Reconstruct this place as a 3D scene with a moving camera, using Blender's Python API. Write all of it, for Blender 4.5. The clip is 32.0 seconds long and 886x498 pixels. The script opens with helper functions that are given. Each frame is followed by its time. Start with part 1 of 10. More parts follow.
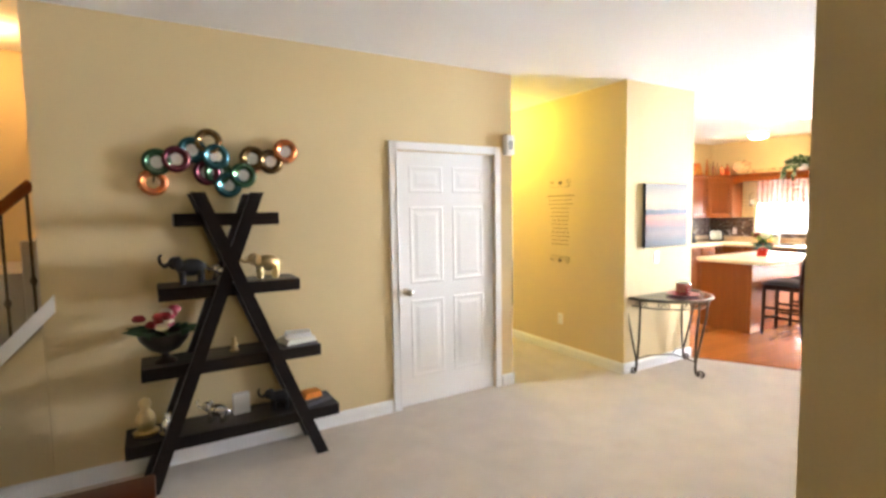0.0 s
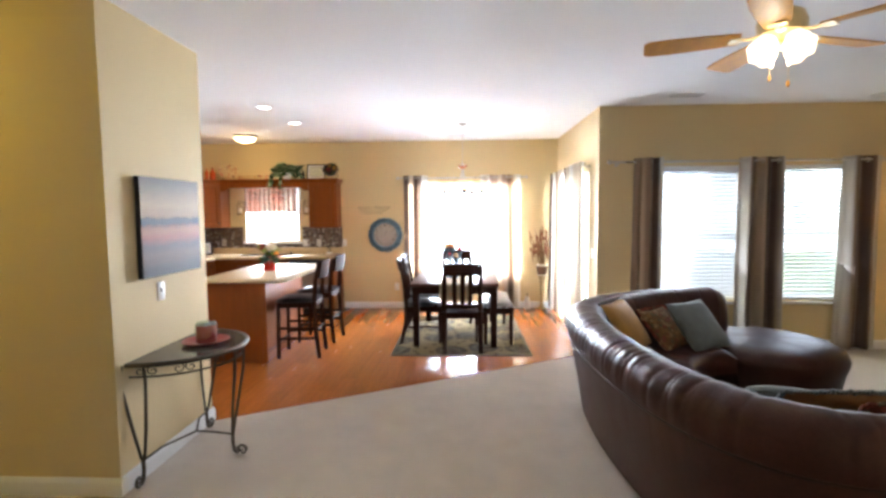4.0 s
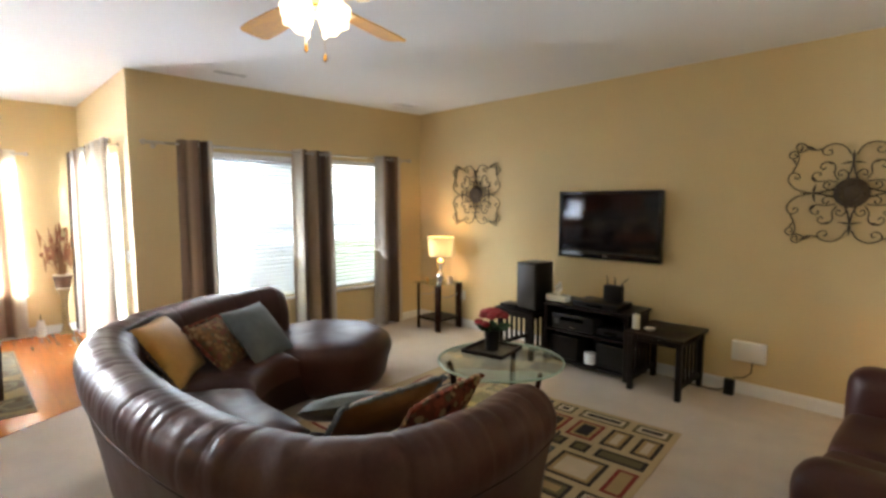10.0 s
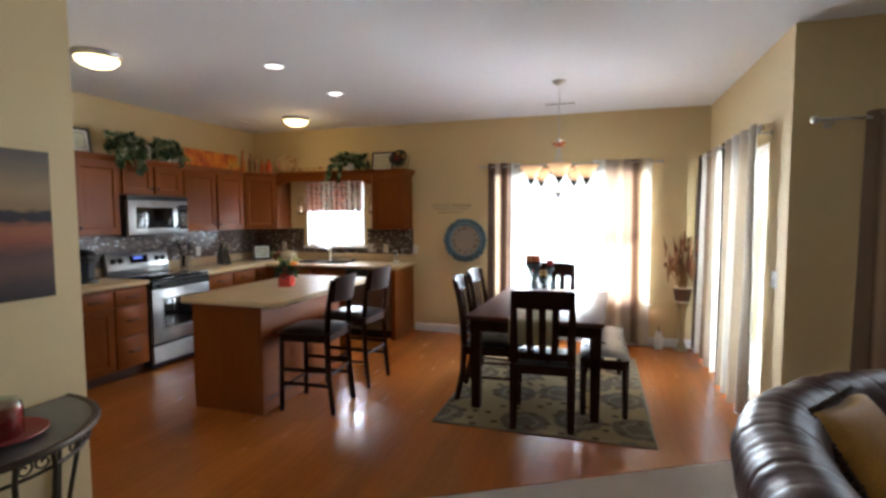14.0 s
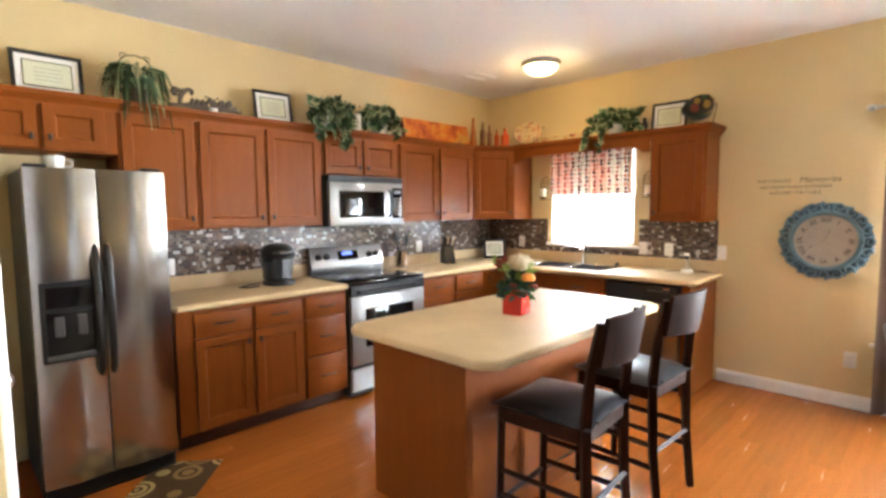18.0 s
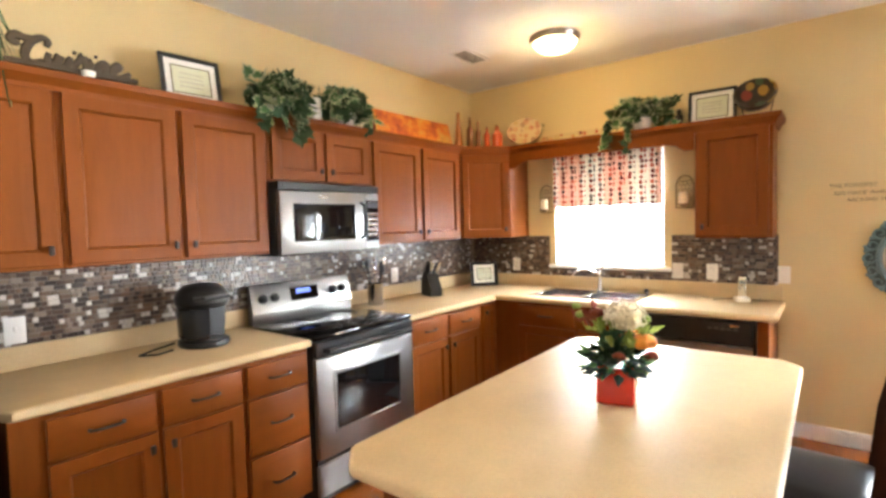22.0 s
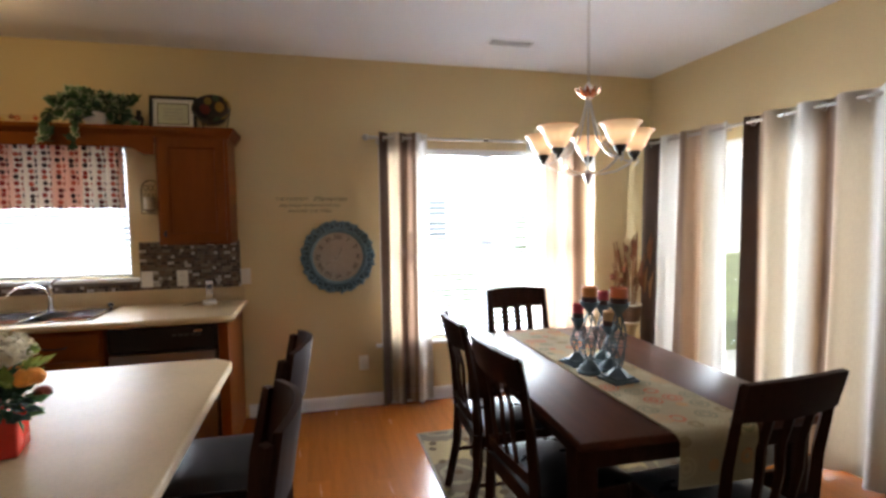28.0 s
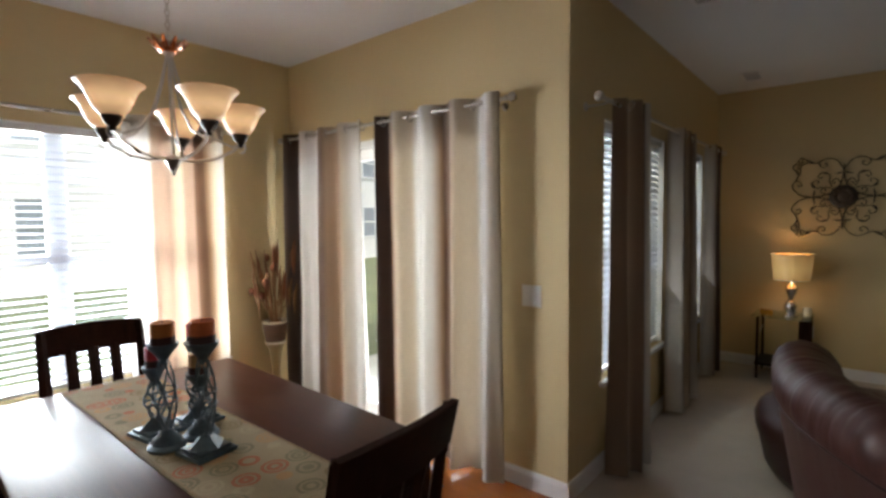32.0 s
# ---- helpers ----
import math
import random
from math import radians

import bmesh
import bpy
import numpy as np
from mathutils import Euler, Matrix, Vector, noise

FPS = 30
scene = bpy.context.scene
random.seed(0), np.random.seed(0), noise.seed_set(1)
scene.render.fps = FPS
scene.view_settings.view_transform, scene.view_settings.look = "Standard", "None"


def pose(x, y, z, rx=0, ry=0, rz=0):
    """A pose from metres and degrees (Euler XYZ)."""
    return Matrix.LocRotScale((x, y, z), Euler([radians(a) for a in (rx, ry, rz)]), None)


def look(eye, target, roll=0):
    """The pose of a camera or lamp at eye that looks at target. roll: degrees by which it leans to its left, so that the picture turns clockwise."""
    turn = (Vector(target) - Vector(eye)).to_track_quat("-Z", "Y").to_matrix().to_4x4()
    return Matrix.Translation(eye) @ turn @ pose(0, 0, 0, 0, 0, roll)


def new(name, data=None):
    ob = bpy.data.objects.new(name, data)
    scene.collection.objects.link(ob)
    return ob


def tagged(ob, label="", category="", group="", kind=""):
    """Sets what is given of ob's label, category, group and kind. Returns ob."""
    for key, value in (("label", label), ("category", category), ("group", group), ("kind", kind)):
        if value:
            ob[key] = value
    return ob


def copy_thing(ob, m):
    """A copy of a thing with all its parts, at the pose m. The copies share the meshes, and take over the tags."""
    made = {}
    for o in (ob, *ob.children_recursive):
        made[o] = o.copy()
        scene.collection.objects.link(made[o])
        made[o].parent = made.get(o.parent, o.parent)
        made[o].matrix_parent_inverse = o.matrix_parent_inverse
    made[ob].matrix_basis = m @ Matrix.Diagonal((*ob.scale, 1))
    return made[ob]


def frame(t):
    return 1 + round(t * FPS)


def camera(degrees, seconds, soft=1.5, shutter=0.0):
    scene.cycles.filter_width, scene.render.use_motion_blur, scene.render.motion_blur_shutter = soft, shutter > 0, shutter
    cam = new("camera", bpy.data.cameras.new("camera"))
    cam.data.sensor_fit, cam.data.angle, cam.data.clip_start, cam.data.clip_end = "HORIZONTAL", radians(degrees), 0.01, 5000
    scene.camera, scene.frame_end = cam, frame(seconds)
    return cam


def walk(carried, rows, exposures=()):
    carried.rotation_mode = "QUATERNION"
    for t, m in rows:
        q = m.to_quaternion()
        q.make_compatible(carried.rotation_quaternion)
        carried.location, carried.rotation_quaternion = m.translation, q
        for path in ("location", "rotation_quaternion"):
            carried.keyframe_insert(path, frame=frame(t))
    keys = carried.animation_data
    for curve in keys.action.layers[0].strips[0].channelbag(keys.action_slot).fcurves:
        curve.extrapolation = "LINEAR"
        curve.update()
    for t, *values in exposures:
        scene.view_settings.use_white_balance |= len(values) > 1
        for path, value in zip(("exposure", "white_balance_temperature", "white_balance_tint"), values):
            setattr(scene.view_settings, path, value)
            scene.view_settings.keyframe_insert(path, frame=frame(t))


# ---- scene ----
cam = camera(83.5, 32.0, soft=3.0)
PATH = [
    (0, (-0.313, 0.041, 1.579), (0.696, 1.76, 1.421), -0.9),
    (0.5, (-0.196, 0.32, 1.639), (0.987, 1.923, 1.461), -1.3),
    (1, (-0.025, 0.479, 1.634), (1.304, 1.962, 1.451), -1.2),
    (1.5, (0.149, 0.629, 1.592), (1.649, 1.94, 1.417), -1.0),
    (2, (0.31, 0.794, 1.569), (1.975, 1.891, 1.408), -1.2),
    (2.5, (0.508, 0.91, 1.505), (2.308, 1.773, 1.38), -1.5),
    (3, (0.668, 1.026, 1.513), (2.56, 1.662, 1.384), -1.4),
    (3.5, (0.793, 1.143, 1.508), (2.751, 1.532, 1.382), -1.3),
    (4, (0.874, 1.227, 1.563), (2.867, 1.31, 1.418), -0.5),
    (4.5, (0.948, 1.13, 1.546), (2.936, 0.961, 1.416), 0.0),
    (6.5, (1.283, 0.905, 1.547), (2.998, -0.105, 1.356), 0.0),
    (7, (1.335, 0.917, 1.552), (2.934, -0.271, 1.371), -0.3),
    (7.5, (1.368, 0.944, 1.55), (2.849, -0.388, 1.372), -0.3),
    (8, (1.39, 0.973, 1.555), (2.779, -0.454, 1.381), -0.2),
    (8.5, (1.399, 0.974, 1.571), (2.722, -0.515, 1.396), -0.1),
    (9, (1.383, 0.92, 1.557), (2.686, -0.587, 1.386), -0.3),
    (9.5, (1.407, 0.87, 1.553), (2.729, -0.619, 1.374), -0.2),
    (10, (1.487, 0.821, 1.568), (2.912, -0.571, 1.381), -0.1),
    (10.5, (1.565, 0.761, 1.565), (3.157, -0.434, 1.379), 0.1),
    (11, (1.656, 0.762, 1.569), (3.409, -0.184, 1.391), -0.0),
    (11.5, (1.781, 0.75, 1.581), (3.664, 0.098, 1.401), -0.1),
    (12, (1.982, 0.788, 1.568), (3.932, 0.38, 1.393), -0.1),
    (12.5, (2.128, 0.85, 1.537), (4.113, 0.667, 1.385), -0.1),
    (13, (2.344, 0.814, 1.549), (4.336, 0.901, 1.397), -0.1),
    (13.5, (2.545, 0.809, 1.539), (4.506, 1.176, 1.399), -0.2),
    (14, (2.817, 0.882, 1.52), (4.722, 1.477, 1.388), -0.2),
    (14.5, (3.046, 0.985, 1.533), (4.902, 1.72, 1.406), -0.3),
    (15, (3.296, 1.065, 1.526), (5.084, 1.952, 1.389), -0.4),
    (15.5, (3.502, 1.178, 1.53), (5.216, 2.199, 1.381), -0.4),
    (17.5, (4.297, 1.762, 1.472), (5.736, 3.141, 1.309), -0.6),
    (18, (4.436, 1.925, 1.464), (5.847, 3.334, 1.305), -0.5),
    (18.5, (4.532, 2.054, 1.471), (5.962, 3.443, 1.316), -0.8),
    (19, (4.636, 2.17, 1.473), (6.087, 3.538, 1.317), -1.0),
    (19.5, (4.727, 2.278, 1.471), (6.211, 3.612, 1.329), -1.0),
    (20, (4.781, 2.444, 1.477), (6.313, 3.723, 1.345), -0.7),
    (20.5, (4.819, 2.604, 1.484), (6.382, 3.846, 1.365), -1.0),
    (21, (4.861, 2.724, 1.48), (6.428, 3.962, 1.37), -1.3),
    (21.5, (4.941, 2.858, 1.482), (6.509, 4.096, 1.377), -1.5),
    (22, (4.986, 2.962, 1.485), (6.563, 4.188, 1.384), -1.5),
    (22.5, (5.014, 3.063, 1.489), (6.623, 4.247, 1.388), -0.9),
    (23, (5.026, 3.138, 1.489), (6.693, 4.238, 1.384), -0.5),
    (23.5, (5.031, 3.186, 1.488), (6.759, 4.188, 1.377), -0.8),
    (24, (5.032, 3.184, 1.488), (6.83, 4.053, 1.371), -0.9),
    (24.5, (5.05, 3.161, 1.488), (6.914, 3.874, 1.362), -1.1),
    (26.5, (5.08, 2.879, 1.527), (7.075, 2.934, 1.403), -0.6),
    (27, (5.067, 2.801, 1.526), (7.059, 2.67, 1.407), -0.7),
    (27.5, (5.055, 2.729, 1.517), (7.028, 2.429, 1.393), -0.7),
    (28, (5.047, 2.673, 1.512), (6.981, 2.179, 1.382), -0.7),
    (28.5, (5.064, 2.646, 1.513), (6.936, 1.957, 1.369), -0.8),
    (29, (5.136, 2.686, 1.516), (6.922, 1.801, 1.355), -0.95),
    (29.5, (5.235, 2.71, 1.518), (6.934, 1.672, 1.34), -0.9),
    (30, (5.316, 2.712, 1.499), (6.921, 1.531, 1.326), -0.95),
    (30.5, (5.342, 2.626, 1.499), (6.855, 1.327, 1.327), -1.35),
    (31, (5.343, 2.447, 1.492), (6.768, 1.051, 1.343), -1.65),
    (31.5, (5.395, 2.262, 1.482), (6.723, 0.766, 1.352), -1.2),
    (32, (5.427, 2.062, 1.492), (6.706, 0.529, 1.373), -0.6),
]
EXPOSURES = [(0, 3.35, 6150, 13), (1, 2.95, 6100, 13), (2, 2.7, 6050, 13), (3, 2.35, 5950, 13), (4, 2.1, 5850, 13), (5, 1.85, 5800, 11), (6.5, 1.35, 5850, 11), (8, 1.75, 5950, 11), (9, 2.15, 6200, 11), (11, 2.25, 6100, 11), (12, 1.65, 6000, 11), (13, 1, 5950, 11), (15, 0.75, 6000, 11), (16.5, 1.35, 6100, 10), (18, 2.2, 6150, 10), (20, 2.3, 6250, 10), (22, 2.35, 6400, 10), (24, 2.15, 6300, 11), (25.5, 1.5, 6200, 12), (27, 0.96, 6150, 14), (29, 0.12, 6200, 14), (31, -0.06, 6350, 14), (32, -0.17, 6400, 14)]
walk(cam, [(t, look(eye, target, roll)) for t, eye, target, roll in PATH], EXPOSURES)
# ---------------------------------------------------------------- world and lights
world = bpy.data.worlds.new("world")
scene.world = world
world.use_nodes = True
wn = world.node_tree.nodes
sky = wn.new("ShaderNodeTexSky")
sky.sky_type = "NISHITA"
sky.sun_disc = False
sky.sun_elevation, sky.sun_rotation = radians(52), radians(285)
world.node_tree.links.new(sky.outputs[0], wn["Background"].inputs[0])
wn["Background"].inputs[1].default_value = 0.15

sun_data = bpy.data.lights.new("sun", "SUN")
sun_data.energy, sun_data.angle, sun_data.color = 5.0, radians(0.5), (1.0, 0.95, 0.87)
sun = new("sun", sun_data)
sun.matrix_world = look((-20, 5.4, 26), (0, 0, 0))


def area(name, at, toward, w, h, watts, colour):
    d = bpy.data.lights.new(name, "AREA")
    d.shape, d.size, d.size_y, d.energy, d.color = "RECTANGLE", w, h, watts, colour
    o = new(name, d)
    o.matrix_world = look(at, toward)
    return o


def bulb(name, at, watts, colour, r=0.03):
    d = bpy.data.lights.new(name, "POINT")
    d.energy, d.color, d.shadow_soft_size = watts, colour, r
    o = new(name, d)
    o.location = at
    return o


DAY = (0.93, 0.97, 1.0)
WARM = (1.0, 0.74, 0.42)
SOFTWARM = (1.0, 0.82, 0.58)
# daylight in the window openings
area("daylight_dining", (9.9, 1.23, 1.2), (7.9, 1.25, 1.75), 2.4, 2.0, 760, DAY)
area("daylight_kitchen", (9.9, 4.39, 1.3), (7.0, 4.39, 1.75), 1.6, 1.5, 270, DAY)
area("daylight_slider", (7.9, -1.4, 1.2), (7.9, 1.0, 1.65), 2.4, 2.0, 240, DAY)
area("daylight_living_a", (6.69, -1.41, 1.3), (4.0, -1.41, 3.0), 0.94, 1.5, 4.6, DAY)
area("daylight_living_b", (6.69, -2.65, 1.3), (4.0, -2.65, 3.0), 0.86, 1.5, 4.0, DAY)
area("daylight_bedroom", (6.26, 7.05, 1.4), (4.0, 7.0, 1.2), 1.0, 1.3, 14, DAY)
# lamps of the place
bulb("bulb_fan_a", (3.22, -0.18, 2.25), 0.45, SOFTWARM, 0.04)
bulb("bulb_fan_b", (3.40, -0.33, 2.25), 0.45, SOFTWARM, 0.04)
bulb("bulb_kitchen_a", (8.18, 4.44, 2.58), 2.8, (1.0, 0.68, 0.30), 0.10)
bulb("bulb_kitchen_b", (5.65, 4.45, 2.58), 0.8, SOFTWARM, 0.10)
bulb("bulb_hall", (2.9, 4.75, 2.55), 4.4, (1.0, 0.80, 0.14), 0.08)
bulb("bulb_stairs", (-1.1, 4.1, 2.6), 1.4, (1.0, 0.55, 0.18), 0.08)
bulb("bulb_lamp_a", (5.87, -3.42, 1.03), 1.8, WARM, 0.04)
bulb("bulb_lamp_b", (1.47, -3.2, 1.0), 1.5, WARM, 0.04)


# ---------------------------------------------------------------- building helpers
def B():
    return bmesh.new()


def box(bm, x0, y0, z0, x1, y1, z1, bev=0.0, seg=1):
    c = ((x0 + x1) / 2, (y0 + y1) / 2, (z0 + z1) / 2)
    s = (abs(x1 - x0), abs(y1 - y0), abs(z1 - z0), 1)
    g = bmesh.ops.create_cube(bm, size=1, matrix=Matrix.Translation(c) @ Matrix.Diagonal(s))
    if bev:
        es = list({e for v in g["verts"] for e in v.link_edges})
        bmesh.ops.bevel(bm, geom=es, offset=min(bev, min(s[:3]) * 0.45), segments=seg, affect="EDGES", profile=0.5)
    return bm


def cyl(bm, p0, p1, r0, r1=None, n=14, caps=True):
    p0, p1 = Vector(p0), Vector(p1)
    d = p1 - p0
    m = Matrix.Translation((p0 + p1) / 2) @ d.to_track_quat("Z", "Y").to_matrix().to_4x4()
    bmesh.ops.create_cone(bm, cap_ends=caps, segments=n, radius1=r0, radius2=r0 if r1 is None else r1, depth=d.length, matrix=m)
    return bm


def ball(bm, c, r, n=14, m=9):
    r = (r, r, r) if isinstance(r, (int, float)) else r
    bmesh.ops.create_uvsphere(bm, u_segments=n, v_segments=m, radius=1, matrix=Matrix.Translation(c) @ Matrix.Diagonal((*r, 1)))
    return bm


def lathe(bm, prof, n=24, c=(0, 0, 0), sq=1.0):
    """Turns a profile of (radius, height) round the upright axis through c; sq flattens it in y."""
    rings = []
    for r, z in prof:
        if r < 1e-5:
            rings.append([bm.verts.new((c[0], c[1], c[2] + z))])
        else:
            rings.append([bm.verts.new((c[0] + r * math.cos(2 * math.pi * i / n), c[1] + sq * r * math.sin(2 * math.pi * i / n), c[2] + z)) for i in range(n)])
    for a, b in zip(rings, rings[1:]):
        for i in range(n):
            j = (i + 1) % n
            if len(a) == 1 and len(b) == 1:
                continue
            if len(a) == 1:
                bm.faces.new((a[0], b[j], b[i]))
            elif len(b) == 1:
                bm.faces.new((a[i], a[j], b[0]))
            else:
                bm.faces.new((a[i], a[j], b[j], b[i]))
    return bm


def tube(bm, pts, r, n=8, closed=False, flat=1.0):
    """A bar bent along points; r is one radius or one for each point."""
    pts = [Vector(p) for p in pts]
    k = len(pts)
    rs = [r] * k if isinstance(r, (int, float)) else list(r)
    rings, up = [], None
    for i, p in enumerate(pts):
        a = pts[(i - 1) % k] if closed or i else pts[0]
        b = pts[(i + 1) % k] if closed or i < k - 1 else pts[-1]
        t = (b - a).normalized() if (b - a).length > 1e-9 else Vector((0, 0, 1))
        if up is None:
            up = Vector((0, 0, 1)) if abs(t.z) < 0.9 else Vector((1, 0, 0))
        side = t.cross(up)
        side = side.normalized() if side.length > 1e-6 else t.orthogonal().normalized()
        up = side.cross(t).normalized()
        rings.append([bm.verts.new(p + side * (rs[i] * math.cos(2 * math.pi * j / n)) + up * (rs[i] * flat * math.sin(2 * math.pi * j / n))) for j in range(n)])
    for i in range(k if closed else k - 1):
        a, b = rings[i], rings[(i + 1) % k]
        for j in range(n):
            bm.faces.new((a[j], a[(j + 1) % n], b[(j + 1) % n], b[j]))
    if not closed:
        bm.faces.new(rings[0][::-1])
        bm.faces.new(rings[-1])
    return bm


def prism(bm, poly, z0, z1):
    """An upright block over a flat outline."""
    lo, hi = [bm.verts.new((x, y, z0)) for x, y in poly], [bm.verts.new((x, y, z1)) for x, y in poly]
    bm.faces.new(lo[::-1])
    bm.faces.new(hi)
    for i in range(len(poly)):
        j = (i + 1) % len(poly)
        bm.faces.new((lo[i], lo[j], hi[j], hi[i]))
    return bm


def slab(bm, fn, nu, nv, thick, uv=False):
    """A bent sheet with thickness: fn(u, v) gives a place and its normal offset direction."""
    lay = bm.loops.layers.uv.verify() if uv else None
    front, back = [], []
    for i in range(nu + 1):
        fr, bk = [], []
        for j in range(nv + 1):
            p, n = fn(i / nu, j / nv)
            fr.append(bm.verts.new(Vector(p) + Vector(n) * thick / 2))
            bk.append(bm.verts.new(Vector(p) - Vector(n) * thick / 2))
        front.append(fr)
        back.append(bk)

    def quad(vs, us):
        f = bm.faces.new(vs)
        if lay:
            for l, c in zip(f.loops, us):
                l[lay].uv = c

    for i in range(nu):
        for j in range(nv):
            u = [(i / nu, j / nv), ((i + 1) / nu, j / nv), ((i + 1) / nu, (j + 1) / nv), (i / nu, (j + 1) / nv)]
            quad((front[i][j], front[i + 1][j], front[i + 1][j + 1], front[i][j + 1]), u)
            quad((back[i][j + 1], back[i + 1][j + 1], back[i + 1][j], back[i][j]), (u[3], u[2], u[1], u[0]))
    for i in range(nu):
        for j in (0, nv):
            u = [(i / nu, j / nv), ((i + 1) / nu, j / nv)]
            quad((front[i][j], back[i][j], back[i + 1][j], front[i + 1][j]), (u[0], u[0], u[1], u[1]))
    for j in range(nv):
        for i in (0, nu):
            u = [(i / nu, j / nv), (i / nu, (j + 1) / nv)]
            quad((front[i][j], front[i][j + 1], back[i][j + 1], back[i][j]), (u[0], u[1], u[1], u[0]))
    bmesh.ops.recalc_face_normals(bm, faces=bm.faces)
    return bm


def cushion(bm, c, w, d, h, rz=0.0, tilt=0.0, n=14):
    """A stuffed square pillow, lying; tilt stands it up about its own width."""
    m = Matrix.Translation(c) @ Matrix.Rotation(rz, 4, "Z") @ Matrix.Rotation(tilt, 4, "X")
    for sgn in (1, -1):
        g = []
        for i in range(n + 1):
            row = []
            for j in range(n + 1):
                a, b = 2 * i / n - 1, 2 * j / n - 1
                e = max(0.0, (1 - a * a) * (1 - b * b)) ** 0.42
                pin = 1 - 0.07 * (1 - abs(a)) * abs(b) - 0.0
                pin2 = 1 - 0.07 * (1 - abs(b)) * abs(a)
                row.append(bm.verts.new(m @ Vector((a * w / 2 * pin2, b * d / 2 * pin, sgn * h / 2 * e))))
            g.append(row)
        for i in range(n):
            for j in range(n):
                q = (g[i][j], g[i + 1][j], g[i + 1][j + 1], g[i][j + 1])
                bm.faces.new(q if sgn > 0 else q[::-1])
    bmesh.ops.remove_doubles(bm, verts=bm.verts, dist=0.0004)
    return bm


def foliage(bm, spots, size, rng, fold=0.3, long=1.8, lobes=1):
    """Leaves at (place, outward direction): each a folded blade."""
    for p, d in spots:
        p, d = Vector(p), Vector(d).normalized()
        side = d.cross(Vector((rng.uniform(-1, 1), rng.uniform(-1, 1), rng.uniform(-1, 1))))
        if side.length < 1e-4:
            side = d.orthogonal()
        side.normalize()
        up = side.cross(d)
        s = size * rng.uniform(0.6, 1.25)
        a, tip = bm.verts.new(p), bm.verts.new(p + d * s * long + up * s * rng.uniform(-0.35, 0.1))
        mid = bm.verts.new(p + d * s * long * 0.5 - up * s * fold * 0.5)
        l = bm.verts.new(p + d * s * long * 0.38 + side * s * 0.5 + up * s * fold * 0.4)
        r = bm.verts.new(p + d * s * long * 0.38 - side * s * 0.5 + up * s * fold * 0.4)
        bm.faces.new((a, l, mid))
        bm.faces.new((l, tip, mid))
        bm.faces.new((a, mid, r))
        bm.faces.new((mid, tip, r))
    return bm


def smooth_mesh(me, angle):
    if angle:
        me.shade_smooth()
        me.set_sharp_from_angle(angle=radians(angle))


def part(name, bm, material, parent=None, label="", smooth=38):
    """Links a bmesh as one mesh object under a thing or a part."""
    me = bpy.data.meshes.new(name)
    bm.normal_update()
    bm.to_mesh(me)
    bm.free()
    me.materials.append(material)
    smooth_mesh(me, smooth)
    o = new(name, me)
    if parent:
        o.parent = parent
    return tagged(o, label)


def thing(name, label, category, at=(0, 0, 0), rz=0.0, group="", kind=""):
    o = new(name)
    o.empty_display_size = 0.1
    o.matrix_basis = pose(*at, 0, 0, rz)
    return tagged(o, label, category, group, kind)


def solo(name, bm, material, label, category, group="", kind="", smooth=38):
    return tagged(part(name, bm, material, None, label, smooth), label, category, group, kind)


def structure(name, bm, material, label="", smooth=0):
    return tagged(part(name, bm, material, None, label, smooth), kind="structure")


def text_part(name, body, size, depth, material, m, parent=None, label="", align="CENTER", shear=0.0, bold=0.0):
    cu = bpy.data.curves.new(name, "FONT")
    cu.body, cu.size, cu.extrude, cu.align_x, cu.shear, cu.offset = body, size, depth, align, shear, bold
    tmp = new(name + "_curve", cu)
    me = bpy.data.meshes.new_from_object(tmp.evaluated_get(bpy.context.evaluated_depsgraph_get()))
    bpy.data.objects.remove(tmp)
    bpy.data.curves.remove(cu)
    me.transform(m)
    me.materials.clear()
    me.materials.append(material)
    o = new(name, me)
    if parent:
        o.parent = parent
    return tagged(o, label)


def wall_run(name, axis, a0, a1, t0, t1, z0, z1, holes=(), material=None, label="tan painted drywall wall"):
    """A wall along x or y from a0 to a1, between t0 and t1 across, with holes (a, b, low, high)."""
    bm = B()

    def add(a, b, lo, hi):
        if b - a > 1e-4 and hi - lo > 1e-4:
            box(bm, *((a, t0, lo, b, t1, hi) if axis == "x" else (t0, a, lo, t1, b, hi)))

    at = a0
    for a, b, lo, hi in sorted(holes):
        add(at, a, z0, z1)
        add(a, b, z0, lo)
        add(a, b, hi, z1)
        at = b
    add(at, a1, z0, z1)
    return structure(name, bm, material or M_WALL, label)


def spiral(c, r0, r1, a0, turns, n=18):
    """Flat scroll points in the x-z plane round c."""
    out = []
    for i in range(n + 1):
        f = i / n
        r, a = r0 + (r1 - r0) * f, a0 + turns * 2 * math.pi * f
        out.append((c[0] + r * math.cos(a), 0.0, c[1] + r * math.sin(a)))
    return out


# ---------------------------------------------------------------- materials
def node_mat(name):
    m = bpy.data.materials.new(name)
    m.use_nodes = True
    nt = m.node_tree
    return m, nt, nt.nodes, nt.links, nt.nodes["Principled BSDF"]


def mixrgb(nt, fac, a, b, mode="MIX"):
    n = nt.nodes.new("ShaderNodeMix")
    n.data_type, n.blend_type = "RGBA", mode
    for sock, v in ((n.inputs[0], fac), (n.inputs[6], a), (n.inputs[7], b)):
        if isinstance(v, bpy.types.NodeSocket):
            nt.links.new(v, sock)
        else:
            sock.default_value = v if not isinstance(v, tuple) or len(v) == 4 else (*v, 1)
    return n.outputs[2]


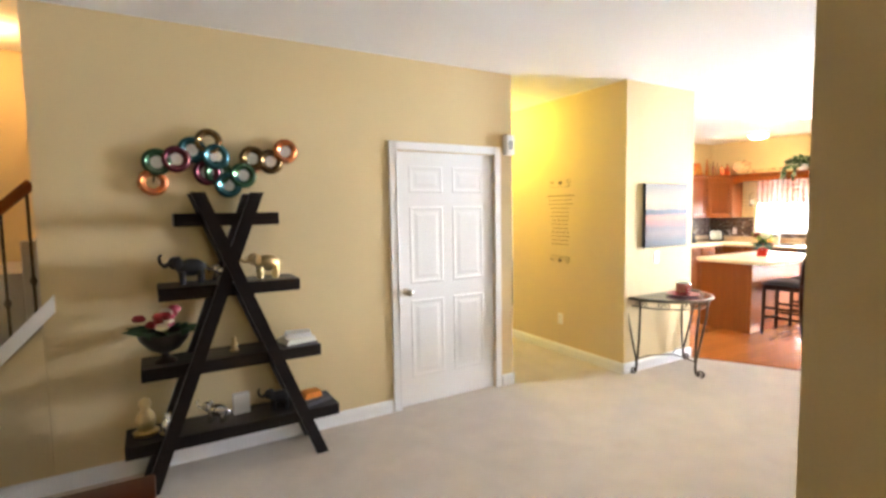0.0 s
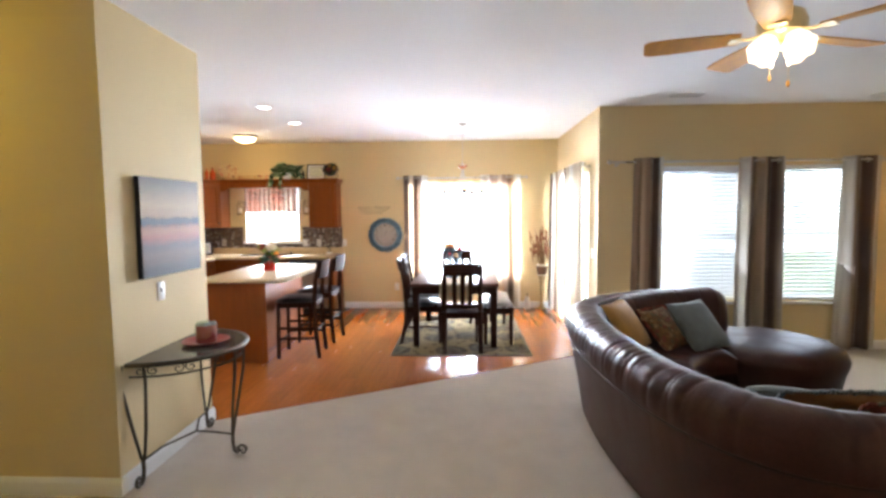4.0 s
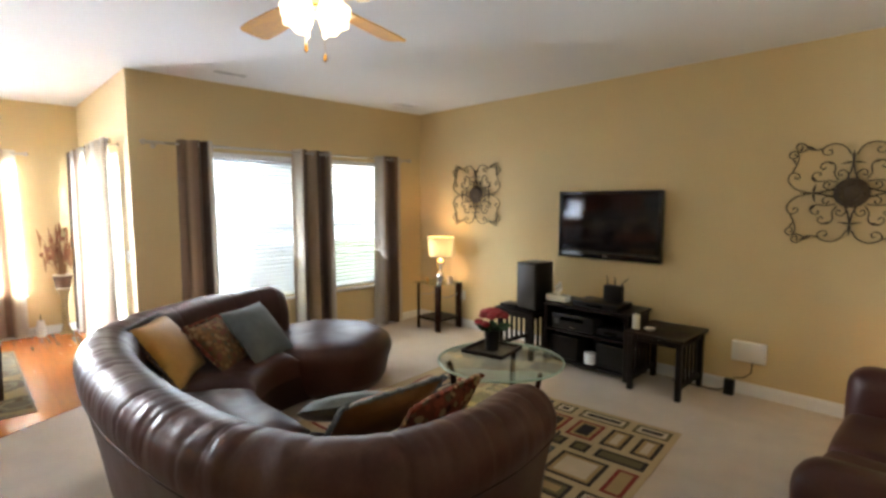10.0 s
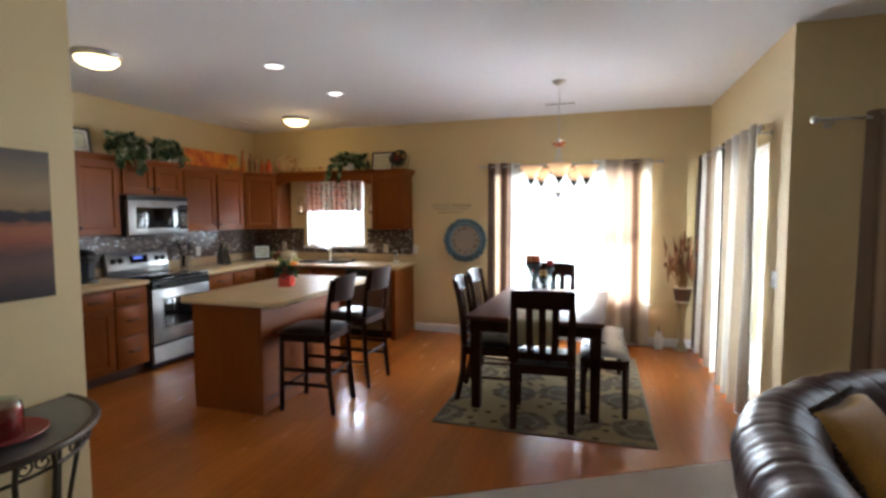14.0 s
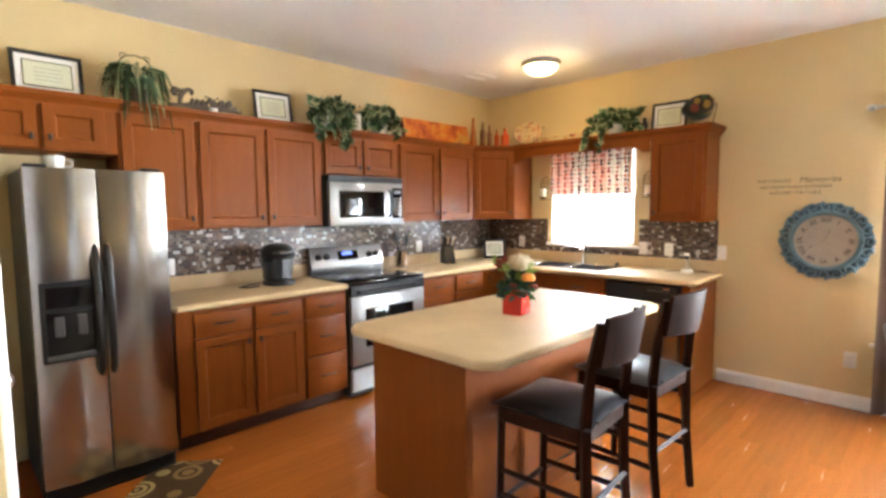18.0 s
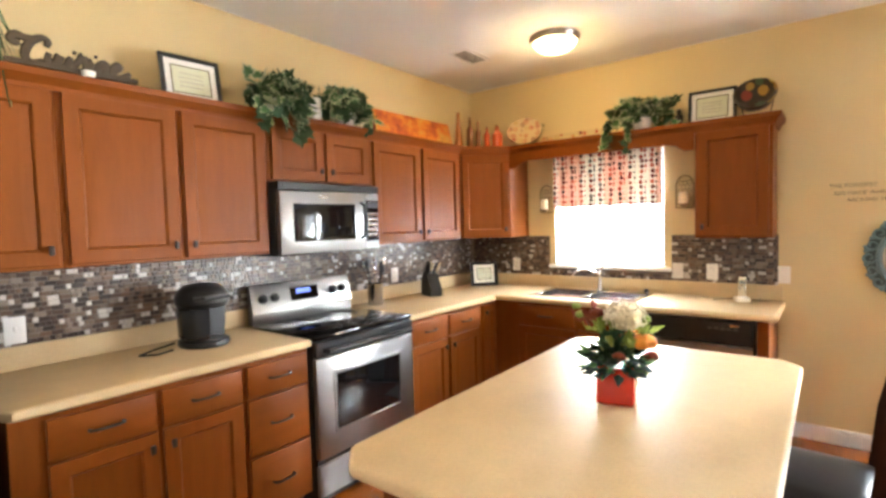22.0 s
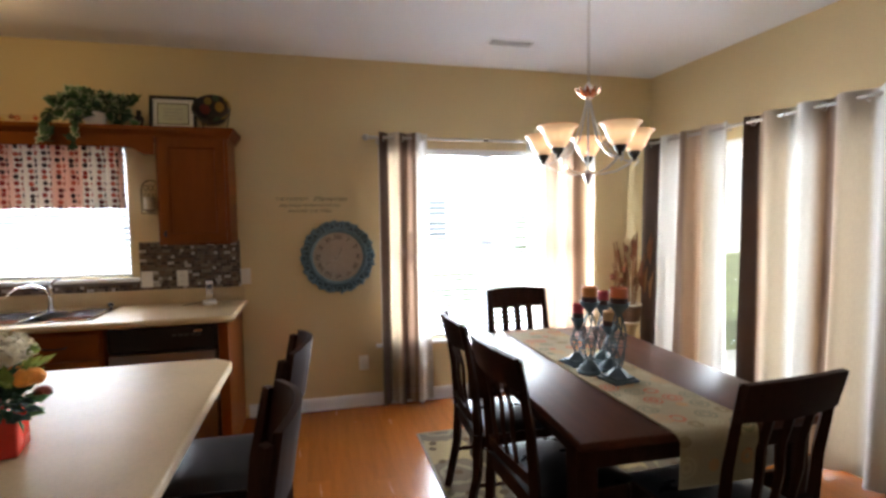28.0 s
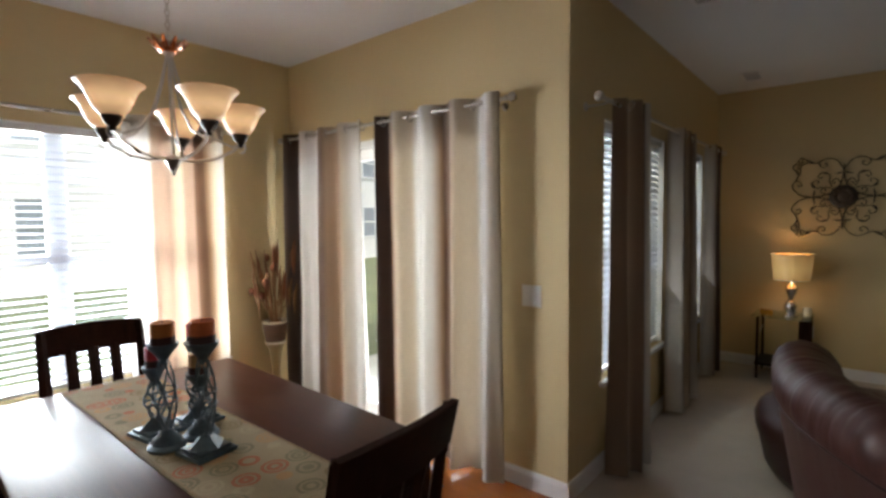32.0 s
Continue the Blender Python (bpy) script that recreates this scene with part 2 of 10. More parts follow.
def mathn(nt, op, a, b=0.0, c=0.0):
    n = nt.nodes.new("ShaderNodeMath")
    n.operation = op
    for sock, v in zip(n.inputs, (a, b, c)):
        if isinstance(v, bpy.types.NodeSocket):
            nt.links.new(v, sock)
        else:
            sock.default_value = v
    return n.outputs[0]


def noise_tex(nt, vec, scale, detail=3.0, rough=0.55):
    n = nt.nodes.new("ShaderNodeTexNoise")
    n.inputs["Scale"].default_value, n.inputs["Detail"].default_value, n.inputs["Roughness"].default_value = scale, detail, rough
    nt.links.new(vec, n.inputs["Vector"])
    return n.outputs["Fac"]


def coords(nt, stretch=(1, 1, 1), kind="Object", spin=(0, 0, 0)):
    tc, mp = nt.nodes.new("ShaderNodeTexCoord"), nt.nodes.new("ShaderNodeMapping")
    mp.inputs["Scale"].default_value = stretch
    mp.inputs["Rotation"].default_value = spin
    nt.links.new(tc.outputs[kind], mp.inputs["Vector"])
    return mp.outputs[0]


def scaled(c, f):
    return tuple(min(1.0, max(0.0, v * f)) for v in c)


def mat(name, col, rough=0.5, metal=0.0, var=0.12, s1=3.0, s2=45.0, bump=0.1, dist=0.002, rvar=0.12, rand=0.0, stretch=(1, 1, 1), coat=0.0, spec=0.5, sheen=0.0, kind="Object", dirt=None, transl=0.0):
    """A surface with broad and fine variation of colour, gloss and relief."""
    m, nt, nodes, links, p = node_mat(name)
    v = coords(nt, stretch, kind)
    n1, n2 = noise_tex(nt, v, s1), noise_tex(nt, v, s2, 4.0, 0.6)
    f = mathn(nt, "ADD", mathn(nt, "MULTIPLY", n1, 0.55), mathn(nt, "MULTIPLY", n2, 0.45))
    f = mathn(nt, "MULTIPLY_ADD", f, 2.2, -0.6)
    cr = nt.nodes.new("ShaderNodeClamp")
    links.new(f, cr.inputs[0])
    colour = mixrgb(nt, cr.outputs[0], scaled(col, 1 - var), scaled(col, 1 + var))
    if dirt:
        spots = nt.nodes.new("ShaderNodeMapRange")
        spots.inputs[1].default_value, spots.inputs[2].default_value = 0.58, 0.72
        links.new(noise_tex(nt, v, dirt[1], 5.0, 0.7), spots.inputs[0])
        colour = mixrgb(nt, mathn(nt, "MULTIPLY", spots.outputs[0], dirt[2]), colour, dirt[0])
    if rand:
        oi = nt.nodes.new("ShaderNodeObjectInfo")
        g = mathn(nt, "MULTIPLY_ADD", oi.outputs["Random"], 2 * rand, 1 - rand)
        comb = nt.nodes.new("ShaderNodeCombineColor")
        for s in comb.inputs:
            links.new(g, s)
        colour = mixrgb(nt, 1.0, colour, comb.outputs[0], "MULTIPLY")
    links.new(colour, p.inputs["Base Color"])
    p.inputs["Metallic"].default_value = metal
    p.inputs["Specular IOR Level"].default_value = spec
    p.inputs["Coat Weight"].default_value = coat
    p.inputs["Coat Roughness"].default_value = 0.12
    p.inputs["Sheen Weight"].default_value = sheen
    r = mathn(nt, "MULTIPLY_ADD", n1, 2 * rvar, rough - rvar)
    links.new(r, p.inputs["Roughness"])
    if bump:
        b = nt.nodes.new("ShaderNodeBump")
        b.inputs["Strength"].default_value, b.inputs["Distance"].default_value = bump, dist
        links.new(n2, b.inputs["Height"])
        links.new(b.outputs[0], p.inputs["Normal"])
    if transl:
        tr, mx = nt.nodes.new("ShaderNodeBsdfTranslucent"), nt.nodes.new("ShaderNodeMixShader")
        links.new(colour, tr.inputs[0])
        mx.inputs[0].default_value = transl
        links.new(p.outputs[0], mx.inputs[1])
        links.new(tr.outputs[0], mx.inputs[2])
        links.new(mx.outputs[0], nodes["Material Output"].inputs[0])
    return m


def glow(name, col, strength, middle=0.0):
    """Lit glass or cloth; middle brightens the part of the shade round its bulb."""
    m, nt, nodes, links, p = node_mat(name)
    p.inputs["Base Color"].default_value = (*scaled(col, 0.9), 1)
    p.inputs["Emission Color"].default_value = (*col, 1)
    p.inputs["Emission Strength"].default_value = strength
    p.inputs["Roughness"].default_value = 0.35
    if middle:
        sep = nt.nodes.new("ShaderNodeSeparateXYZ")
        links.new(coords(nt, kind="Generated"), sep.inputs[0])
        away = mathn(nt, "ABSOLUTE", mathn(nt, "SUBTRACT", sep.outputs[2], 0.45))
        links.new(mathn(nt, "MAXIMUM", mathn(nt, "MULTIPLY_ADD", away, -strength * middle * 2.2, strength * (1 + 0.5 * middle)), 0.05), p.inputs["Emission Strength"])
    return m


def glass(name, col=(0.95, 0.98, 0.97), rough=0.0, gloss=0.035):
    """Clear glass that lets light straight through, with a mirror-like sheen."""
    m, nt, nodes, links, p = node_mat(name)
    tr, gl, mx, fr = (nt.nodes.new(k) for k in ("ShaderNodeBsdfTransparent", "ShaderNodeBsdfGlossy", "ShaderNodeMixShader", "ShaderNodeLayerWeight"))
    tr.inputs[0].default_value = (*col, 1)
    gl.inputs["Roughness"].default_value = 0.02 + rough
    links.new(mathn(nt, "MULTIPLY_ADD", mathn(nt, "POWER", fr.outputs["Facing"], 4.0), 0.5, gloss), mx.inputs[0])
    links.new(tr.outputs[0], mx.inputs[1])
    links.new(gl.outputs[0], mx.inputs[2])
    links.new(mx.outputs[0], nodes["Material Output"].inputs[0])
    return m


def ramp_mat(name, stops, axis=0, rough=0.85, transl=0.35, fine=140.0, repeat=1.0):
    """Woven cloth with stripes along the cloth's own width (its UV map)."""
    m, nt, nodes, links, p = node_mat(name)
    uv = nt.nodes.new("ShaderNodeUVMap")
    sep = nt.nodes.new("ShaderNodeSeparateXYZ")
    links.new(uv.outputs[0], sep.inputs[0])
    u = mathn(nt, "FRACT", mathn(nt, "MULTIPLY", sep.outputs[axis], repeat))
    cr = nt.nodes.new("ShaderNodeValToRGB")
    cr.color_ramp.interpolation = "LINEAR"
    els = cr.color_ramp.elements
    while len(els) < len(stops):
        els.new(0.5)
    for e, (pos, c) in zip(els, stops):
        e.position, e.color = pos, (*c, 1)
    links.new(u, cr.inputs[0])
    v = coords(nt, (1, 1, 0.25))
    n = noise_tex(nt, v, fine, 3.0)
    colour = mixrgb(nt, mathn(nt, "MULTIPLY", n, 0.22), cr.outputs[0], (0.16, 0.12, 0.09))
    links.new(colour, p.inputs["Base Color"])
    p.inputs["Roughness"].default_value = rough
    p.inputs["Sheen Weight"].default_value = 0.2
    b = nt.nodes.new("ShaderNodeBump")
    b.inputs["Strength"].default_value, b.inputs["Distance"].default_value = 0.25, 0.001
    links.new(n, b.inputs["Height"])
    links.new(b.outputs[0], p.inputs["Normal"])
    tr, mx = nt.nodes.new("ShaderNodeBsdfTranslucent"), nt.nodes.new("ShaderNodeMixShader")
    links.new(colour, tr.inputs[0])
    mx.inputs[0].default_value = transl
    links.new(p.outputs[0], mx.inputs[1])
    links.new(tr.outputs[0], mx.inputs[2])
    links.new(mx.outputs[0], nodes["Material Output"].inputs[0])
    return m


def spot_mat(name, base, spots, scale=8.0, rough=0.85, size=0.32, transl=0.0, fine=120.0, stripes=None, ringed=True, loose=0.55):
    """Cloth or rug with round motifs in several colours on a ground."""
    m, nt, nodes, links, p = node_mat(name)
    v = coords(nt)
    vo = nt.nodes.new("ShaderNodeTexVoronoi")
    vo.voronoi_dimensions = "3D"
    vo.inputs["Scale"].default_value, vo.inputs["Randomness"].default_value = scale, loose
    links.new(v, vo.inputs["Vector"])
    sepc = nt.nodes.new("ShaderNodeSeparateColor")
    links.new(vo.outputs["Color"], sepc.inputs[0])
    cr = nt.nodes.new("ShaderNodeValToRGB")
    cr.color_ramp.interpolation = "CONSTANT"
    els = cr.color_ramp.elements
    while len(els) < len(spots):
        els.new(0.5)
    for i, (e, c) in enumerate(zip(els, spots)):
        e.position, e.color = i / len(spots), (*c, 1)
    links.new(sepc.outputs[0], cr.inputs[0])
    rings = mathn(nt, "SINE", mathn(nt, "MULTIPLY", vo.outputs["Distance"], 34.0))
    inside = mathn(nt, "LESS_THAN", vo.outputs["Distance"], size)
    f = mathn(nt, "MULTIPLY", inside, mathn(nt, "GREATER_THAN", rings, -0.35 if ringed else -2.0))
    n = noise_tex(nt, v, fine, 3.0)
    ground = mixrgb(nt, n, scaled(base, 0.82), scaled(base, 1.12))
    if stripes:
        sx = nt.nodes.new("ShaderNodeSeparateXYZ")
        links.new(v, sx.inputs[0])
        band = mathn(nt, "GREATER_THAN", mathn(nt, "SINE", mathn(nt, "MULTIPLY", sx.outputs[0], stripes[1])), 0.1)
        ground = mixrgb(nt, mathn(nt, "MULTIPLY", band, 0.75), ground, stripes[0])
    colour = mixrgb(nt, f, ground, cr.outputs[0])
    links.new(colour, p.inputs["Base Color"])
    p.inputs["Specular IOR Level"].default_value = 0.12 if rough > 0.6 else 0.5
    p.inputs["Roughness"].default_value = rough
    b = nt.nodes.new("ShaderNodeBump")
    b.inputs["Strength"].default_value, b.inputs["Distance"].default_value = 0.35, 0.0015
    links.new(n, b.inputs["Height"])
    links.new(b.outputs[0], p.inputs["Normal"])
    if transl:
        tr, mx = nt.nodes.new("ShaderNodeBsdfTranslucent"), nt.nodes.new("ShaderNodeMixShader")
        links.new(colour, tr.inputs[0])
        mx.inputs[0].default_value = transl
        links.new(p.outputs[0], mx.inputs[1])
        links.new(tr.outputs[0], mx.inputs[2])
        links.new(mx.outputs[0], nodes["Material Output"].inputs[0])
    return m


def island_mat(name, cols, rough=0.3, metal=0.0):
    """Small pieces in one mesh, each in one of several colours."""
    m, nt, nodes, links, p = node_mat(name)
    g = nt.nodes.new("ShaderNodeNewGeometry")
    cr = nt.nodes.new("ShaderNodeValToRGB")
    cr.color_ramp.interpolation = "CONSTANT"
    els = cr.color_ramp.elements
    while len(els) < len(cols):
        els.new(0.5)
    for i, (e, c) in enumerate(zip(els, cols)):
        e.position, e.color = i / len(cols), (*c, 1)
    links.new(g.outputs["Random Per Island"], cr.inputs[0])
    n = noise_tex(nt, coords(nt), 60.0)
    links.new(mixrgb(nt, mathn(nt, "MULTIPLY", n, 0.3), cr.outputs[0], (0.05, 0.04, 0.035)), p.inputs["Base Color"])
    p.inputs["Roughness"].default_value, p.inputs["Metallic"].default_value = rough, metal
    return m


PAINT = (0.67, 0.53, 0.285)
M_WALL = mat("wall_paint", PAINT, 0.75, var=0.035, s1=0.8, s2=160, bump=0.12, dist=0.0012, rvar=0.05)
M_CEIL = mat("ceiling_paint", (0.80, 0.80, 0.80), 0.9, var=0.03, s1=1.0, s2=120, bump=0.25, dist=0.002)
M_WHITE = mat("white_trim_paint", (0.82, 0.82, 0.82), 0.38, var=0.03, s1=3, s2=80, bump=0.04)
M_CARPET = mat("beige_carpet", (0.53, 0.46, 0.38), 0.95, var=0.15, s1=4.5, s2=200, bump=0.8, dist=0.006, sheen=0.3)
M_PLANK = mat("oak_floor_plank", (0.34, 0.103, 0.0165), 0.25, var=0.20, s1=2.0, s2=14, bump=0.03, rand=0.10, stretch=(1.2, 14, 14), rvar=0.06, coat=0.1)
M_SUBFLOOR = mat("floor_base", (0.12, 0.06, 0.03), 0.8)
M_CAB = mat("cherry_cabinet_wood", (0.20, 0.054, 0.0072), 0.44, spec=0.13, var=0.13, s1=2.5, s2=9, bump=0.05, stretch=(9, 9, 0.9), coat=0.02, rvar=0.07)
M_CABX = mat("cherry_cabinet_rail", (0.20, 0.054, 0.0072), 0.44, spec=0.13, var=0.13, s1=2.5, s2=9, bump=0.05, stretch=(0.9, 9, 9), coat=0.02, rvar=0.07)
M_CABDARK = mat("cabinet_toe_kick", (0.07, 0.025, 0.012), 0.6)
M_ESPRESSO = mat("espresso_wood", (0.030, 0.0112, 0.0065), 0.5, var=0.3, s1=2.5, s2=10, bump=0.05, stretch=(9, 9, 0.9), coat=0.0, spec=0.07)
M_TABLETOP = mat("dark_cherry_tabletop", (0.07, 0.02, 0.009), 0.34, spec=0.16, var=0.3, s1=2.0, s2=9, bump=0.04, stretch=(0.8, 9, 9), coat=0.0, rvar=0.05)
M_BLACKWOOD = mat("black_brown_wood", (0.012, 0.008, 0.007), 0.35, var=0.3, s1=2.5, s2=10, bump=0.05, stretch=(0.8, 9, 9), spec=0.25)
M_COUNTER = mat("beige_laminate", (0.59, 0.44, 0.25), 0.45, spec=0.18, var=0.14, s1=5, s2=150, bump=0.02, rvar=0.05, dirt=((0.48, 0.34, 0.18), 70, 0.35))
M_STEEL = mat("brushed_steel", (0.40, 0.39, 0.385), 0.16, metal=1.0, var=0.04, s1=2, s2=30, bump=0.02, dist=0.0003, stretch=(40, 40, 1.0), rvar=0.03)
M_STEELH = mat("brushed_steel_panel", (0.29, 0.285, 0.28), 0.33, metal=1.0, var=0.04, s1=2, s2=30, bump=0.02, dist=0.0003, stretch=(1.0, 40, 40), rvar=0.03)
M_CHROME = mat("chrome", (0.8, 0.8, 0.8), 0.1, metal=1.0, var=0.03, bump=0.0)
M_NICKEL = mat("satin_nickel", (0.55, 0.52, 0.48), 0.3, metal=1.0, var=0.06, bump=0.03)
M_BRONZE = mat("dark_bronze", (0.05, 0.04, 0.033), 0.4, metal=0.8, var=0.25, bump=0.08)
M_IRON = mat("wrought_iron", (0.075, 0.058, 0.042), 0.5, metal=0.6, var=0.35, s2=90, bump=0.25, spec=0.3)
M_BLACK = mat("black_plastic", (0.014, 0.014, 0.015), 0.32, var=0.2, bump=0.04, spec=0.3)
M_GLOSSBLACK = mat("black_glass", (0.006, 0.006, 0.007), 0.06, var=0.1, bump=0.0, rvar=0.02)
M_DARKGREY = mat("dark_grey_plastic", (0.06, 0.06, 0.065), 0.4, var=0.15, bump=0.05)
M_LEATHER = mat("brown_leather", (0.052, 0.0182, 0.0142), 0.42, var=0.3, s1=5, s2=60, bump=0.3, dist=0.003, rvar=0.08, coat=0.0, spec=0.32)
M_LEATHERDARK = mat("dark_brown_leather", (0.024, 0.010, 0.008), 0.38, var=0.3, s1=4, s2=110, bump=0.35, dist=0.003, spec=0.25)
M_SEATBLACK = mat("black_seat_vinyl", (0.02, 0.02, 0.023), 0.3, var=0.2, s1=5, s2=120, bump=0.2, spec=0.3)
M_PANE = glass("window_glass")
M_TABLEGLASS = glass("table_glass", (0.88, 0.95, 0.92), 0.0, 0.14)
M_BLIND = mat("white_blind_slat", (0.80, 0.83, 0.88), 0.5, var=0.03, bump=0.02, transl=0.12)
M_PORCELAIN = mat("white_ceramic", (0.8, 0.79, 0.76), 0.2, var=0.04, bump=0.0)
M_PLATE = mat("white_switch_plate", (0.80, 0.78, 0.74), 0.4, var=0.03, bump=0.0)
M_SHADE = glow("lit_lamp_shade", (1.0, 0.64, 0.24), 0.20, 0.6)
M_FROST = glow("lit_frosted_glass", (1.0, 0.64, 0.32), 0.55, 0.9)
M_FLUSH = glow("lit_flush_glass", (1.0, 0.76, 0.36), 3.2)
M_CAN = glow("lit_downlight", (1.0, 0.93, 0.85), 1.6)
M_RED = mat("red_glaze", (0.62, 0.035, 0.02), 0.25, var=0.12, bump=0.02)
M_DARKRED = mat("dark_red_wax", (0.30, 0.022, 0.02), 0.4, var=0.2, bump=0.05)
M_LEAF = mat("green_leaf", (0.045, 0.085, 0.04), 0.6, var=0.4, s1=9, s2=40, bump=0.1, transl=0.15, spec=0.2)
M_LEAFPALE = mat("pale_green_leaf", (0.13, 0.19, 0.08), 0.62, var=0.4, s1=9, s2=40, bump=0.1, transl=0.15, spec=0.2)
M_CREAM = mat("cream_petals", (0.78, 0.70, 0.52), 0.7, var=0.15, s1=20)
M_ORANGE = mat("orange_petals", (0.75, 0.26, 0.03), 0.6, var=0.25, s1=20)
M_REDLEAF = mat("red_leaf", (0.23, 0.04, 0.018), 0.5, var=0.45, s1=8, transl=0.1)
M_REDPETAL = mat("deep_red_petals", (0.26, 0.012, 0.018), 0.6, var=0.35, s1=20)
M_TWIG = mat("dried_stem", (0.30, 0.15, 0.06), 0.8, var=0.3, s1=10)
M_INK = mat("dark_lettering", (0.12, 0.085, 0.06), 0.7, var=0.1, bump=0.0)
M_PAPER = mat("cream_paper", (0.72, 0.70, 0.60), 0.7, var=0.05, s1=5, bump=0.02)
M_PALEPAPER = mat("pale_green_paper", (0.60, 0.62, 0.46), 0.7, var=0.05, s1=5, bump=0.02)
M_GOLD = mat("aged_gold", (0.70, 0.54, 0.28), 0.32, metal=1.0, var=0.2)
M_SILVER = mat("bright_silver", (0.75, 0.74, 0.72), 0.22, metal=1.0, var=0.12)
M_BLUEGREEN = mat("weathered_blue_paint", (0.14, 0.235, 0.29), 0.6, var=0.4, s1=9, s2=60, bump=0.4, dirt=((0.10, 0.07, 0.05), 26, 0.7))
# the rim's blue again, darkened to put recess shade into the colour
M_BLUESHADOW = mat("blue_paint_recess_shade", (0.055, 0.090, 0.115), 0.7, var=0.4, s1=9, s2=60, bump=0.3)
M_CLOCKFACE = mat("aged_clock_face", (0.44, 0.375, 0.30), 0.6, var=0.14, s1=5, s2=50, bump=0.03)


# ---------------------------------------------------------------- the plan
EX, NY, SY, LX, CZ = 9.0, 5.70, -0.29, 6.555, 2.73
DY, PY, TY, WX = 3.52, 3.15, -3.70, 0.85
PX = 4.487

WIN_DIN = (0.33, 2.18, 0.50, 2.06)
WIN_KIT = (3.945, 4.84, 1.11, 2.06)
WIN_LIV_A = (-1.90, -0.74, 0.54, 2.06)
WIN_LIV_B = (-3.10, -2.20, 0.54, 2.06)
SLIDER = (6.98, 8.80, 0.02, 2.05)
DOOR_A = (1.325, 2.245, 0.0, 2.04)
DOOR_B = (3.29, 4.04, 0.0, 2.04)

wall_run("wall_east", "y", SY - 0.15, NY + 0.15, EX, EX + 0.15, 0, CZ, [WIN_DIN, WIN_KIT])
wall_run("wall_north", "x", PX, EX, NY, NY + 0.15, 0, CZ)
wall_run("wall_slider", "x", LX + 0.15, EX, SY - 0.15, SY, 0, CZ, [SLIDER])
wall_run("wall_living_east", "y", TY - 0.15, SY, LX, LX + 0.15, 0, CZ, [WIN_LIV_A, WIN_LIV_B])
wall_run("wall_south", "x", -3.0, LX, TY - 0.15, TY, 0, CZ)
wall_run("wall_closet", "x", -0.86, 2.44, DY, DY + 0.12, 0, CZ, [DOOR_A])
wall_run("wall_hall_left", "y", DY + 0.12, 8.0, 2.32, 2.44, 0, CZ)
wall_run("wall_hall_right", "y", PY + 0.12, 4.82, 3.475, 3.595, 0, CZ)
wall_run("wall_pier", "x", 3.475, PX, PY, PY + 0.12, 0, CZ)
wall_run("wall_kitchen_west", "y", PY + 0.12, NY + 0.15, PX - 0.12, PX, 0, CZ, [DOOR_B])
wall_run("wall_living_west", "y", TY, 0.49, WX - 0.12, WX, 0, CZ)
wall_run("wall_foyer_west", "y", TY, 5.2, -3.12, -3.0, 0, CZ)
wall_run("wall_stairs_back", "x", -3.0, 2.32, 4.62, 4.74, 0, CZ, label="warm lit stairwell wall")
wall_run("wall_bedroom_north", "x", 2.44, 6.2, 8.0, 8.12, 0, CZ)
wall_run("wall_bedroom_east", "y", NY + 0.15, 8.0, 6.2, 6.32, 0, CZ, [(6.5, 7.6, 0.7, 2.05)])
wall_run("wall_closet_end", "y", DY + 0.12, 4.62, 1.10, 1.16, 0, 1.6)

bm = B()
box(bm, -3.12, TY - 0.15, CZ, EX + 0.15, 8.12, CZ + 0.12)
structure("ceiling", bm, M_CEIL, "white textured flat ceiling")

# carpet and the diagonal border to the wooden floor
edge_a, edge_b = (PX, PY - 0.02), (6.42, SY)
bm = B()
prism(bm, [(-3.0, TY), (LX, TY), (LX, SY - 0.02), edge_b, edge_a, (PX, PY + 0.12), (PX - 0.12, NY + 0.15), (6.2, NY + 0.15), (6.2, 8.0), (-3.0, 8.0)], -0.12, 0.0)
structure("floor_carpet", bm, M_CARPET, "beige cut pile carpet")
bm = B()
prism(bm, [edge_a, edge_b, (LX, SY), (EX, SY), (EX, NY), (PX, NY)], -0.12, -0.012)
floor_wood = structure("floor_wood", bm, M_SUBFLOOR, "glossy orange oak plank floor")
bm = B()
d = Vector((edge_b[0] - edge_a[0], edge_b[1] - edge_a[1]))
nrm = Vector((d.y, -d.x)).normalized() * 0.012
prism(bm, [(edge_a[0] - nrm.x, edge_a[1] - nrm.y), (edge_b[0] - nrm.x, edge_b[1] - nrm.y), (edge_b[0] + nrm.x, edge_b[1] + nrm.y), (edge_a[0] + nrm.x, edge_a[1] + nrm.y)], -0.01, 0.004)
structure("floor_trim", bm, M_PLANK, "thin wooden edge strip between carpet and planks")


def base_run(axis, a0, a1, t, out):
    """White moulded baseboard along a wall face."""
    prof = [(0, 0), (0.016, 0), (0.016, 0.075), (0.011, 0.09), (0.006, 0.098), (0, 0.10)]
    bm = B()
    ends = []
    for a in (a0, a1):
        ends.append([bm.verts.new((a, t + out * p, z) if axis == "x" else (t + out * p, a, z)) for p, z in prof])
    n = len(prof)
    for i in range(n):
        j = (i + 1) % n
        bm.faces.new((ends[0][i], ends[0][j], ends[1][j], ends[1][i]))
    bm.faces.new(ends[0])
    bm.faces.new(ends[1][::-1])
    bmesh.ops.recalc_face_normals(bm, faces=bm.faces)
    structure("baseboard", bm, M_WHITE, "white moulded baseboard")


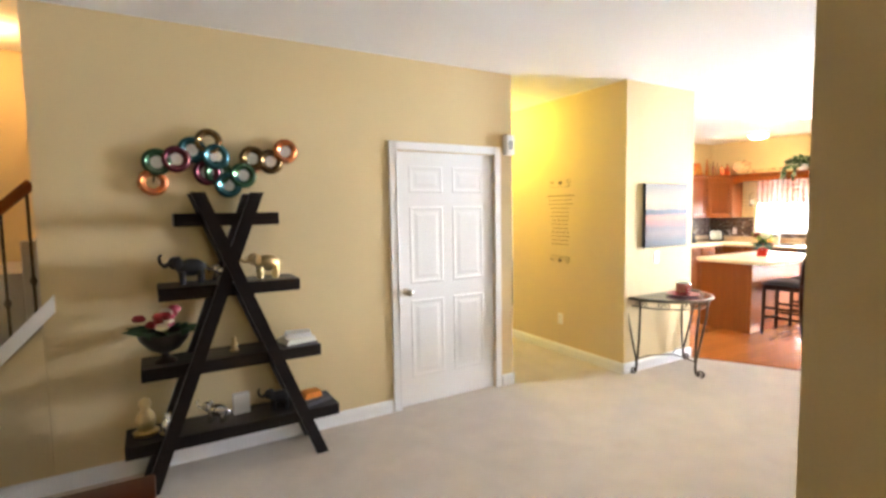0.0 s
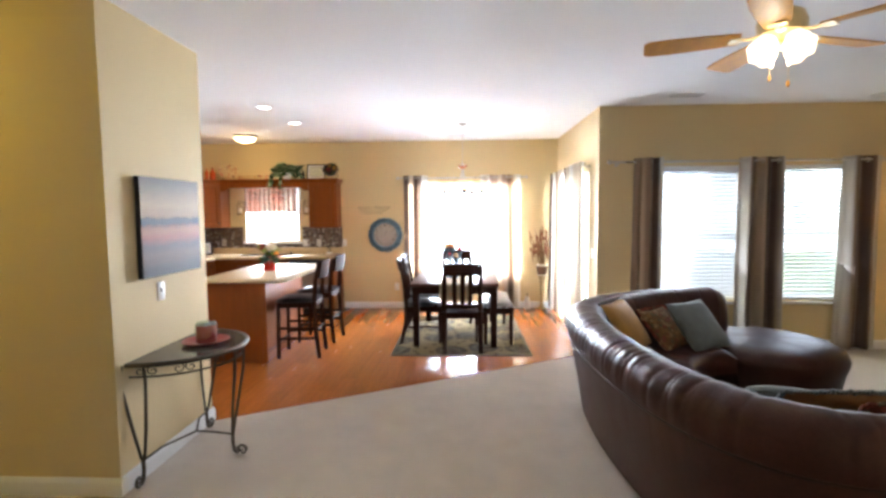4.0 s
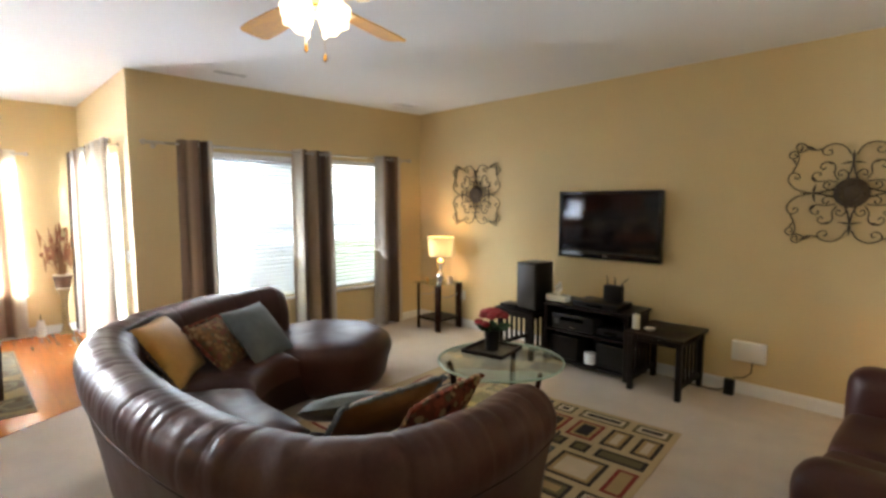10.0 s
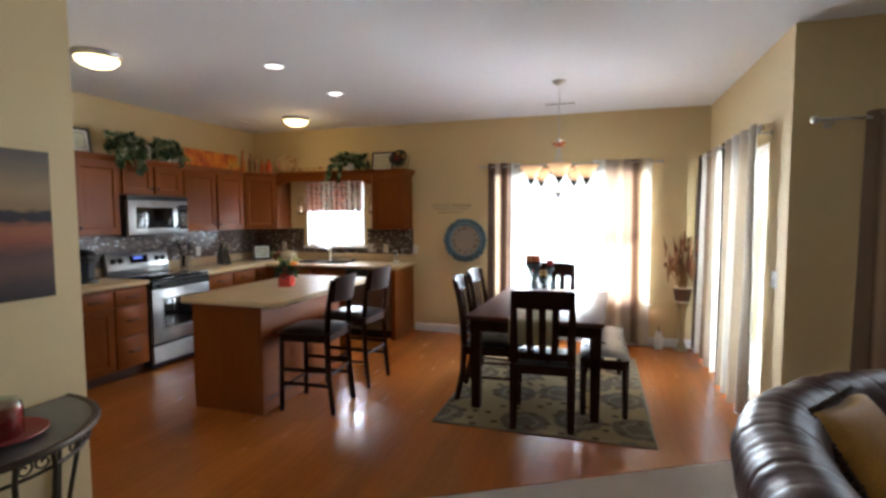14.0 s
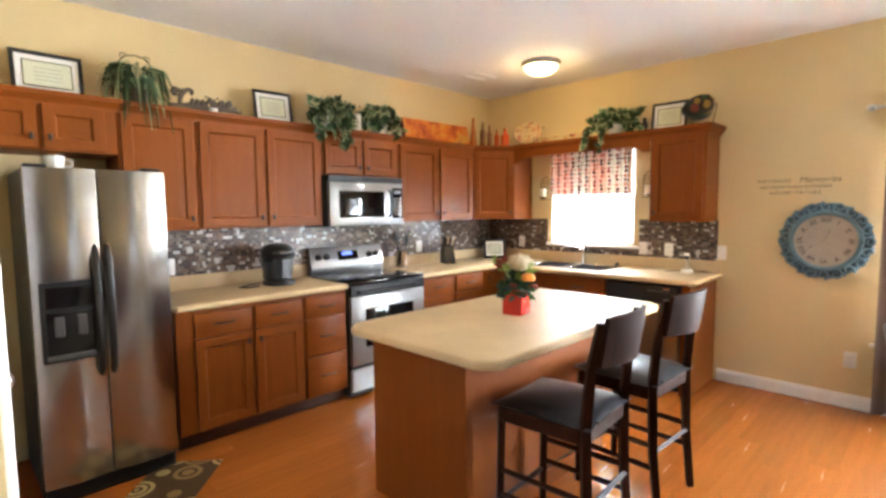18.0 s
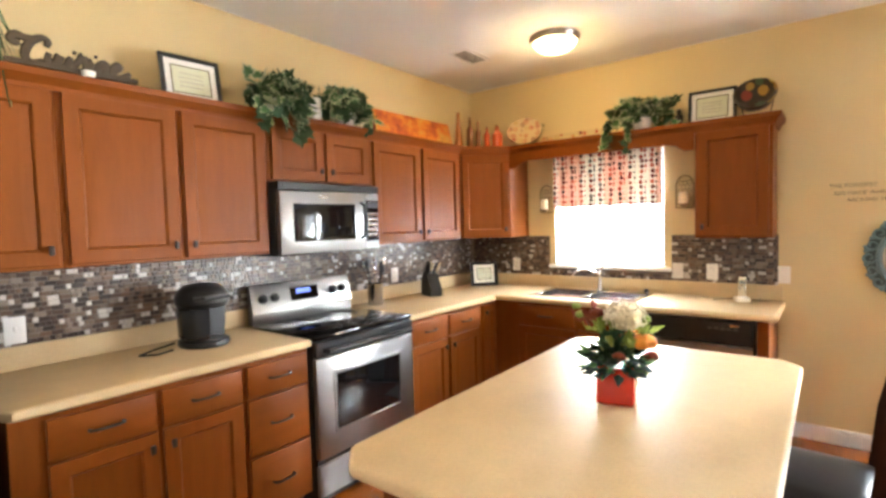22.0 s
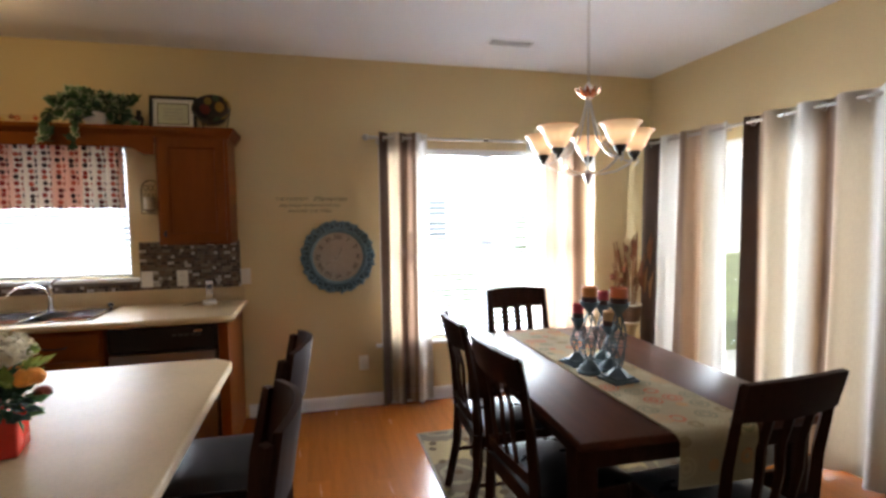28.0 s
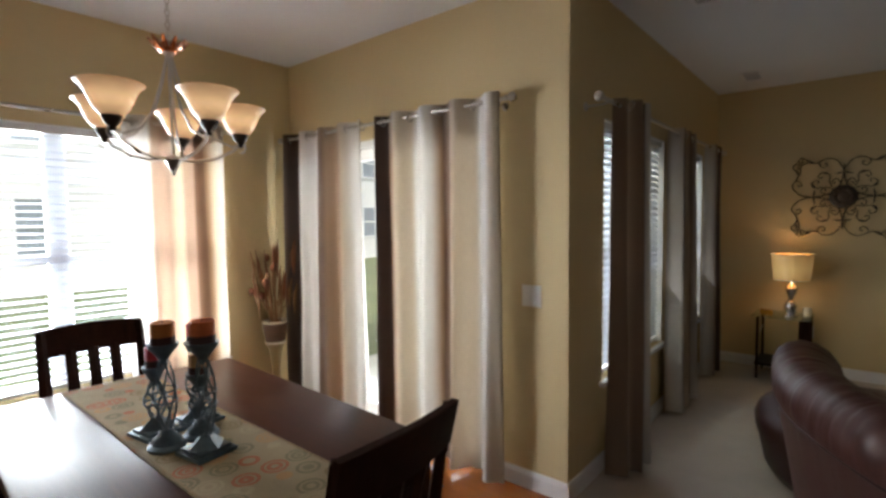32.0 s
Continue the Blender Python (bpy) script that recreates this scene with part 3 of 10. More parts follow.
base_run("y", SY, 3.20, EX, -1)
base_run("x", 8.80, EX - 0.016, SY, 1)
base_run("x", LX, 6.98, SY, 1)
base_run("y", TY, SY + 0.016, LX, -1)
base_run("x", WX, LX - 0.016, TY, 1)
base_run("x", -1.3, 1.25, DY, -1)
base_run("x", 2.32, 2.44, DY, -1)
base_run("y", DY - 0.016, 8.0, 2.44, 1)
base_run("y", PY - 0.016, 4.82, 3.475, -1)
base_run("x", 3.475, PX + 0.016, PY, -1)
base_run("y", PY, 3.22, PX, 1)
base_run("y", 4.11, NY, PX, 1)
base_run("y", TY, 0.49, WX, 1)
base_run("y", TY, 0.49, WX - 0.12, -1)
base_run("x", WX - 0.136, WX + 0.016, 0.49, 1)


# ---------------------------------------------------------------- doors
def six_panel_door(name, w, h, knob_side, at, rz, hinges=True):
    """A white six-panel door with casing; local x along the wall, its face towards -y."""
    t = thing(name, "closed white six-panel door with satin nickel knob", "door", at, rz, kind="structure")
    bm = B()
    box(bm, 0.004, 0.012, 0.012, w - 0.004, 0.047, h - 0.006)
    part("slab", bm, M_WHITE, t)
    stile, mid = 0.115, 0.10
    pw = (w - 2 * stile - mid) / 2
    rows = ((0.24, 0.86), (1.0, 1.60), (1.72, h - 0.12))
    for lo, hi in rows:
        for k in (0, 1):
            x0 = stile + k * (pw + mid)
            bm = B()
            rings = []
            for inset, y in ((-0.006, 0.0118), (0.0, 0.0096), (0.010, 0.0090), (0.026, 0.0114), (0.042, 0.0112), (0.066, 0.0086)):
                rings.append([bm.verts.new((x0 + inset, y, lo + inset)), bm.verts.new((x0 + pw - inset, y, lo + inset)), bm.verts.new((x0 + pw - inset, y, hi - inset)), bm.verts.new((x0 + inset, y, hi - inset))])
            for a, b in zip(rings, rings[1:]):
                for i in range(4):
                    bm.faces.new((a[i], a[(i + 1) % 4], b[(i + 1) % 4], b[i]))
            bm.faces.new(rings[-1])
            part("panel", bm, M_WHITE, t, smooth=0)
    for i, (x0, x1, z0, z1) in enumerate(((-0.065, 0.0, 0, h + 0.065), (w, w + 0.065, 0, h + 0.065), (0.0, w, h, h + 0.065))):
        bm = B()
        box(bm, x0, -0.018, z0, x1, 0.0, z1, 0.005)
        if i < 2:
            xi = x1 - 0.012 if i == 0 else x0
            box(bm, xi, -0.024, z0, xi + 0.012, -0.017, z1, 0.003)
        else:
            box(bm, x0, -0.024, h, x1, -0.017, h + 0.012, 0.003)
        part("casing", bm, M_WHITE, t)
    bm = B()
    kx = 0.07 if knob_side == "low" else w - 0.07
    lathe(bm, [(0.0, 0.0), (0.033, 0.0), (0.033, 0.006), (0.013, 0.012), (0.012, 0.05), (0.0, 0.052)], 18)
    bm.transform(pose(kx, 0.011, 0.94, 90, 0, 0))
    ball(bm, (kx, -0.052, 0.94), (0.028, 0.022, 0.028), 16, 10)
    part("door_knob", bm, M_NICKEL, t, "round satin nickel knob")
    if hinges:
        hx = w + 0.001 if knob_side == "low" else -0.001
        for z in (0.25, 1.02, 1.80):
            bm = B()
            cyl(bm, (hx, -0.004, z), (hx, -0.004, z + 0.09), 0.007, n=10)
            box(bm, hx - 0.015, -0.001, z, hx + 0.004, 0.012, z + 0.09)
            part("hinge", bm, M_NICKEL, t)
    return t


six_panel_door("door_1", 0.92, 2.04, "low", (1.325, DY, 0), 0)
six_panel_door("door_2", 0.75, 2.04, "high", (PX, 3.29, 0), 90, False)


# ---------------------------------------------------------------- windows
def window(name, y0, y1, z0, z1, x, label, slats, tilt, opening=1.0, mullion=False):
    """A white double-hung window in a wall that faces -x; blinds hang inside it."""
    w, h = y1 - y0, z1 - z0
    t = thing(name, label, "window", (x, y1, z0), -90, kind="structure")
    fr = 0.045
    for nm, a in (("window_frame", ((0, 0.09, 0, fr, 0.14, h), (w - fr, 0.09, 0, w, 0.14, h), (fr, 0.09, 0, w - fr, 0.14, fr), (fr, 0.09, h - fr, w - fr, 0.14, h), (fr, 0.085, h / 2 - 0.025, w - fr, 0.13, h / 2 + 0.025))),):
        for b in a:
            bm = B()
            box(bm, *b, 0.004)
            part(nm, bm, M_WHITE, t)
    if mullion:
        bm = B()
        box(bm, w / 2 - 0.055, 0.084, fr, w / 2 + 0.055, 0.132, h - fr, 0.006)
        part("mullion", bm, M_WHITE, t)
    for lo, hi in ((fr, h / 2 - 0.025), (h / 2 + 0.025, h - fr)):
        bm = B()
        box(bm, fr, 0.105, lo, w - fr, 0.110, hi)
        o = part("pane", bm, M_PANE, t, smooth=0)
        o.visible_shadow = False
    bm = B()
    box(bm, -0.05, -0.035, -0.03, w + 0.05, 0.0, -0.002, 0.006)
    box(bm, 0.002, 0.0, -0.028, w - 0.002, 0.088, -0.003)
    part("window_sill", bm, M_WHITE, t)
    for b in ((0.0005, 0.001, 0.0, 0.007, 0.0895, h - 0.0005), (w - 0.007, 0.001, 0.0, w - 0.0005, 0.0895, h - 0.0005), (0.0075, 0.001, h - 0.007, w - 0.0075, 0.0895, h - 0.0005)):
        bm = B()
        box(bm, *b)
        part("jamb", bm, M_WHITE, t, smooth=0)
    if slats:
        bm = B()
        box(bm, 0.01, 0.02, h - 0.05, w - 0.01, 0.07, h - 0.004, 0.006)
        part("head_rail", bm, M_WHITE, t)
        n = int((h - 0.06) * opening / slats)
        me = None
        for i in range(n):
            z = h - 0.07 - i * slats
            if me is None:
                bm = B()
                slab(bm, lambda u, v: ((0.012 + u * (w - 0.024), (v - 0.5) * 0.048, 0.004 * (1 - (2 * v - 1) ** 2)), (0, 0, 1)), 1, 4, 0.0025)
                bm.transform(Matrix.Rotation(radians(tilt), 4, "X"))
                o = part("slat", bm, M_BLIND, t)
                me = o.data
            else:
                o = new("slat", me)
                o.parent = t
            o.location = (0, 0.045, z)
        zb = h - 0.07 - n * slats
        bm = B()
        box(bm, 0.012, 0.022, zb - 0.012, w - 0.012, 0.068, zb + 0.012, 0.005)
        part("bottom_rail", bm, M_WHITE, t)
        for x in (w * 0.18, w * 0.82):
            bm = B()
            for y in (0.021, 0.069):
                cyl(bm, (x, y, zb), (x, y, h - 0.05), 0.0012, n=5)
            part("ladder_cord", bm, M_WHITE, t)
    return t


window("window_1", *WIN_DIN, EX, "white twin double-hung dining window with open blinds", 0.043, 6, mullion=True)
window("window_2", *WIN_KIT, EX, "white kitchen window with lowered blinds", 0.043, 38)
window("window_3", *WIN_LIV_A, LX, "white living room window with lowered blinds", 0.043, 56)
window("window_4", *WIN_LIV_B, LX, "white living room window with lowered blinds", 0.043, 30)

# sliding patio door
t = thing("door_3", "white framed sliding glass patio door", "sliding door", (6.98, SY - 0.15, 0.02), 0, kind="structure")
w, h = 1.82, 2.03
for b in ((0, 0.03, 0, 0.05, 0.14, h), (w - 0.05, 0.03, 0, w, 0.14, h), (0.05, 0.03, h - 0.05, w - 0.05, 0.14, h), (0.05, 0.03, 0, w - 0.05, 0.14, 0.035)):
    bm = B()
    box(bm, *b, 0.004)
    part("door_frame", bm, M_WHITE, t)
for x0, x1, y in ((0.05, 0.95, 0.09), (0.87, w - 0.05, 0.05)):
    for b in ((x0, y, 0.035, x0 + 0.07, y + 0.035, h - 0.05), (x1 - 0.07, y, 0.035, x1, y + 0.035, h - 0.05), (x0 + 0.07, y, 0.035, x1 - 0.07, y + 0.035, 0.13), (x0 + 0.07, y, h - 0.13, x1 - 0.07, y + 0.035, h - 0.05)):
        bm = B()
        box(bm, *b, 0.004)
        part("sash", bm, M_WHITE, t)
    bm = B()
    box(bm, x0 + 0.07, y + 0.014, 0.13, x1 - 0.07, y + 0.02, h - 0.13)
    o = part("pane", bm, M_PANE, t, smooth=0)
    o.visible_shadow = False


# ---------------------------------------------------------------- kitchen cabinets
def panel_front(bm, x0, z0, x1, z1, y, rail=0.055, thick=0.02):
    """A framed front with a recessed panel; its face towards -y at y - thick."""
    f = y - thick
    seq = ((0.0, y), (0.0, f + 0.003), (0.003, f), (rail, f), (rail + 0.006, f + 0.004), (rail + 0.010, f + 0.011), (rail + 0.05, f + 0.009))
    rings = []
    for i, yy in seq:
        rings.append([bm.verts.new((x0 + i, yy, z0 + i)), bm.verts.new((x1 - i, yy, z0 + i)), bm.verts.new((x1 - i, yy, z1 - i)), bm.verts.new((x0 + i, yy, z1 - i))])
    for a, b in zip(rings, rings[1:]):
        for k in range(4):
            bm.faces.new((a[k], a[(k + 1) % 4], b[(k + 1) % 4], b[k]))
    bm.faces.new(rings[-1])
    bm.faces.new(rings[0][::-1])
    return bm


def plain_front(bm, x0, z0, x1, z1, y, thick=0.02):
    box(bm, x0, y - thick, z0, x1, y, z1, 0.005, 2)
    return bm


def knob(parent, x, y, z):
    bm = B()
    cyl(bm, (x, y, z), (x, y - 0.016, z), 0.005, n=8)
    box(bm, x - 0.009, y - 0.026, z - 0.018, x + 0.009, y - 0.014, z + 0.018, 0.004, 2)
    part("knob", bm, M_BRONZE, parent, "dark bronze square knob")


def pull(parent, x, y, z, w=0.11):
    bm = B()
    pts = [(x - w / 2, y, z), (x - w / 2, y - 0.018, z)] + [(x - w / 2 + w * k / 8, y - 0.024 - 0.006 * math.sin(math.pi * k / 8), z) for k in range(1, 8)] + [(x + w / 2, y - 0.018, z), (x + w / 2, y, z)]
    tube(bm, pts, 0.0055, 8)
    part("handle", bm, M_BRONZE, parent, "dark bronze bar pull")


def cabinet(name, label, at, rz, w, z0, z1, depth, fronts, group, toe=False, gap=0.0):
    """A cabinet unit on a wall; local x along the wall, front towards -y."""
    t = thing(name, label, "cabinet", at, rz, group)
    bm = B()
    box(bm, 0, -depth, z0 + (0.10 if toe else 0), w, -0.003, z1, 0.003)
    part("body", bm, M_CAB, t)
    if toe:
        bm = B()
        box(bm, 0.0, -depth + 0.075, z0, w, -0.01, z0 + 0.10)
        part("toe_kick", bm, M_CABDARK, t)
    for kind, x0, x1, a, b, side in fronts:
        bm = B()
        if kind == "door":
            panel_front(bm, x0, a, x1, b, -depth - 0.001)
            o = part("door", bm, M_CAB, t, smooth=0)
            kx = x0 + 0.03 if side[0] == "l" else x1 - 0.03
            kz = a + 0.06 if side[1] == "b" else b - 0.06
            knob(o, kx, -depth - 0.021, kz)
        else:
            plain_front(bm, x0, a, x1, b, -depth - 0.001)
            o = part("drawer", bm, M_CABX, t)
            pull(o, (x0 + x1) / 2, -depth - 0.021, (a + b) / 2)
    return t


UP = "upper kitchen cabinets"
LO = "lower kitchen cabinets"
UL = "cherry wood upper cabinet with framed doors"
cabinet("wall_cabinet", "short cherry cabinet above the refrigerator", (4.48, NY, 0), 0, 0.70, 1.80, 2.06, 0.34, (("door", 0.02, 0.335, 1.81, 2.05, "rb"), ("door", 0.355, 0.64, 1.81, 2.05, "lb")), UP)
cabinet("wall_cabinet", UL + " beside the refrigerator", (5.185, NY, 0), 0, 0.435, 1.345, 2.06, 0.32, (("door", 0.015, 0.42, 1.36, 2.045, "rb"),), UP)
cabinet("wall_cabinet", UL + " over the coffee maker", (5.62, NY, 0), 0, 0.935, 1.345, 2.06, 0.32, (("door", 0.02, 0.455, 1.36, 2.045, "rb"), ("door", 0.48, 0.915, 1.36, 2.045, "lb")), UP)
cabinet("wall_cabinet", "short cherry cabinet above the microwave", (6.555, NY, 0), 0, 0.77, 1.745, 2.06, 0.32, (("door", 0.02, 0.375, 1.755, 2.045, "rb"), ("door", 0.395, 0.75, 1.755, 2.045, "lb")), UP)
cabinet("wall_cabinet", UL + " beside the microwave", (7.325, NY, 0), 0, 1.01, 1.355, 2.06, 0.32, (("door", 0.02, 0.495, 1.37, 2.045, "rb"), ("door", 0.53, 0.99, 1.37, 2.045, "lb")), UP)
cabinet("wall_cabinet", "tall cherry end cabinet beside the kitchen window", (EX, 3.675, 0), -90, 0.44, 1.345, 2.06, 0.32, (("door", 0.02, 0.42, 1.36, 2.045, "lb"),), UP)

# diagonal corner cabinet
t = thing("wall_cabinet", "diagonal cherry corner cabinet with one framed door", "cabinet", (0, 0, 0), 0, UP)
ca, cb = Vector((8.335, NY - 0.32)), Vector((8.68, 5.095))
bm = B()
prism(bm, [(8.335, NY - 0.003), ca[:], cb[:], (EX - 0.003, 5.095), (EX - 0.003, NY - 0.003)], 1.355, 2.06)
part("body", bm, M_CAB, t)
L = (cb - ca).length
bm = B()
panel_front(bm, 0.02, 1.37, L - 0.02, 2.045, -0.001)
bm.transform(Matrix.Translation((ca.x, ca.y, 0)) @ Matrix.Rotation(math.atan2(cb.y - ca.y, cb.x - ca.x), 4, "Z"))
o = part("door", bm, M_CAB, t, smooth=0)
bm = B()
box(bm, L - 0.062, -0.047, 1.41, L - 0.044, -0.021, 1.446, 0.004, 2)
bm.transform(Matrix.Translation((ca.x, ca.y, 0)) @ Matrix.Rotation(math.atan2(cb.y - ca.y, cb.x - ca.x), 4, "Z"))
part("knob", bm, M_BRONZE, o, "dark bronze square knob")


def crown(name, pts, label, close_wall):
    """A stepped crown moulding over the cabinets, along plan points; it overhangs to the right of the line of travel."""
    prof = [(0.0, 2.045), (0.012, 2.045), (0.014, 2.062), (0.026, 2.078), (0.040, 2.092), (0.044, 2.112), (0.044, 2.118), (0.0, 2.118)]
    bm = B()
    rings = []
    k = len(pts)
    for i, p in enumerate(pts):
        p = Vector(p)
        a = (p - Vector(pts[i - 1])).normalized() if i else None
        b = (Vector(pts[i + 1]) - p).normalized() if i < k - 1 else None
        na = Vector((a.y, -a.x)) if a else None
        nb = Vector((b.y, -b.x)) if b else None
        n = na if nb is None else nb if na is None else (na + nb) / (1 + na.dot(nb))
        rings.append([bm.verts.new((p.x + n.x * o, p.y + n.y * o, z)) for o, z in prof])
    m = len(prof)
    for a, b in zip(rings, rings[1:]):
        for j in range(m):
            bm.faces.new((a[j], a[(j + 1) % m], b[(j + 1) % m], b[j]))
    bm.faces.new(rings[0][::-1])
    bm.faces.new(rings[-1])
    bmesh.ops.recalc_face_normals(bm, faces=bm.faces)
    return solo(name, bm, M_CABX, label, "crown moulding", smooth=25)


crown("crown_moulding", [(4.538, NY - 0.341), (5.18, NY - 0.341), (5.19, NY - 0.321), (8.335, NY - 0.321), (8.68, 5.094), (8.68, 3.676), (8.679, 3.234), (EX - 0.002, 3.234)], "cherry crown moulding along the upper cabinets", True)
# boards that close the tops, on which the decor stands
bm = B()
prism(bm, [(4.538, NY - 0.003), (4.538, NY - 0.34), (5.185, NY - 0.34), (5.185, NY - 0.32), (8.335, NY - 0.32), (8.68, 5.095), (8.68, 3.235), (EX - 0.003, 3.235), (EX - 0.003, NY - 0.003)], 2.0605, 2.116)
solo("cabinet_top_board", bm, M_CAB, "cherry board on top of the upper cabinets", "shelf")

# arched valance board over the window
bm = B()
n = 24
lo, hi = [], []
ya, yb = 5.093, 3.677
for i in range(n + 1):
    f = i / n
    y = ya + (yb - ya) * f
    e = min(f, 1 - f)
    z = 1.935 if e < 0.055 else 1.935 + 0.05 * min(1.0, (e - 0.055) / 0.05) ** 0.5
    lo.append((y, z))
    hi.append((y, 2.06))
for (ya0, za), (yb0, zb), (yc, zc), (yd, zd) in zip(lo, lo[1:], hi[1:], hi):
    vs = [bm.verts.new((x, y, z)) for x in (8.662, 8.68) for y, z in ((ya0, za), (yb0, zb), (yc, zc), (yd, zd))]
    for q in ((0, 1, 2, 3), (7, 6, 5, 4), (0, 4, 5, 1), (2, 6, 7, 3)):
        bm.faces.new([vs[k] for k in q])
bmesh.ops.remove_doubles(bm, verts=bm.verts, dist=0.0005)
bmesh.ops.recalc_face_normals(bm, faces=bm.faces)
solo("valance_board", bm, M_CABX, "arched cherry valance board over the kitchen window", "valance", smooth=0)

# base cabinets
BL = "cherry wood base cabinet"
cabinet("base_cabinet", BL + " with two drawers over two doors", (5.36, NY, 0), 0, 0.83, 0, 0.868, 0.61, (("drawer", 0.10, 0.455, 0.70, 0.845, ""), ("drawer", 0.475, 0.82, 0.70, 0.845, ""), ("door", 0.10, 0.455, 0.115, 0.685, "rt"), ("door", 0.475, 0.82, 0.115, 0.685, "lt")), LO, True)
cabinet("base_cabinet", BL + " with three drawers beside the range", (6.19, NY, 0), 0, 0.365, 0, 0.868, 0.61, (("drawer", 0.015, 0.35, 0.70, 0.845, ""), ("drawer", 0.015, 0.35, 0.42, 0.685, ""), ("drawer", 0.015, 0.35, 0.115, 0.405, "")), LO, True)
cabinet("base_cabinet", BL + " with two drawers and doors beside the range", (7.328, NY, 0), 0, 0.84, 0, 0.868, 0.61, (("drawer", 0.015, 0.40, 0.70, 0.845, ""), ("drawer", 0.43, 0.81, 0.70, 0.845, ""), ("door", 0.015, 0.40, 0.115, 0.685, "rt"), ("door", 0.43, 0.81, 0.115, 0.685, "lt")), LO, True)
cabinet("base_cabinet", "blind cherry corner base cabinet with a narrow door", (8.17, NY, 0), 0, 0.825, 0, 0.868, 0.61, (("door", 0.015, 0.20, 0.115, 0.845, "lt"),), LO, True)
cabinet("base_cabinet", "cherry sink base cabinet with two doors", (EX, 5.085, 0), -90, 1.16, 0, 0.868, 0.61, (("drawer", 0.22, 0.68, 0.70, 0.845, ""), ("drawer", 0.70, 1.145, 0.70, 0.845, ""), ("door", 0.22, 0.68, 0.115, 0.685, "rt"), ("door", 0.70, 1.145, 0.115, 0.685, "lt")), LO, True)
bm = B()
box(bm, EX - 0.635, 3.225, 0, EX - 0.003, 3.285, 0.868, 0.003)
solo("filler_cabinet", bm, M_CAB, "narrow cherry filler cabinet closing the counter run", "cabinet", LO)

# dishwasher
t = thing("dishwasher", "black and steel built-in dishwasher under the counter", "dishwasher", (EX, 3.905, 0), -90)
bm = B()
box(bm, 0.0, -0.59, 0.10, 0.605, -0.02, 0.862)
part("body", bm, M_BLACK, t)
bm = B()
box(bm, 0.005, -0.625, 0.11, 0.60, -0.591, 0.70, 0.006)
part("door", bm, M_STEELH, t, "brushed steel door")
bm = B()
box(bm, 0.005, -0.632, 0.712, 0.60, -0.591, 0.858, 0.008)
o = part("control_panel", bm, M_BLACK, t, "glossy black control panel")
for k in range(5):
    bm = B()
    box(bm, 0.36 + k * 0.035, -0.636, 0.80, 0.385 + k * 0.035, -0.631, 0.812, 0.002)
    part("button", bm, M_DARKGREY, o)
bm = B()
box(bm, 0.48, -0.6345, 0.822, 0.53, -0.6325, 0.834)
part("badge", bm, M_SILVER, o)
bm = B()
box(bm, 0.0, -0.53, 0.0, 0.605, -0.1, 0.10)
part("toe_kick", bm, M_BLACK, t)


# ---------------------------------------------------------------- counters
def counter_slab(bm, poly, z0=0.87, z1=0.91, bev=0.012):
    prism(bm, poly, z0, z1)
    top = [e for e in bm.edges if all(v.co.z > z1 - 1e-4 for v in e.verts)]
    low = [e for e in bm.edges if all(v.co.z < z0 + 1e-4 for v in e.verts)]
    bmesh.ops.bevel(bm, geom=top + low, offset=bev, segments=3, affect="EDGES", profile=0.5)
    return bm


bm = B()
counter_slab(bm, [(5.345, NY - 0.003), (5.345, NY - 0.61), (5.37, NY - 0.645), (6.556, NY - 0.645), (6.556, NY - 0.003)])
t = thing("countertop", "beige laminate countertop beside the range", "countertop")
part("slab", bm, M_COUNTER, t)
bm = B()
box(bm, 5.345, NY - 0.024, 0.911, 6.556, NY - 0.003, 1.012, 0.006, 2)
part("backsplash_lip", bm, M_COUNTER, t)
t = thing("countertop", "L-shaped beige laminate countertop with an inset sink", "countertop")
sx0, sx1, sy0, sy1 = 8.46, 8.90, 4.02, 4.80
for poly in ([(7.324, NY - 0.003), (7.324, NY - 0.645), (EX - 0.645, NY - 0.645), (EX - 0.003, NY - 0.645), (EX - 0.003, NY - 0.003)],):
    bm = B()
    counter_slab(bm, poly)
    part("slab", bm, M_COUNTER, t)
for a, b in (((EX - 0.645, 3.20), (sx0, NY - 0.646)), ((sx1, 3.20), (EX - 0.003, NY - 0.646)), ((sx0 + 0.0005, 3.20), (sx1 - 0.0005, sy0)), ((sx0 + 0.0005, sy1), (sx1 - 0.0005, NY - 0.646))):
    bm = B()
    prism(bm, [(a[0], a[1]), (b[0], a[1]), (b[0], b[1]), (a[0], b[1])], 0.87, 0.9098)
    part("slab", bm, M_COUNTER, t)
bm = B()
tube(bm, [(EX - 0.645, NY - 0.646, 0.89), (EX - 0.645, 3.22, 0.89), (EX - 0.63, 3.2, 0.89), (EX - 0.003, 3.2, 0.89)], 0.02, 10)
part("front_edge", bm, M_COUNTER, t)
bm = B()
box(bm, 7.324, NY - 0.024, 0.911, EX - 0.026, NY - 0.003, 1.012, 0.006, 2)
part("backsplash_lip", bm, M_COUNTER, t)
bm = B()
box(bm, EX - 0.024, 3.20, 0.911, EX - 0.003, NY - 0.003, 1.012, 0.006, 2)
part("backsplash_lip", bm, M_COUNTER, t)

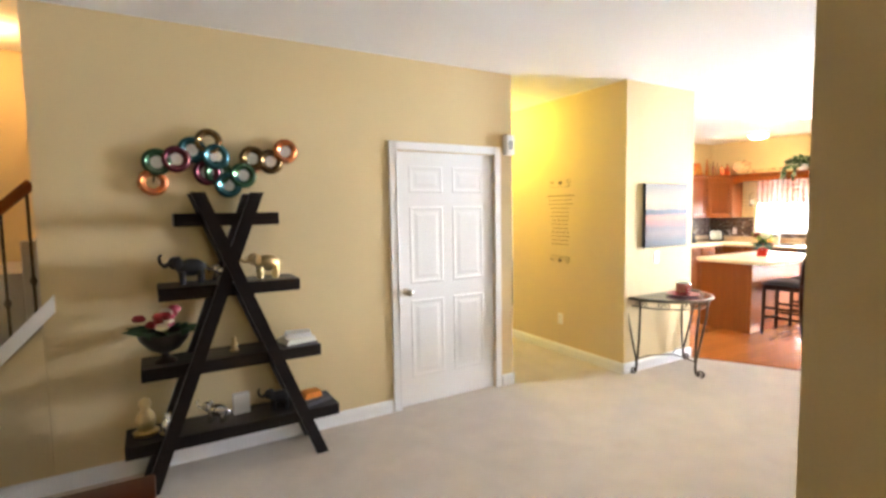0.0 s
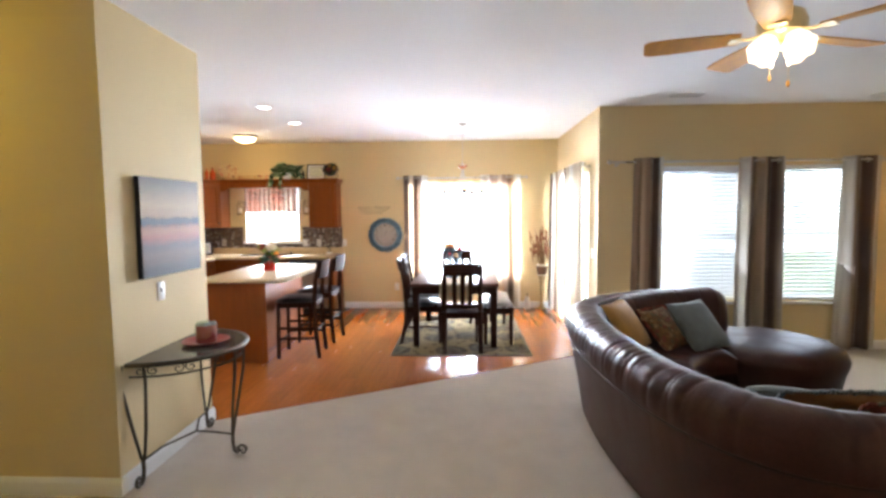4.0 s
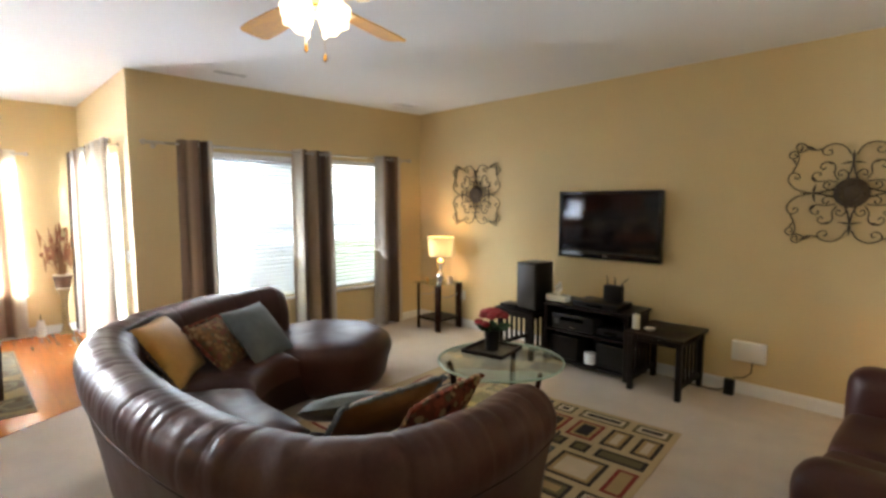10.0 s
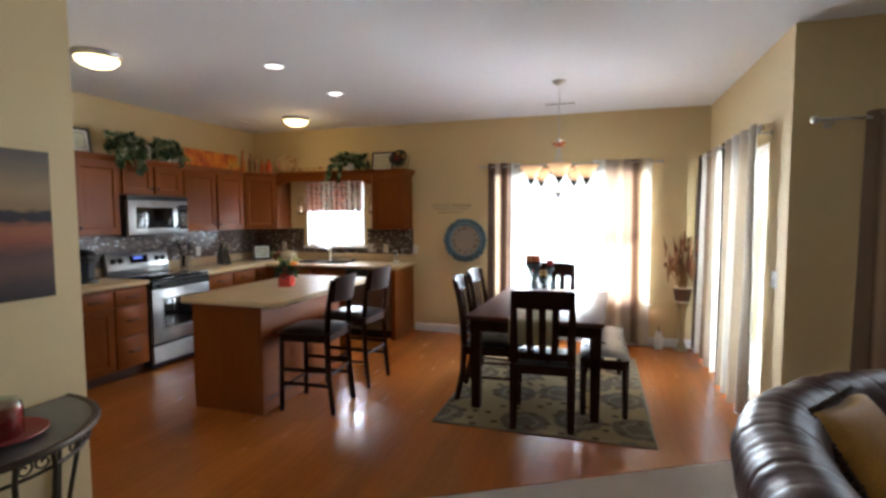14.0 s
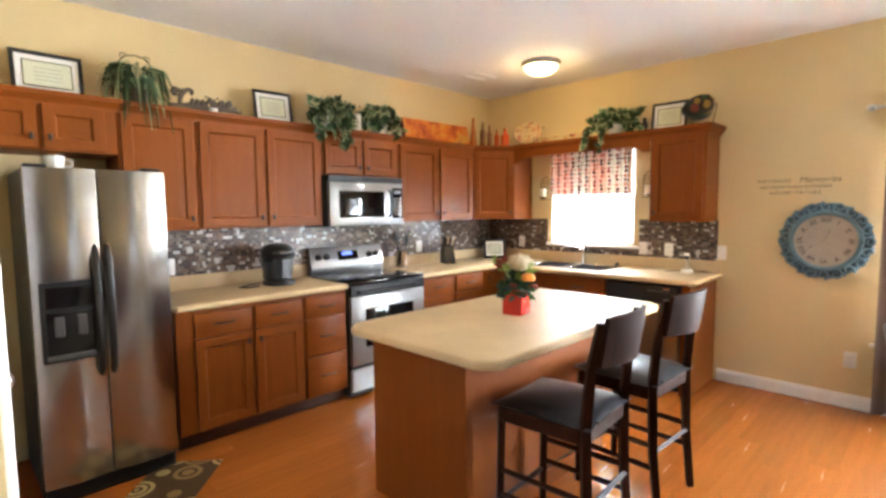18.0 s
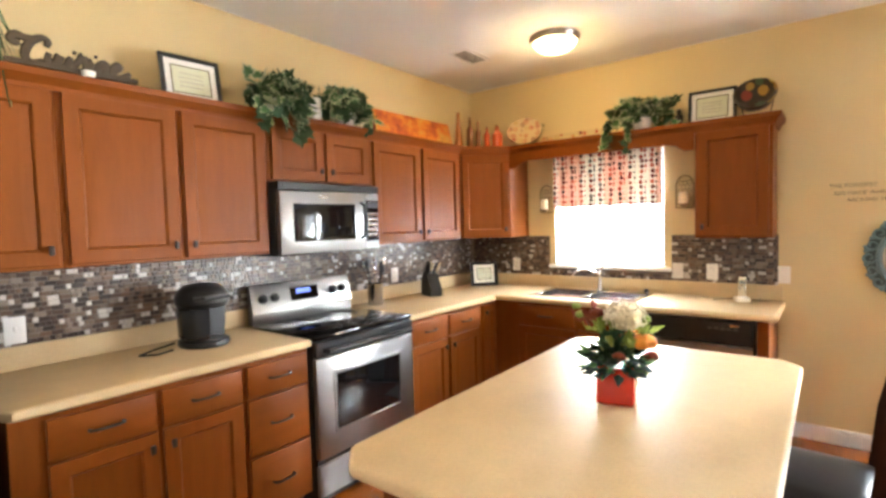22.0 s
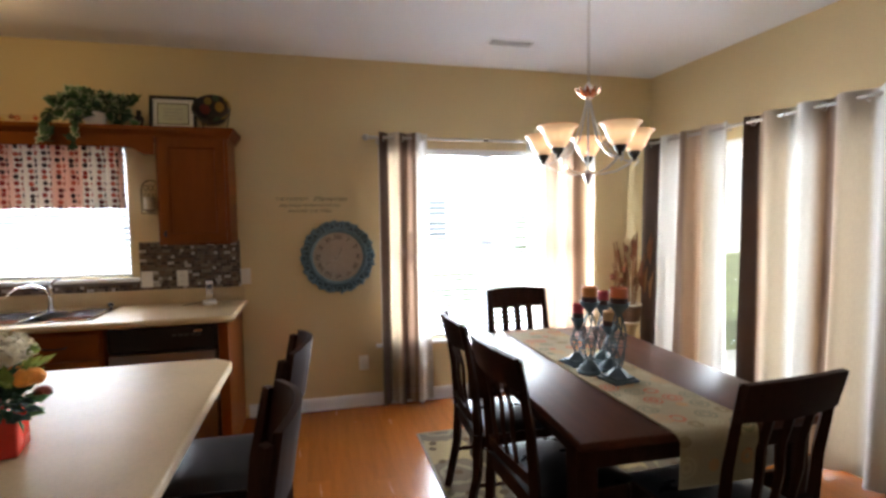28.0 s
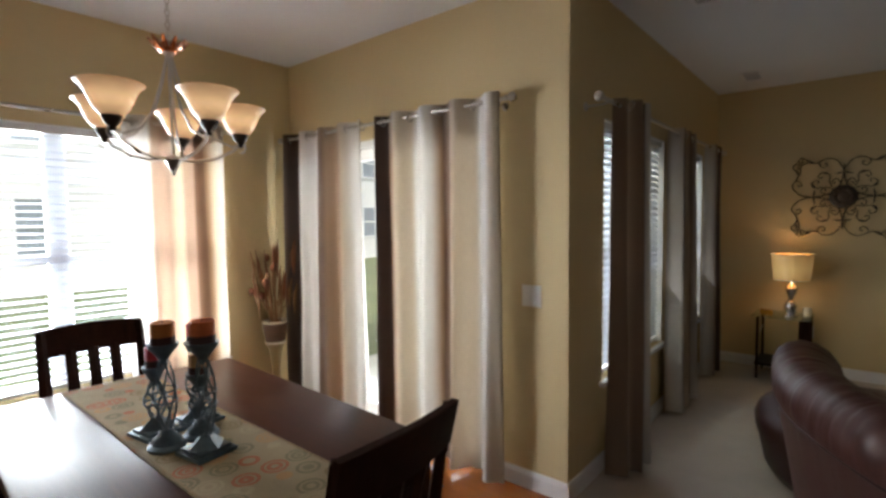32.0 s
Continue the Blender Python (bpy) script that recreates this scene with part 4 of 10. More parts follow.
# sink and tap
t = thing("sink", "double bowl stainless steel kitchen sink", "sink", (0, 0, 0.91))
bm = B()
for (x0, x1, y0, y1) in ((sx0 - 0.02, sx1 + 0.02, sy0 - 0.02, sy0 + 0.015), (sx0 - 0.02, sx1 + 0.02, sy1 - 0.015, sy1 + 0.02), (sx0 - 0.02, sx0 + 0.015, sy0 + 0.015, sy1 - 0.015), (sx1 - 0.035, sx1 + 0.02, sy0 + 0.015, sy1 - 0.015), (sx0 + 0.015, sx1 - 0.035, 4.395, 4.425)):
    box(bm, x0, y0, 0.0, x1, y1, 0.006, 0.002)
part("rim", bm, M_CHROME, t)
for y0, y1 in ((sy0 + 0.015, 4.395), (4.425, sy1 - 0.015)):
    bm = B()
    x0, x1 = sx0 + 0.015, sx1 - 0.035
    rings = []
    for i, z in ((0.0, 0.004), (0.004, -0.02), (0.012, -0.13), (0.035, -0.16)):
        rings.append([bm.verts.new(p) for p in ((x0 + i, y0 + i, z), (x1 - i, y0 + i, z), (x1 - i, y1 - i, z), (x0 + i, y1 - i, z))])
    for a, b in zip(rings, rings[1:]):
        for k in range(4):
            bm.faces.new((b[k], b[(k + 1) % 4], a[(k + 1) % 4], a[k]))
    bm.faces.new(rings[-1])
    part("bowl", bm, M_STEEL, t)
t = thing("faucet", "chrome arched kitchen faucet behind the sink", "faucet", (8.90, 4.41, 0.916))
bm = B()
lathe(bm, [(0.0, 0), (0.028, 0), (0.028, 0.012), (0.017, 0.03), (0.015, 0.12), (0.018, 0.15), (0.012, 0.17), (0.0, 0.172)], 16)
part("base", bm, M_CHROME, t)
bm = B()
tube(bm, [(0, 0, 0.10), (-0.02, 0.02, 0.145), (-0.06, 0.07, 0.175), (-0.11, 0.13, 0.17), (-0.14, 0.165, 0.145), (-0.145, 0.17, 0.125)], [0.012, 0.012, 0.011, 0.011, 0.011, 0.012], 10)
part("spout", bm, M_CHROME, t)
bm = B()
tube(bm, [(0, 0, 0.165), (0.0, -0.03, 0.20), (-0.01, -0.07, 0.215)], [0.009, 0.008, 0.006], 8)
part("lever", bm, M_CHROME, t)

# ---------------------------------------------------------------- island
t = thing("kitchen_island", "cherry kitchen island with a beige laminate top", "kitchen island", (0, 0, 0))
bm = B()
box(bm, 5.96, 3.33, 0.10, 7.18, 3.93, 0.872, 0.004)
part("body", bm, M_CAB, t)
bm = B()
box(bm, 5.945, 3.32, 0.0, 5.96, 3.945, 0.872, 0.003)
part("end_panel", bm, M_CAB, t)
bm = B()
box(bm, 7.18, 3.32, 0.0, 7.195, 3.945, 0.872, 0.003)
part("end_panel", bm, M_CAB, t)
bm = B()
box(bm, 5.94, 3.30, 0.0, 5.985, 3.345, 0.872, 0.004)
part("corner_post", bm, M_CAB, t)
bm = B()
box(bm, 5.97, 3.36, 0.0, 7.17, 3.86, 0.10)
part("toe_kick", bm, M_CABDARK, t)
bm = B()
box(bm, 5.99, 3.312, 0.0, 7.19, 3.3295, 0.09, 0.004)
part("base_moulding", bm, M_CAB, t)
for k in range(3):
    bm = B()
    panel_front(bm, -0.01 + 6.0 + k * 0.39, 0.12, 6.0 + k * 0.39 + 0.37, 0.85, 0.0)
    bm.transform(Matrix.Translation((13.17, 3.931, 0)) @ Matrix.Rotation(math.pi, 4, "Z"))
    part("door", bm, M_CAB, t, smooth=0)
bm = B()
poly = [(5.77, 3.115), (5.776, 3.098), (5.836, 3.038), (5.852, 3.033), (7.275, 3.033), (7.292, 3.038), (7.352, 3.098), (7.358, 3.115), (7.358, 3.87), (7.352, 3.887), (7.292, 3.947), (7.275, 3.952), (5.852, 3.952), (5.836, 3.947), (5.776, 3.887), (5.77, 3.87)]
counter_slab(bm, poly)
part("top", bm, M_COUNTER, t, "beige laminate island top")

# ---------------------------------------------------------------- refrigerator
t = thing("refrigerator", "stainless side-by-side refrigerator with black handles", "refrigerator", (4.70, NY - 0.03, 0))
fw, fd, fh = 0.605, 0.66, 1.69
bm = B()
box(bm, 0.0, -fd, 0.03, fw, 0, fh - 0.01, 0.006)
part("body", bm, M_DARKGREY, t, "dark grey textured cabinet")
split = 0.29
for x0, x1 in ((0.003, split - 0.003), (split + 0.003, fw - 0.003)):
    bm = B()
    slab(bm, lambda u, v: ((x0 + u * (x1 - x0), -fd - 0.035 - 0.012 * math.sin(math.pi * u), 0.10 + v * (fh - 0.11)), (0, -1, 0)), 10, 2, 0.05)
    o = part("door", bm, M_STEEL, t, "brushed stainless steel door", smooth=50)
    hx = x1 - 0.024 if x0 < 0.1 else x0 + 0.024
    bm = B()
    tube(bm, [(hx, -fd - 0.05, 0.63), (hx, -fd - 0.078, 0.67), (hx, -fd - 0.092, 0.85), (hx, -fd - 0.095, 1.0), (hx, -fd - 0.085, 1.22), (hx, -fd - 0.05, 1.30)], [0.014, 0.019, 0.018, 0.018, 0.019, 0.014], 10)
    part("handle", bm, M_BLACK, o, "long black handle")
# dispenser in the freezer door
bm = B()
box(bm, 0.028, -fd - 0.078, 0.73, 0.25, -fd - 0.06, 1.13, 0.01, 2)
o = part("dispenser", bm, M_BLACK, t, "black water and ice dispenser")
bm = B()
box(bm, 0.05, -fd - 0.083, 1.0, 0.235, -fd - 0.077, 1.105, 0.004)
part("control_panel", bm, M_GLOSSBLACK, o)
bm = B()
box(bm, 0.05, -fd - 0.0795, 0.77, 0.235, -fd - 0.0775, 0.98)
part("recess", bm, M_GLOSSBLACK, o)
bm = B()
box(bm, 0.045, -fd - 0.10, 0.745, 0.24, -fd - 0.076, 0.77, 0.006)
part("drip_tray", bm, M_DARKGREY, o)
for x in (0.10, 0.19):
    bm = B()
    box(bm, x - 0.02, -fd - 0.095, 0.86, x + 0.02, -fd - 0.078, 0.96, 0.006)
    part("paddle", bm, M_DARKGREY, o)
bm = B()
for k in range(9):
    box(bm, 0.02, -fd - 0.03 - 0.001 * k, 0.012 + 0.009 * k, fw - 0.02, -fd - 0.022, 0.017 + 0.009 * k)
box(bm, 0.01, -fd - 0.022, 0.0, fw - 0.01, -fd + 0.02, 0.095)
part("grille", bm, M_BLACK, t)
bm = B()
box(bm, fw - 0.09, -fd - 0.057, 1.55, fw - 0.06, -fd - 0.0565, 1.56)
part("badge", bm, M_CHROME, t)
for x in (0.01, fw - 0.10):
    bm = B()
    box(bm, x, -fd - 0.02, fh - 0.008, x + 0.09, -fd + 0.05, fh + 0.01, 0.004)
    part("hinge_cover", bm, M_BLACK, t)

# ---------------------------------------------------------------- range
t = thing("range", "stainless electric range with black glass cooktop", "stove", (6.562, NY - 0.01, 0))
rw, rd = 0.756, 0.62
bm = B()
box(bm, 0, -rd, 0.02, rw, -0.03, 0.895, 0.004)
part("body", bm, M_BLACK, t)
bm = B()
box(bm, -0.002, -rd - 0.03, 0.895, rw + 0.002, -0.09, 0.921, 0.008, 2)
o = part("cooktop", bm, M_GLOSSBLACK, t, "black glass cooktop")
for x, y, r in ((0.2, -0.22, 0.075), (0.56, -0.22, 0.095), (0.2, -0.48, 0.1), (0.56, -0.48, 0.075)):
    bm = B()
    lathe(bm, [(r - 0.003, 0.9212), (r - 0.003, 0.9217), (r, 0.9217), (r, 0.9212)], 28, (x, y, 0))
    part("burner_ring", bm, M_DARKGREY, o)
# sloping back guard
bm = B()
pts = [(-0.088, 0.915), (-0.035, 0.915), (-0.035, 1.145), (-0.055, 1.148), (-0.092, 0.985)]
vs = [[bm.verts.new((x, y, z)) for y, z in pts] for x in (0.0, rw)]
for i in range(5):
    bm.faces.new((vs[0][i], vs[0][(i + 1) % 5], vs[1][(i + 1) % 5], vs[1][i]))
bm.faces.new(vs[0][::-1])
bm.faces.new(vs[1])
bmesh.ops.recalc_face_normals(bm, faces=bm.faces)
bmesh.ops.bevel(bm, geom=bm.edges[:], offset=0.004, segments=2, affect="EDGES", profile=0.5)
guard = part("back_guard", bm, M_STEELH, t, "stainless control panel")


def on_guard(bm):
    bm.transform(Matrix.Translation((0, -0.0755, 1.065)) @ Matrix.Rotation(radians(-12.8), 4, "X"))
    return bm


bm = B()
box(bm, 0.27, -0.006, -0.035, 0.48, 0.0, 0.045, 0.004)
part("display", on_guard(bm), M_GLOSSBLACK, guard, "dark display")
bm = B()
box(bm, 0.31, -0.008, 0.005, 0.42, -0.005, 0.035)
part("digits", on_guard(bm), glow("blue_digits", (0.1, 0.18, 0.75), 0.25), guard)
for x in (0.075, 0.155, 0.60, 0.68):
    bm = B()
    cyl(bm, (x, 0, 0), (x, -0.012, 0), 0.028, n=20)
    cyl(bm, (x, -0.012, 0), (x, -0.03, 0), 0.02, 0.018, n=20)
    box(bm, x - 0.004, -0.036, -0.018, x + 0.004, -0.028, 0.018, 0.002)
    part("knob", on_guard(bm), M_BLACK, guard)
bm = B()
box(bm, 0.004, -rd - 0.035, 0.265, rw - 0.004, -rd - 0.001, 0.80, 0.008, 2)
o = part("oven_door", bm, M_STEELH, t, "stainless oven door")
bm = B()
box(bm, 0.13, -rd - 0.039, 0.40, rw - 0.13, -rd - 0.034, 0.70, 0.012, 3)
part("oven_window", bm, M_GLOSSBLACK, o, "dark glass window")
bm = B()
for b in ((0.115, 0.385, 0.132, 0.715), (rw - 0.132, 0.385, rw - 0.115, 0.715), (0.132, 0.385, rw - 0.132, 0.402), (0.132, 0.698, rw - 0.132, 0.715)):
    box(bm, b[0], -rd - 0.041, b[1], b[2], -rd - 0.034, b[3], 0.003)
part("window_frame", bm, M_STEELH, o)
bm = B()
box(bm, 0.004, -rd - 0.04, 0.805, rw - 0.004, -rd - 0.001, 0.89, 0.006)
part("vent_band", bm, M_BLACK, t)
bm = B()
tube(bm, [(0.06, -rd - 0.035, 0.838), (0.06, -rd - 0.075, 0.84), (rw - 0.06, -rd - 0.075, 0.84), (rw - 0.06, -rd - 0.035, 0.838)], 0.014, 10)
part("handle", bm, M_BLACK, o, "black door handle")
bm = B()
box(bm, 0.004, -rd - 0.028, 0.06, rw - 0.004, -rd - 0.001, 0.235, 0.006)
part("storage_drawer", bm, M_STEELH, t, "stainless storage drawer")
bm = B()
box(bm, 0.004, -rd - 0.018, 0.236, rw - 0.004, -rd - 0.001, 0.264)
part("drawer_grip", bm, M_BLACK, t)

# ---------------------------------------------------------------- microwave
t = thing("microwave", "stainless over-the-range microwave with dark window", "microwave", (6.562, NY - 0.01, 1.33))
bm = B()
box(bm, 0, -0.36, 0, rw, 0, 0.41, 0.004)
part("body", bm, M_BLACK, t)
bm = B()
box(bm, 0.004, -0.395, 0.006, rw - 0.135, -0.361, 0.36, 0.006, 2)
o = part("door", bm, M_STEELH, t, "stainless door")
bm = B()
box(bm, 0.09, -0.399, 0.075, rw - 0.215, -0.394, 0.29, 0.012, 3)
part("window", bm, M_GLOSSBLACK, o, "dark glass window")
bm = B()
hx = rw - 0.165
tube(bm, [(hx, -0.394, 0.08), (hx, -0.43, 0.095), (hx, -0.437, 0.19), (hx, -0.43, 0.285), (hx, -0.394, 0.30)], [0.010, 0.013, 0.013, 0.013, 0.010], 10)
part("handle", bm, M_BLACK, o)
bm = B()
box(bm, rw - 0.132, -0.393, 0.006, rw - 0.004, -0.361, 0.36, 0.006)
o = part("control_panel", bm, M_STEELH, t)
bm = B()
box(bm, rw - 0.122, -0.397, 0.06, rw - 0.014, -0.392, 0.32, 0.004)
part("keypad", bm, M_GLOSSBLACK, o, "black keypad")
bm = B()
box(bm, rw - 0.11, -0.3985, 0.27, rw - 0.026, -0.3965, 0.305)
part("display", bm, M_DARKGREY, o)
for i in range(3):
    for j in range(5):
        bm = B()
        box(bm, rw - 0.108 + i * 0.03, -0.399, 0.09 + j * 0.033, rw - 0.088 + i * 0.03, -0.3965, 0.108 + j * 0.033, 0.002)
        part("button", bm, M_SILVER, o)
bm = B()
box(bm, 0.0, -0.39, 0.363, rw, -0.36, 0.41, 0.004)
for k in range(20):
    box(bm, 0.03 + k * 0.035, -0.392, 0.372, 0.055 + k * 0.035, -0.389, 0.40)
part("vent_grille", bm, M_BLACK, t)
bm = B()
box(bm, 0.27, -0.3965, 0.325, 0.33, -0.3945, 0.337)
part("badge", bm, M_SILVER, t)


# ---------------------------------------------------------------- bar stools
def bar_stool(at, rz):
    t = thing("bar_stool", "espresso wooden bar stool with black padded seat", "bar stool", at, rz, "stools at the island")
    for x in (-0.19, 0.19):
        bm = B()
        tube(bm, [(x, 0.20, 0.0), (x * 0.98, 0.19, 0.60)], [0.019, 0.022], 4)
        part("leg", bm, M_ESPRESSO, t, smooth=0)
        bm = B()
        tube(bm, [(x, -0.235, 0.0), (x, -0.205, 0.3), (x, -0.195, 0.62), (x, -0.215, 0.85), (x, -0.25, 1.04)], [0.020, 0.023, 0.025, 0.022, 0.017], 4, flat=1.2)
        part("back_post", bm, M_ESPRESSO, t, smooth=0)
    for z, a, b in ((0.18, (-0.19, 0.20), (0.19, 0.20)), (0.30, (-0.19, -0.21), (0.19, -0.21)), (0.22, (-0.19, -0.21), (-0.19, 0.20)), (0.22, (0.19, -0.21), (0.19, 0.20)), (0.33, (-0.19, -0.21), (-0.19, 0.20)), (0.33, (0.19, -0.21), (0.19, 0.20))):
        bm = B()
        tube(bm, [(a[0], a[1], z), (b[0], b[1], z)], 0.014, 4)
        part("stretcher", bm, M_ESPRESSO, t, smooth=0)
    bm = B()
    for b in ((-0.20, 0.165, 0.20, 0.195), (-0.20, -0.205, 0.20, -0.175), (-0.205, -0.18, -0.175, 0.19), (0.175, -0.18, 0.205, 0.19)):
        box(bm, b[0], b[1], 0.555, b[2], b[3], 0.615, 0.004)
    part("seat_frame", bm, M_ESPRESSO, t)
    bm = B()
    cushion(bm, (0, 0.0, 0.628), 0.44, 0.45, 0.085, n=12)
    part("seat", bm, M_SEATBLACK, t, "black vinyl padded seat")
    bm = B()
    slab(bm, lambda u, v: ((-0.185 + 0.37 * u, -0.245 - 0.05 * math.sin(math.pi * u) - 0.03 * v, 0.87 + 0.19 * v + (0.012 * math.sin(math.pi * u) if v > 0.9 else 0)), (0, 1, 0.1)), 12, 4, 0.02)
    part("backrest", bm, M_ESPRESSO, t, "curved wooden backrest")
    return t


s1 = bar_stool((6.29, 3.05, 0), 4)
copy_thing(s1, pose(6.95, 3.03, 0, 0, 0, -3))


# ---------------------------------------------------------------- curtains
BR, DK, TN, WH, CR = (0.27, 0.192, 0.142), (0.10, 0.062, 0.048), (0.50, 0.38, 0.27), (0.86, 0.84, 0.80), (0.74, 0.665, 0.55)
PK = (0.52, 0.42, 0.345)
GY = (0.64, 0.60, 0.54)
M_STRIPE_A = ramp_mat("striped_curtain_cloth", ((0.0, DK), (0.07, DK), (0.09, TN), (0.17, TN), (0.20, CR), (0.29, CR), (0.31, WH), (0.50, WH), (0.54, TN), (0.56, BR), (0.61, BR), (0.64, TN), (0.72, CR), (0.80, CR), (0.83, WH), (0.92, WH), (0.95, CR), (1.0, CR)), transl=0.3)
M_STRIPE_B = ramp_mat("striped_curtain_cloth_light", ((0.0, BR), (0.05, DK), (0.14, DK), (0.17, WH), (0.40, WH), (0.44, BR), (0.53, BR), (0.56, TN), (0.73, TN), (0.78, CR), (0.84, WH), (1.0, WH)), transl=0.3)
M_STRIPE_C = ramp_mat("brown_striped_curtain_cloth", ((0.0, BR), (0.04, DK), (0.15, DK), (0.19, BR), (0.22, CR), (0.38, CR), (0.42, BR), (0.48, DK), (0.58, BR), (0.62, PK), (0.66, PK), (0.69, BR), (0.72, BR), (0.75, WH), (1.0, WH)), transl=0.42)
M_STRIPE_D = ramp_mat("dark_striped_curtain_cloth", ((0.0, BR), (0.16, BR), (0.30, TN), (0.42, BR), (0.66, BR), (0.70, DK), (0.84, DK), (0.87, GY), (1.0, GY)), transl=0.25)
M_STRIPE_G = ramp_mat("dark_centre_curtain_cloth", ((0.0, GY), (0.18, GY), (0.26, BR), (0.42, DK), (0.66, DK), (0.80, BR), (0.86, GY), (1.0, GY)), transl=0.28)
M_STRIPE_E = ramp_mat("beige_striped_curtain_cloth", ((0.0, WH), (0.20, WH), (0.24, PK), (0.42, PK), (0.46, CR), (0.50, CR), (0.54, PK), (0.66, PK), (0.69, BR), (0.76, BR), (0.79, TN), (0.84, CR), (1.0, WH)), transl=0.6)
M_STRIPE_F = ramp_mat("taupe_striped_curtain_cloth", ((0.0, TN), (0.08, GY), (0.16, GY), (0.20, BR), (0.34, DK), (0.42, TN), (0.54, TN), (0.60, DK), (0.84, DK), (0.90, BR), (1.0, GY)), transl=0.28)


def curtain(label, axis, a0, a1, plane, out, z0, z1, folds, material, seed, flare=0.0, depth=0.035, back=0.0):
    """A gathered cloth panel hung from a rod, between a0 and a1 along a wall."""
    rng = random.Random(seed)
    ph = [rng.uniform(0, 6.28) for _ in range(4)]
    amp = [rng.uniform(0.7, 1.2) for _ in range(4)]

    def fn(u, v):
        a = a0 + (a1 - a0) * u
        low = 1 - v
        mid = (a0 + a1) / 2
        a = mid + (a - mid) * (1 + flare * low) + 0.012 * low * math.sin(7 * u + ph[3])
        off = depth * (0.8 + 0.35 * low) * (math.sin(2 * math.pi * folds * u + ph[0] + 0.5 * low * math.sin(5 * u + ph[1])) * amp[0] + 0.3 * math.sin(2 * math.pi * folds * 2.3 * u + ph[2]) * low)
        off += 0.010 * noise.noise(Vector((u * folds * 2.2 + seed, v * 2.6 + 1.7 * u, 0.5))) + 0.006 * low * noise.noise(Vector((u * folds * 5.0, v * 5.0 + seed, 3.5)))
        off -= back * max(0.0, 1 - u / 0.28) ** 2
        z = z0 + (z1 - z0) * v
        p = (a, plane + out * off, z) if axis == "x" else (plane + out * off, a, z)
        return p, ((0, 1, 0) if axis == "x" else (1, 0, 0))

    t = thing("curtain", label, "curtain")
    bm = B()
    slab(bm, fn, int(folds * 22), 18, 0.004, uv=True)
    part("panel", bm, material, t, smooth=80)
    for k in range(int(folds) + 1):
        u = min(0.98, (k + 0.25) / folds)
        p, _ = fn(u, 0.985)
        bm = B()
        ring = [(0.0, 0.024 * math.cos(i * math.pi / 8), 0.024 * math.sin(i * math.pi / 8)) for i in range(16)]
        tube(bm, ring, 0.004, 6, True)
        bm.transform(Matrix.Translation((p[0], plane if axis == "x" else p[1], z1 - 0.045)) @ (Matrix.Identity(4) if axis == "x" else Matrix.Rotation(math.pi / 2, 4, "Z")))
        if axis == "y":
            bm.transform(Matrix.Translation((plane - p[0], 0, 0)))
        part("grommet", bm, M_NICKEL, t)
    return t


def rod(label, axis, a0, a1, plane, wall, z):
    t = thing("curtain_rod", label, "curtain rod")

    def P(a, across, zz):
        return (a, across, zz) if axis == "x" else (across, a, zz)

    bm = B()
    cyl(bm, P(a0, plane, z), P(a1, plane, z), 0.011, n=12)
    part("pole", bm, M_NICKEL, t)
    for a, s in ((a0, -1), (a1, 1)):
        bm = B()
        lathe(bm, [(0.0, 0), (0.014, 0.0), (0.014, 0.012), (0.008, 0.018), (0.02, 0.03), (0.026, 0.045), (0.02, 0.062), (0.006, 0.07), (0.0, 0.075)], 14)
        bm.transform(Matrix.Translation(P(a, plane, z)) @ Vector(P(s, 0, 0)).to_track_quat("Z", "Y").to_matrix().to_4x4())
        part("finial", bm, M_NICKEL, t)
    for a in (a0 + 0.06, a1 - 0.06):
        bm = B()
        d = 1 if wall > plane else -1
        tube(bm, [P(a, plane, z - 0.014), P(a, plane + d * 0.02, z - 0.02), P(a, wall - d * 0.001, z - 0.02)], 0.006, 8)
        c = P(a, wall - d * 0.004, z - 0.02)
        cyl(bm, P(a, wall - d * 0.008, z - 0.02), P(a, wall - d * 0.001, z - 0.02), 0.022, n=14)
        part("bracket", bm, M_NICKEL, t)
    return t


rod("satin nickel curtain rod over the dining window", "y", 0.26, 2.24, EX - 0.09, EX, 2.125)
curtain("striped brown and cream curtain beside the dining window", "y", 2.19, 1.80, EX - 0.09, -1, 0.03, 2.165, 2.6, M_STRIPE_C, 3, 0.06, 0.04)
curtain("light striped sheer curtain beside the dining window", "y", 0.95, 0.31, EX - 0.09, -1, 0.03, 2.165, 3.0, M_STRIPE_E, 5, 0.02)
rod("satin nickel curtain rod over the patio door", "x", 6.87, 8.93, SY + 0.10, SY, 2.125)
curtain("cream and brown striped curtain at the patio door", "x", 8.90, 7.99, SY + 0.10, 1, 0.035, 2.165, 4, M_STRIPE_B, 8, 0.03, 0.050)
curtain("wide cream and brown striped curtain at the patio door", "x", 7.86, 6.90, SY + 0.10, 1, 0.035, 2.165, 4, M_STRIPE_A, 11, 0.03, 0.050)
rod("satin nickel curtain rod over the living room windows", "y", -3.36, -0.42, LX - 0.12, LX, 2.10)
curtain("brown striped curtain beside the living room window", "y", -0.65, -0.93, LX - 0.165, -1, 0.03, 2.14, 2.2, M_STRIPE_D, 21, 0.12, 0.05, 0.11)
curtain("brown striped curtain between the living room windows", "y", -1.80, -2.24, LX - 0.11, -1, 0.03, 2.14, 2.6, M_STRIPE_F, 24, 0.06, 0.055, 0.03)
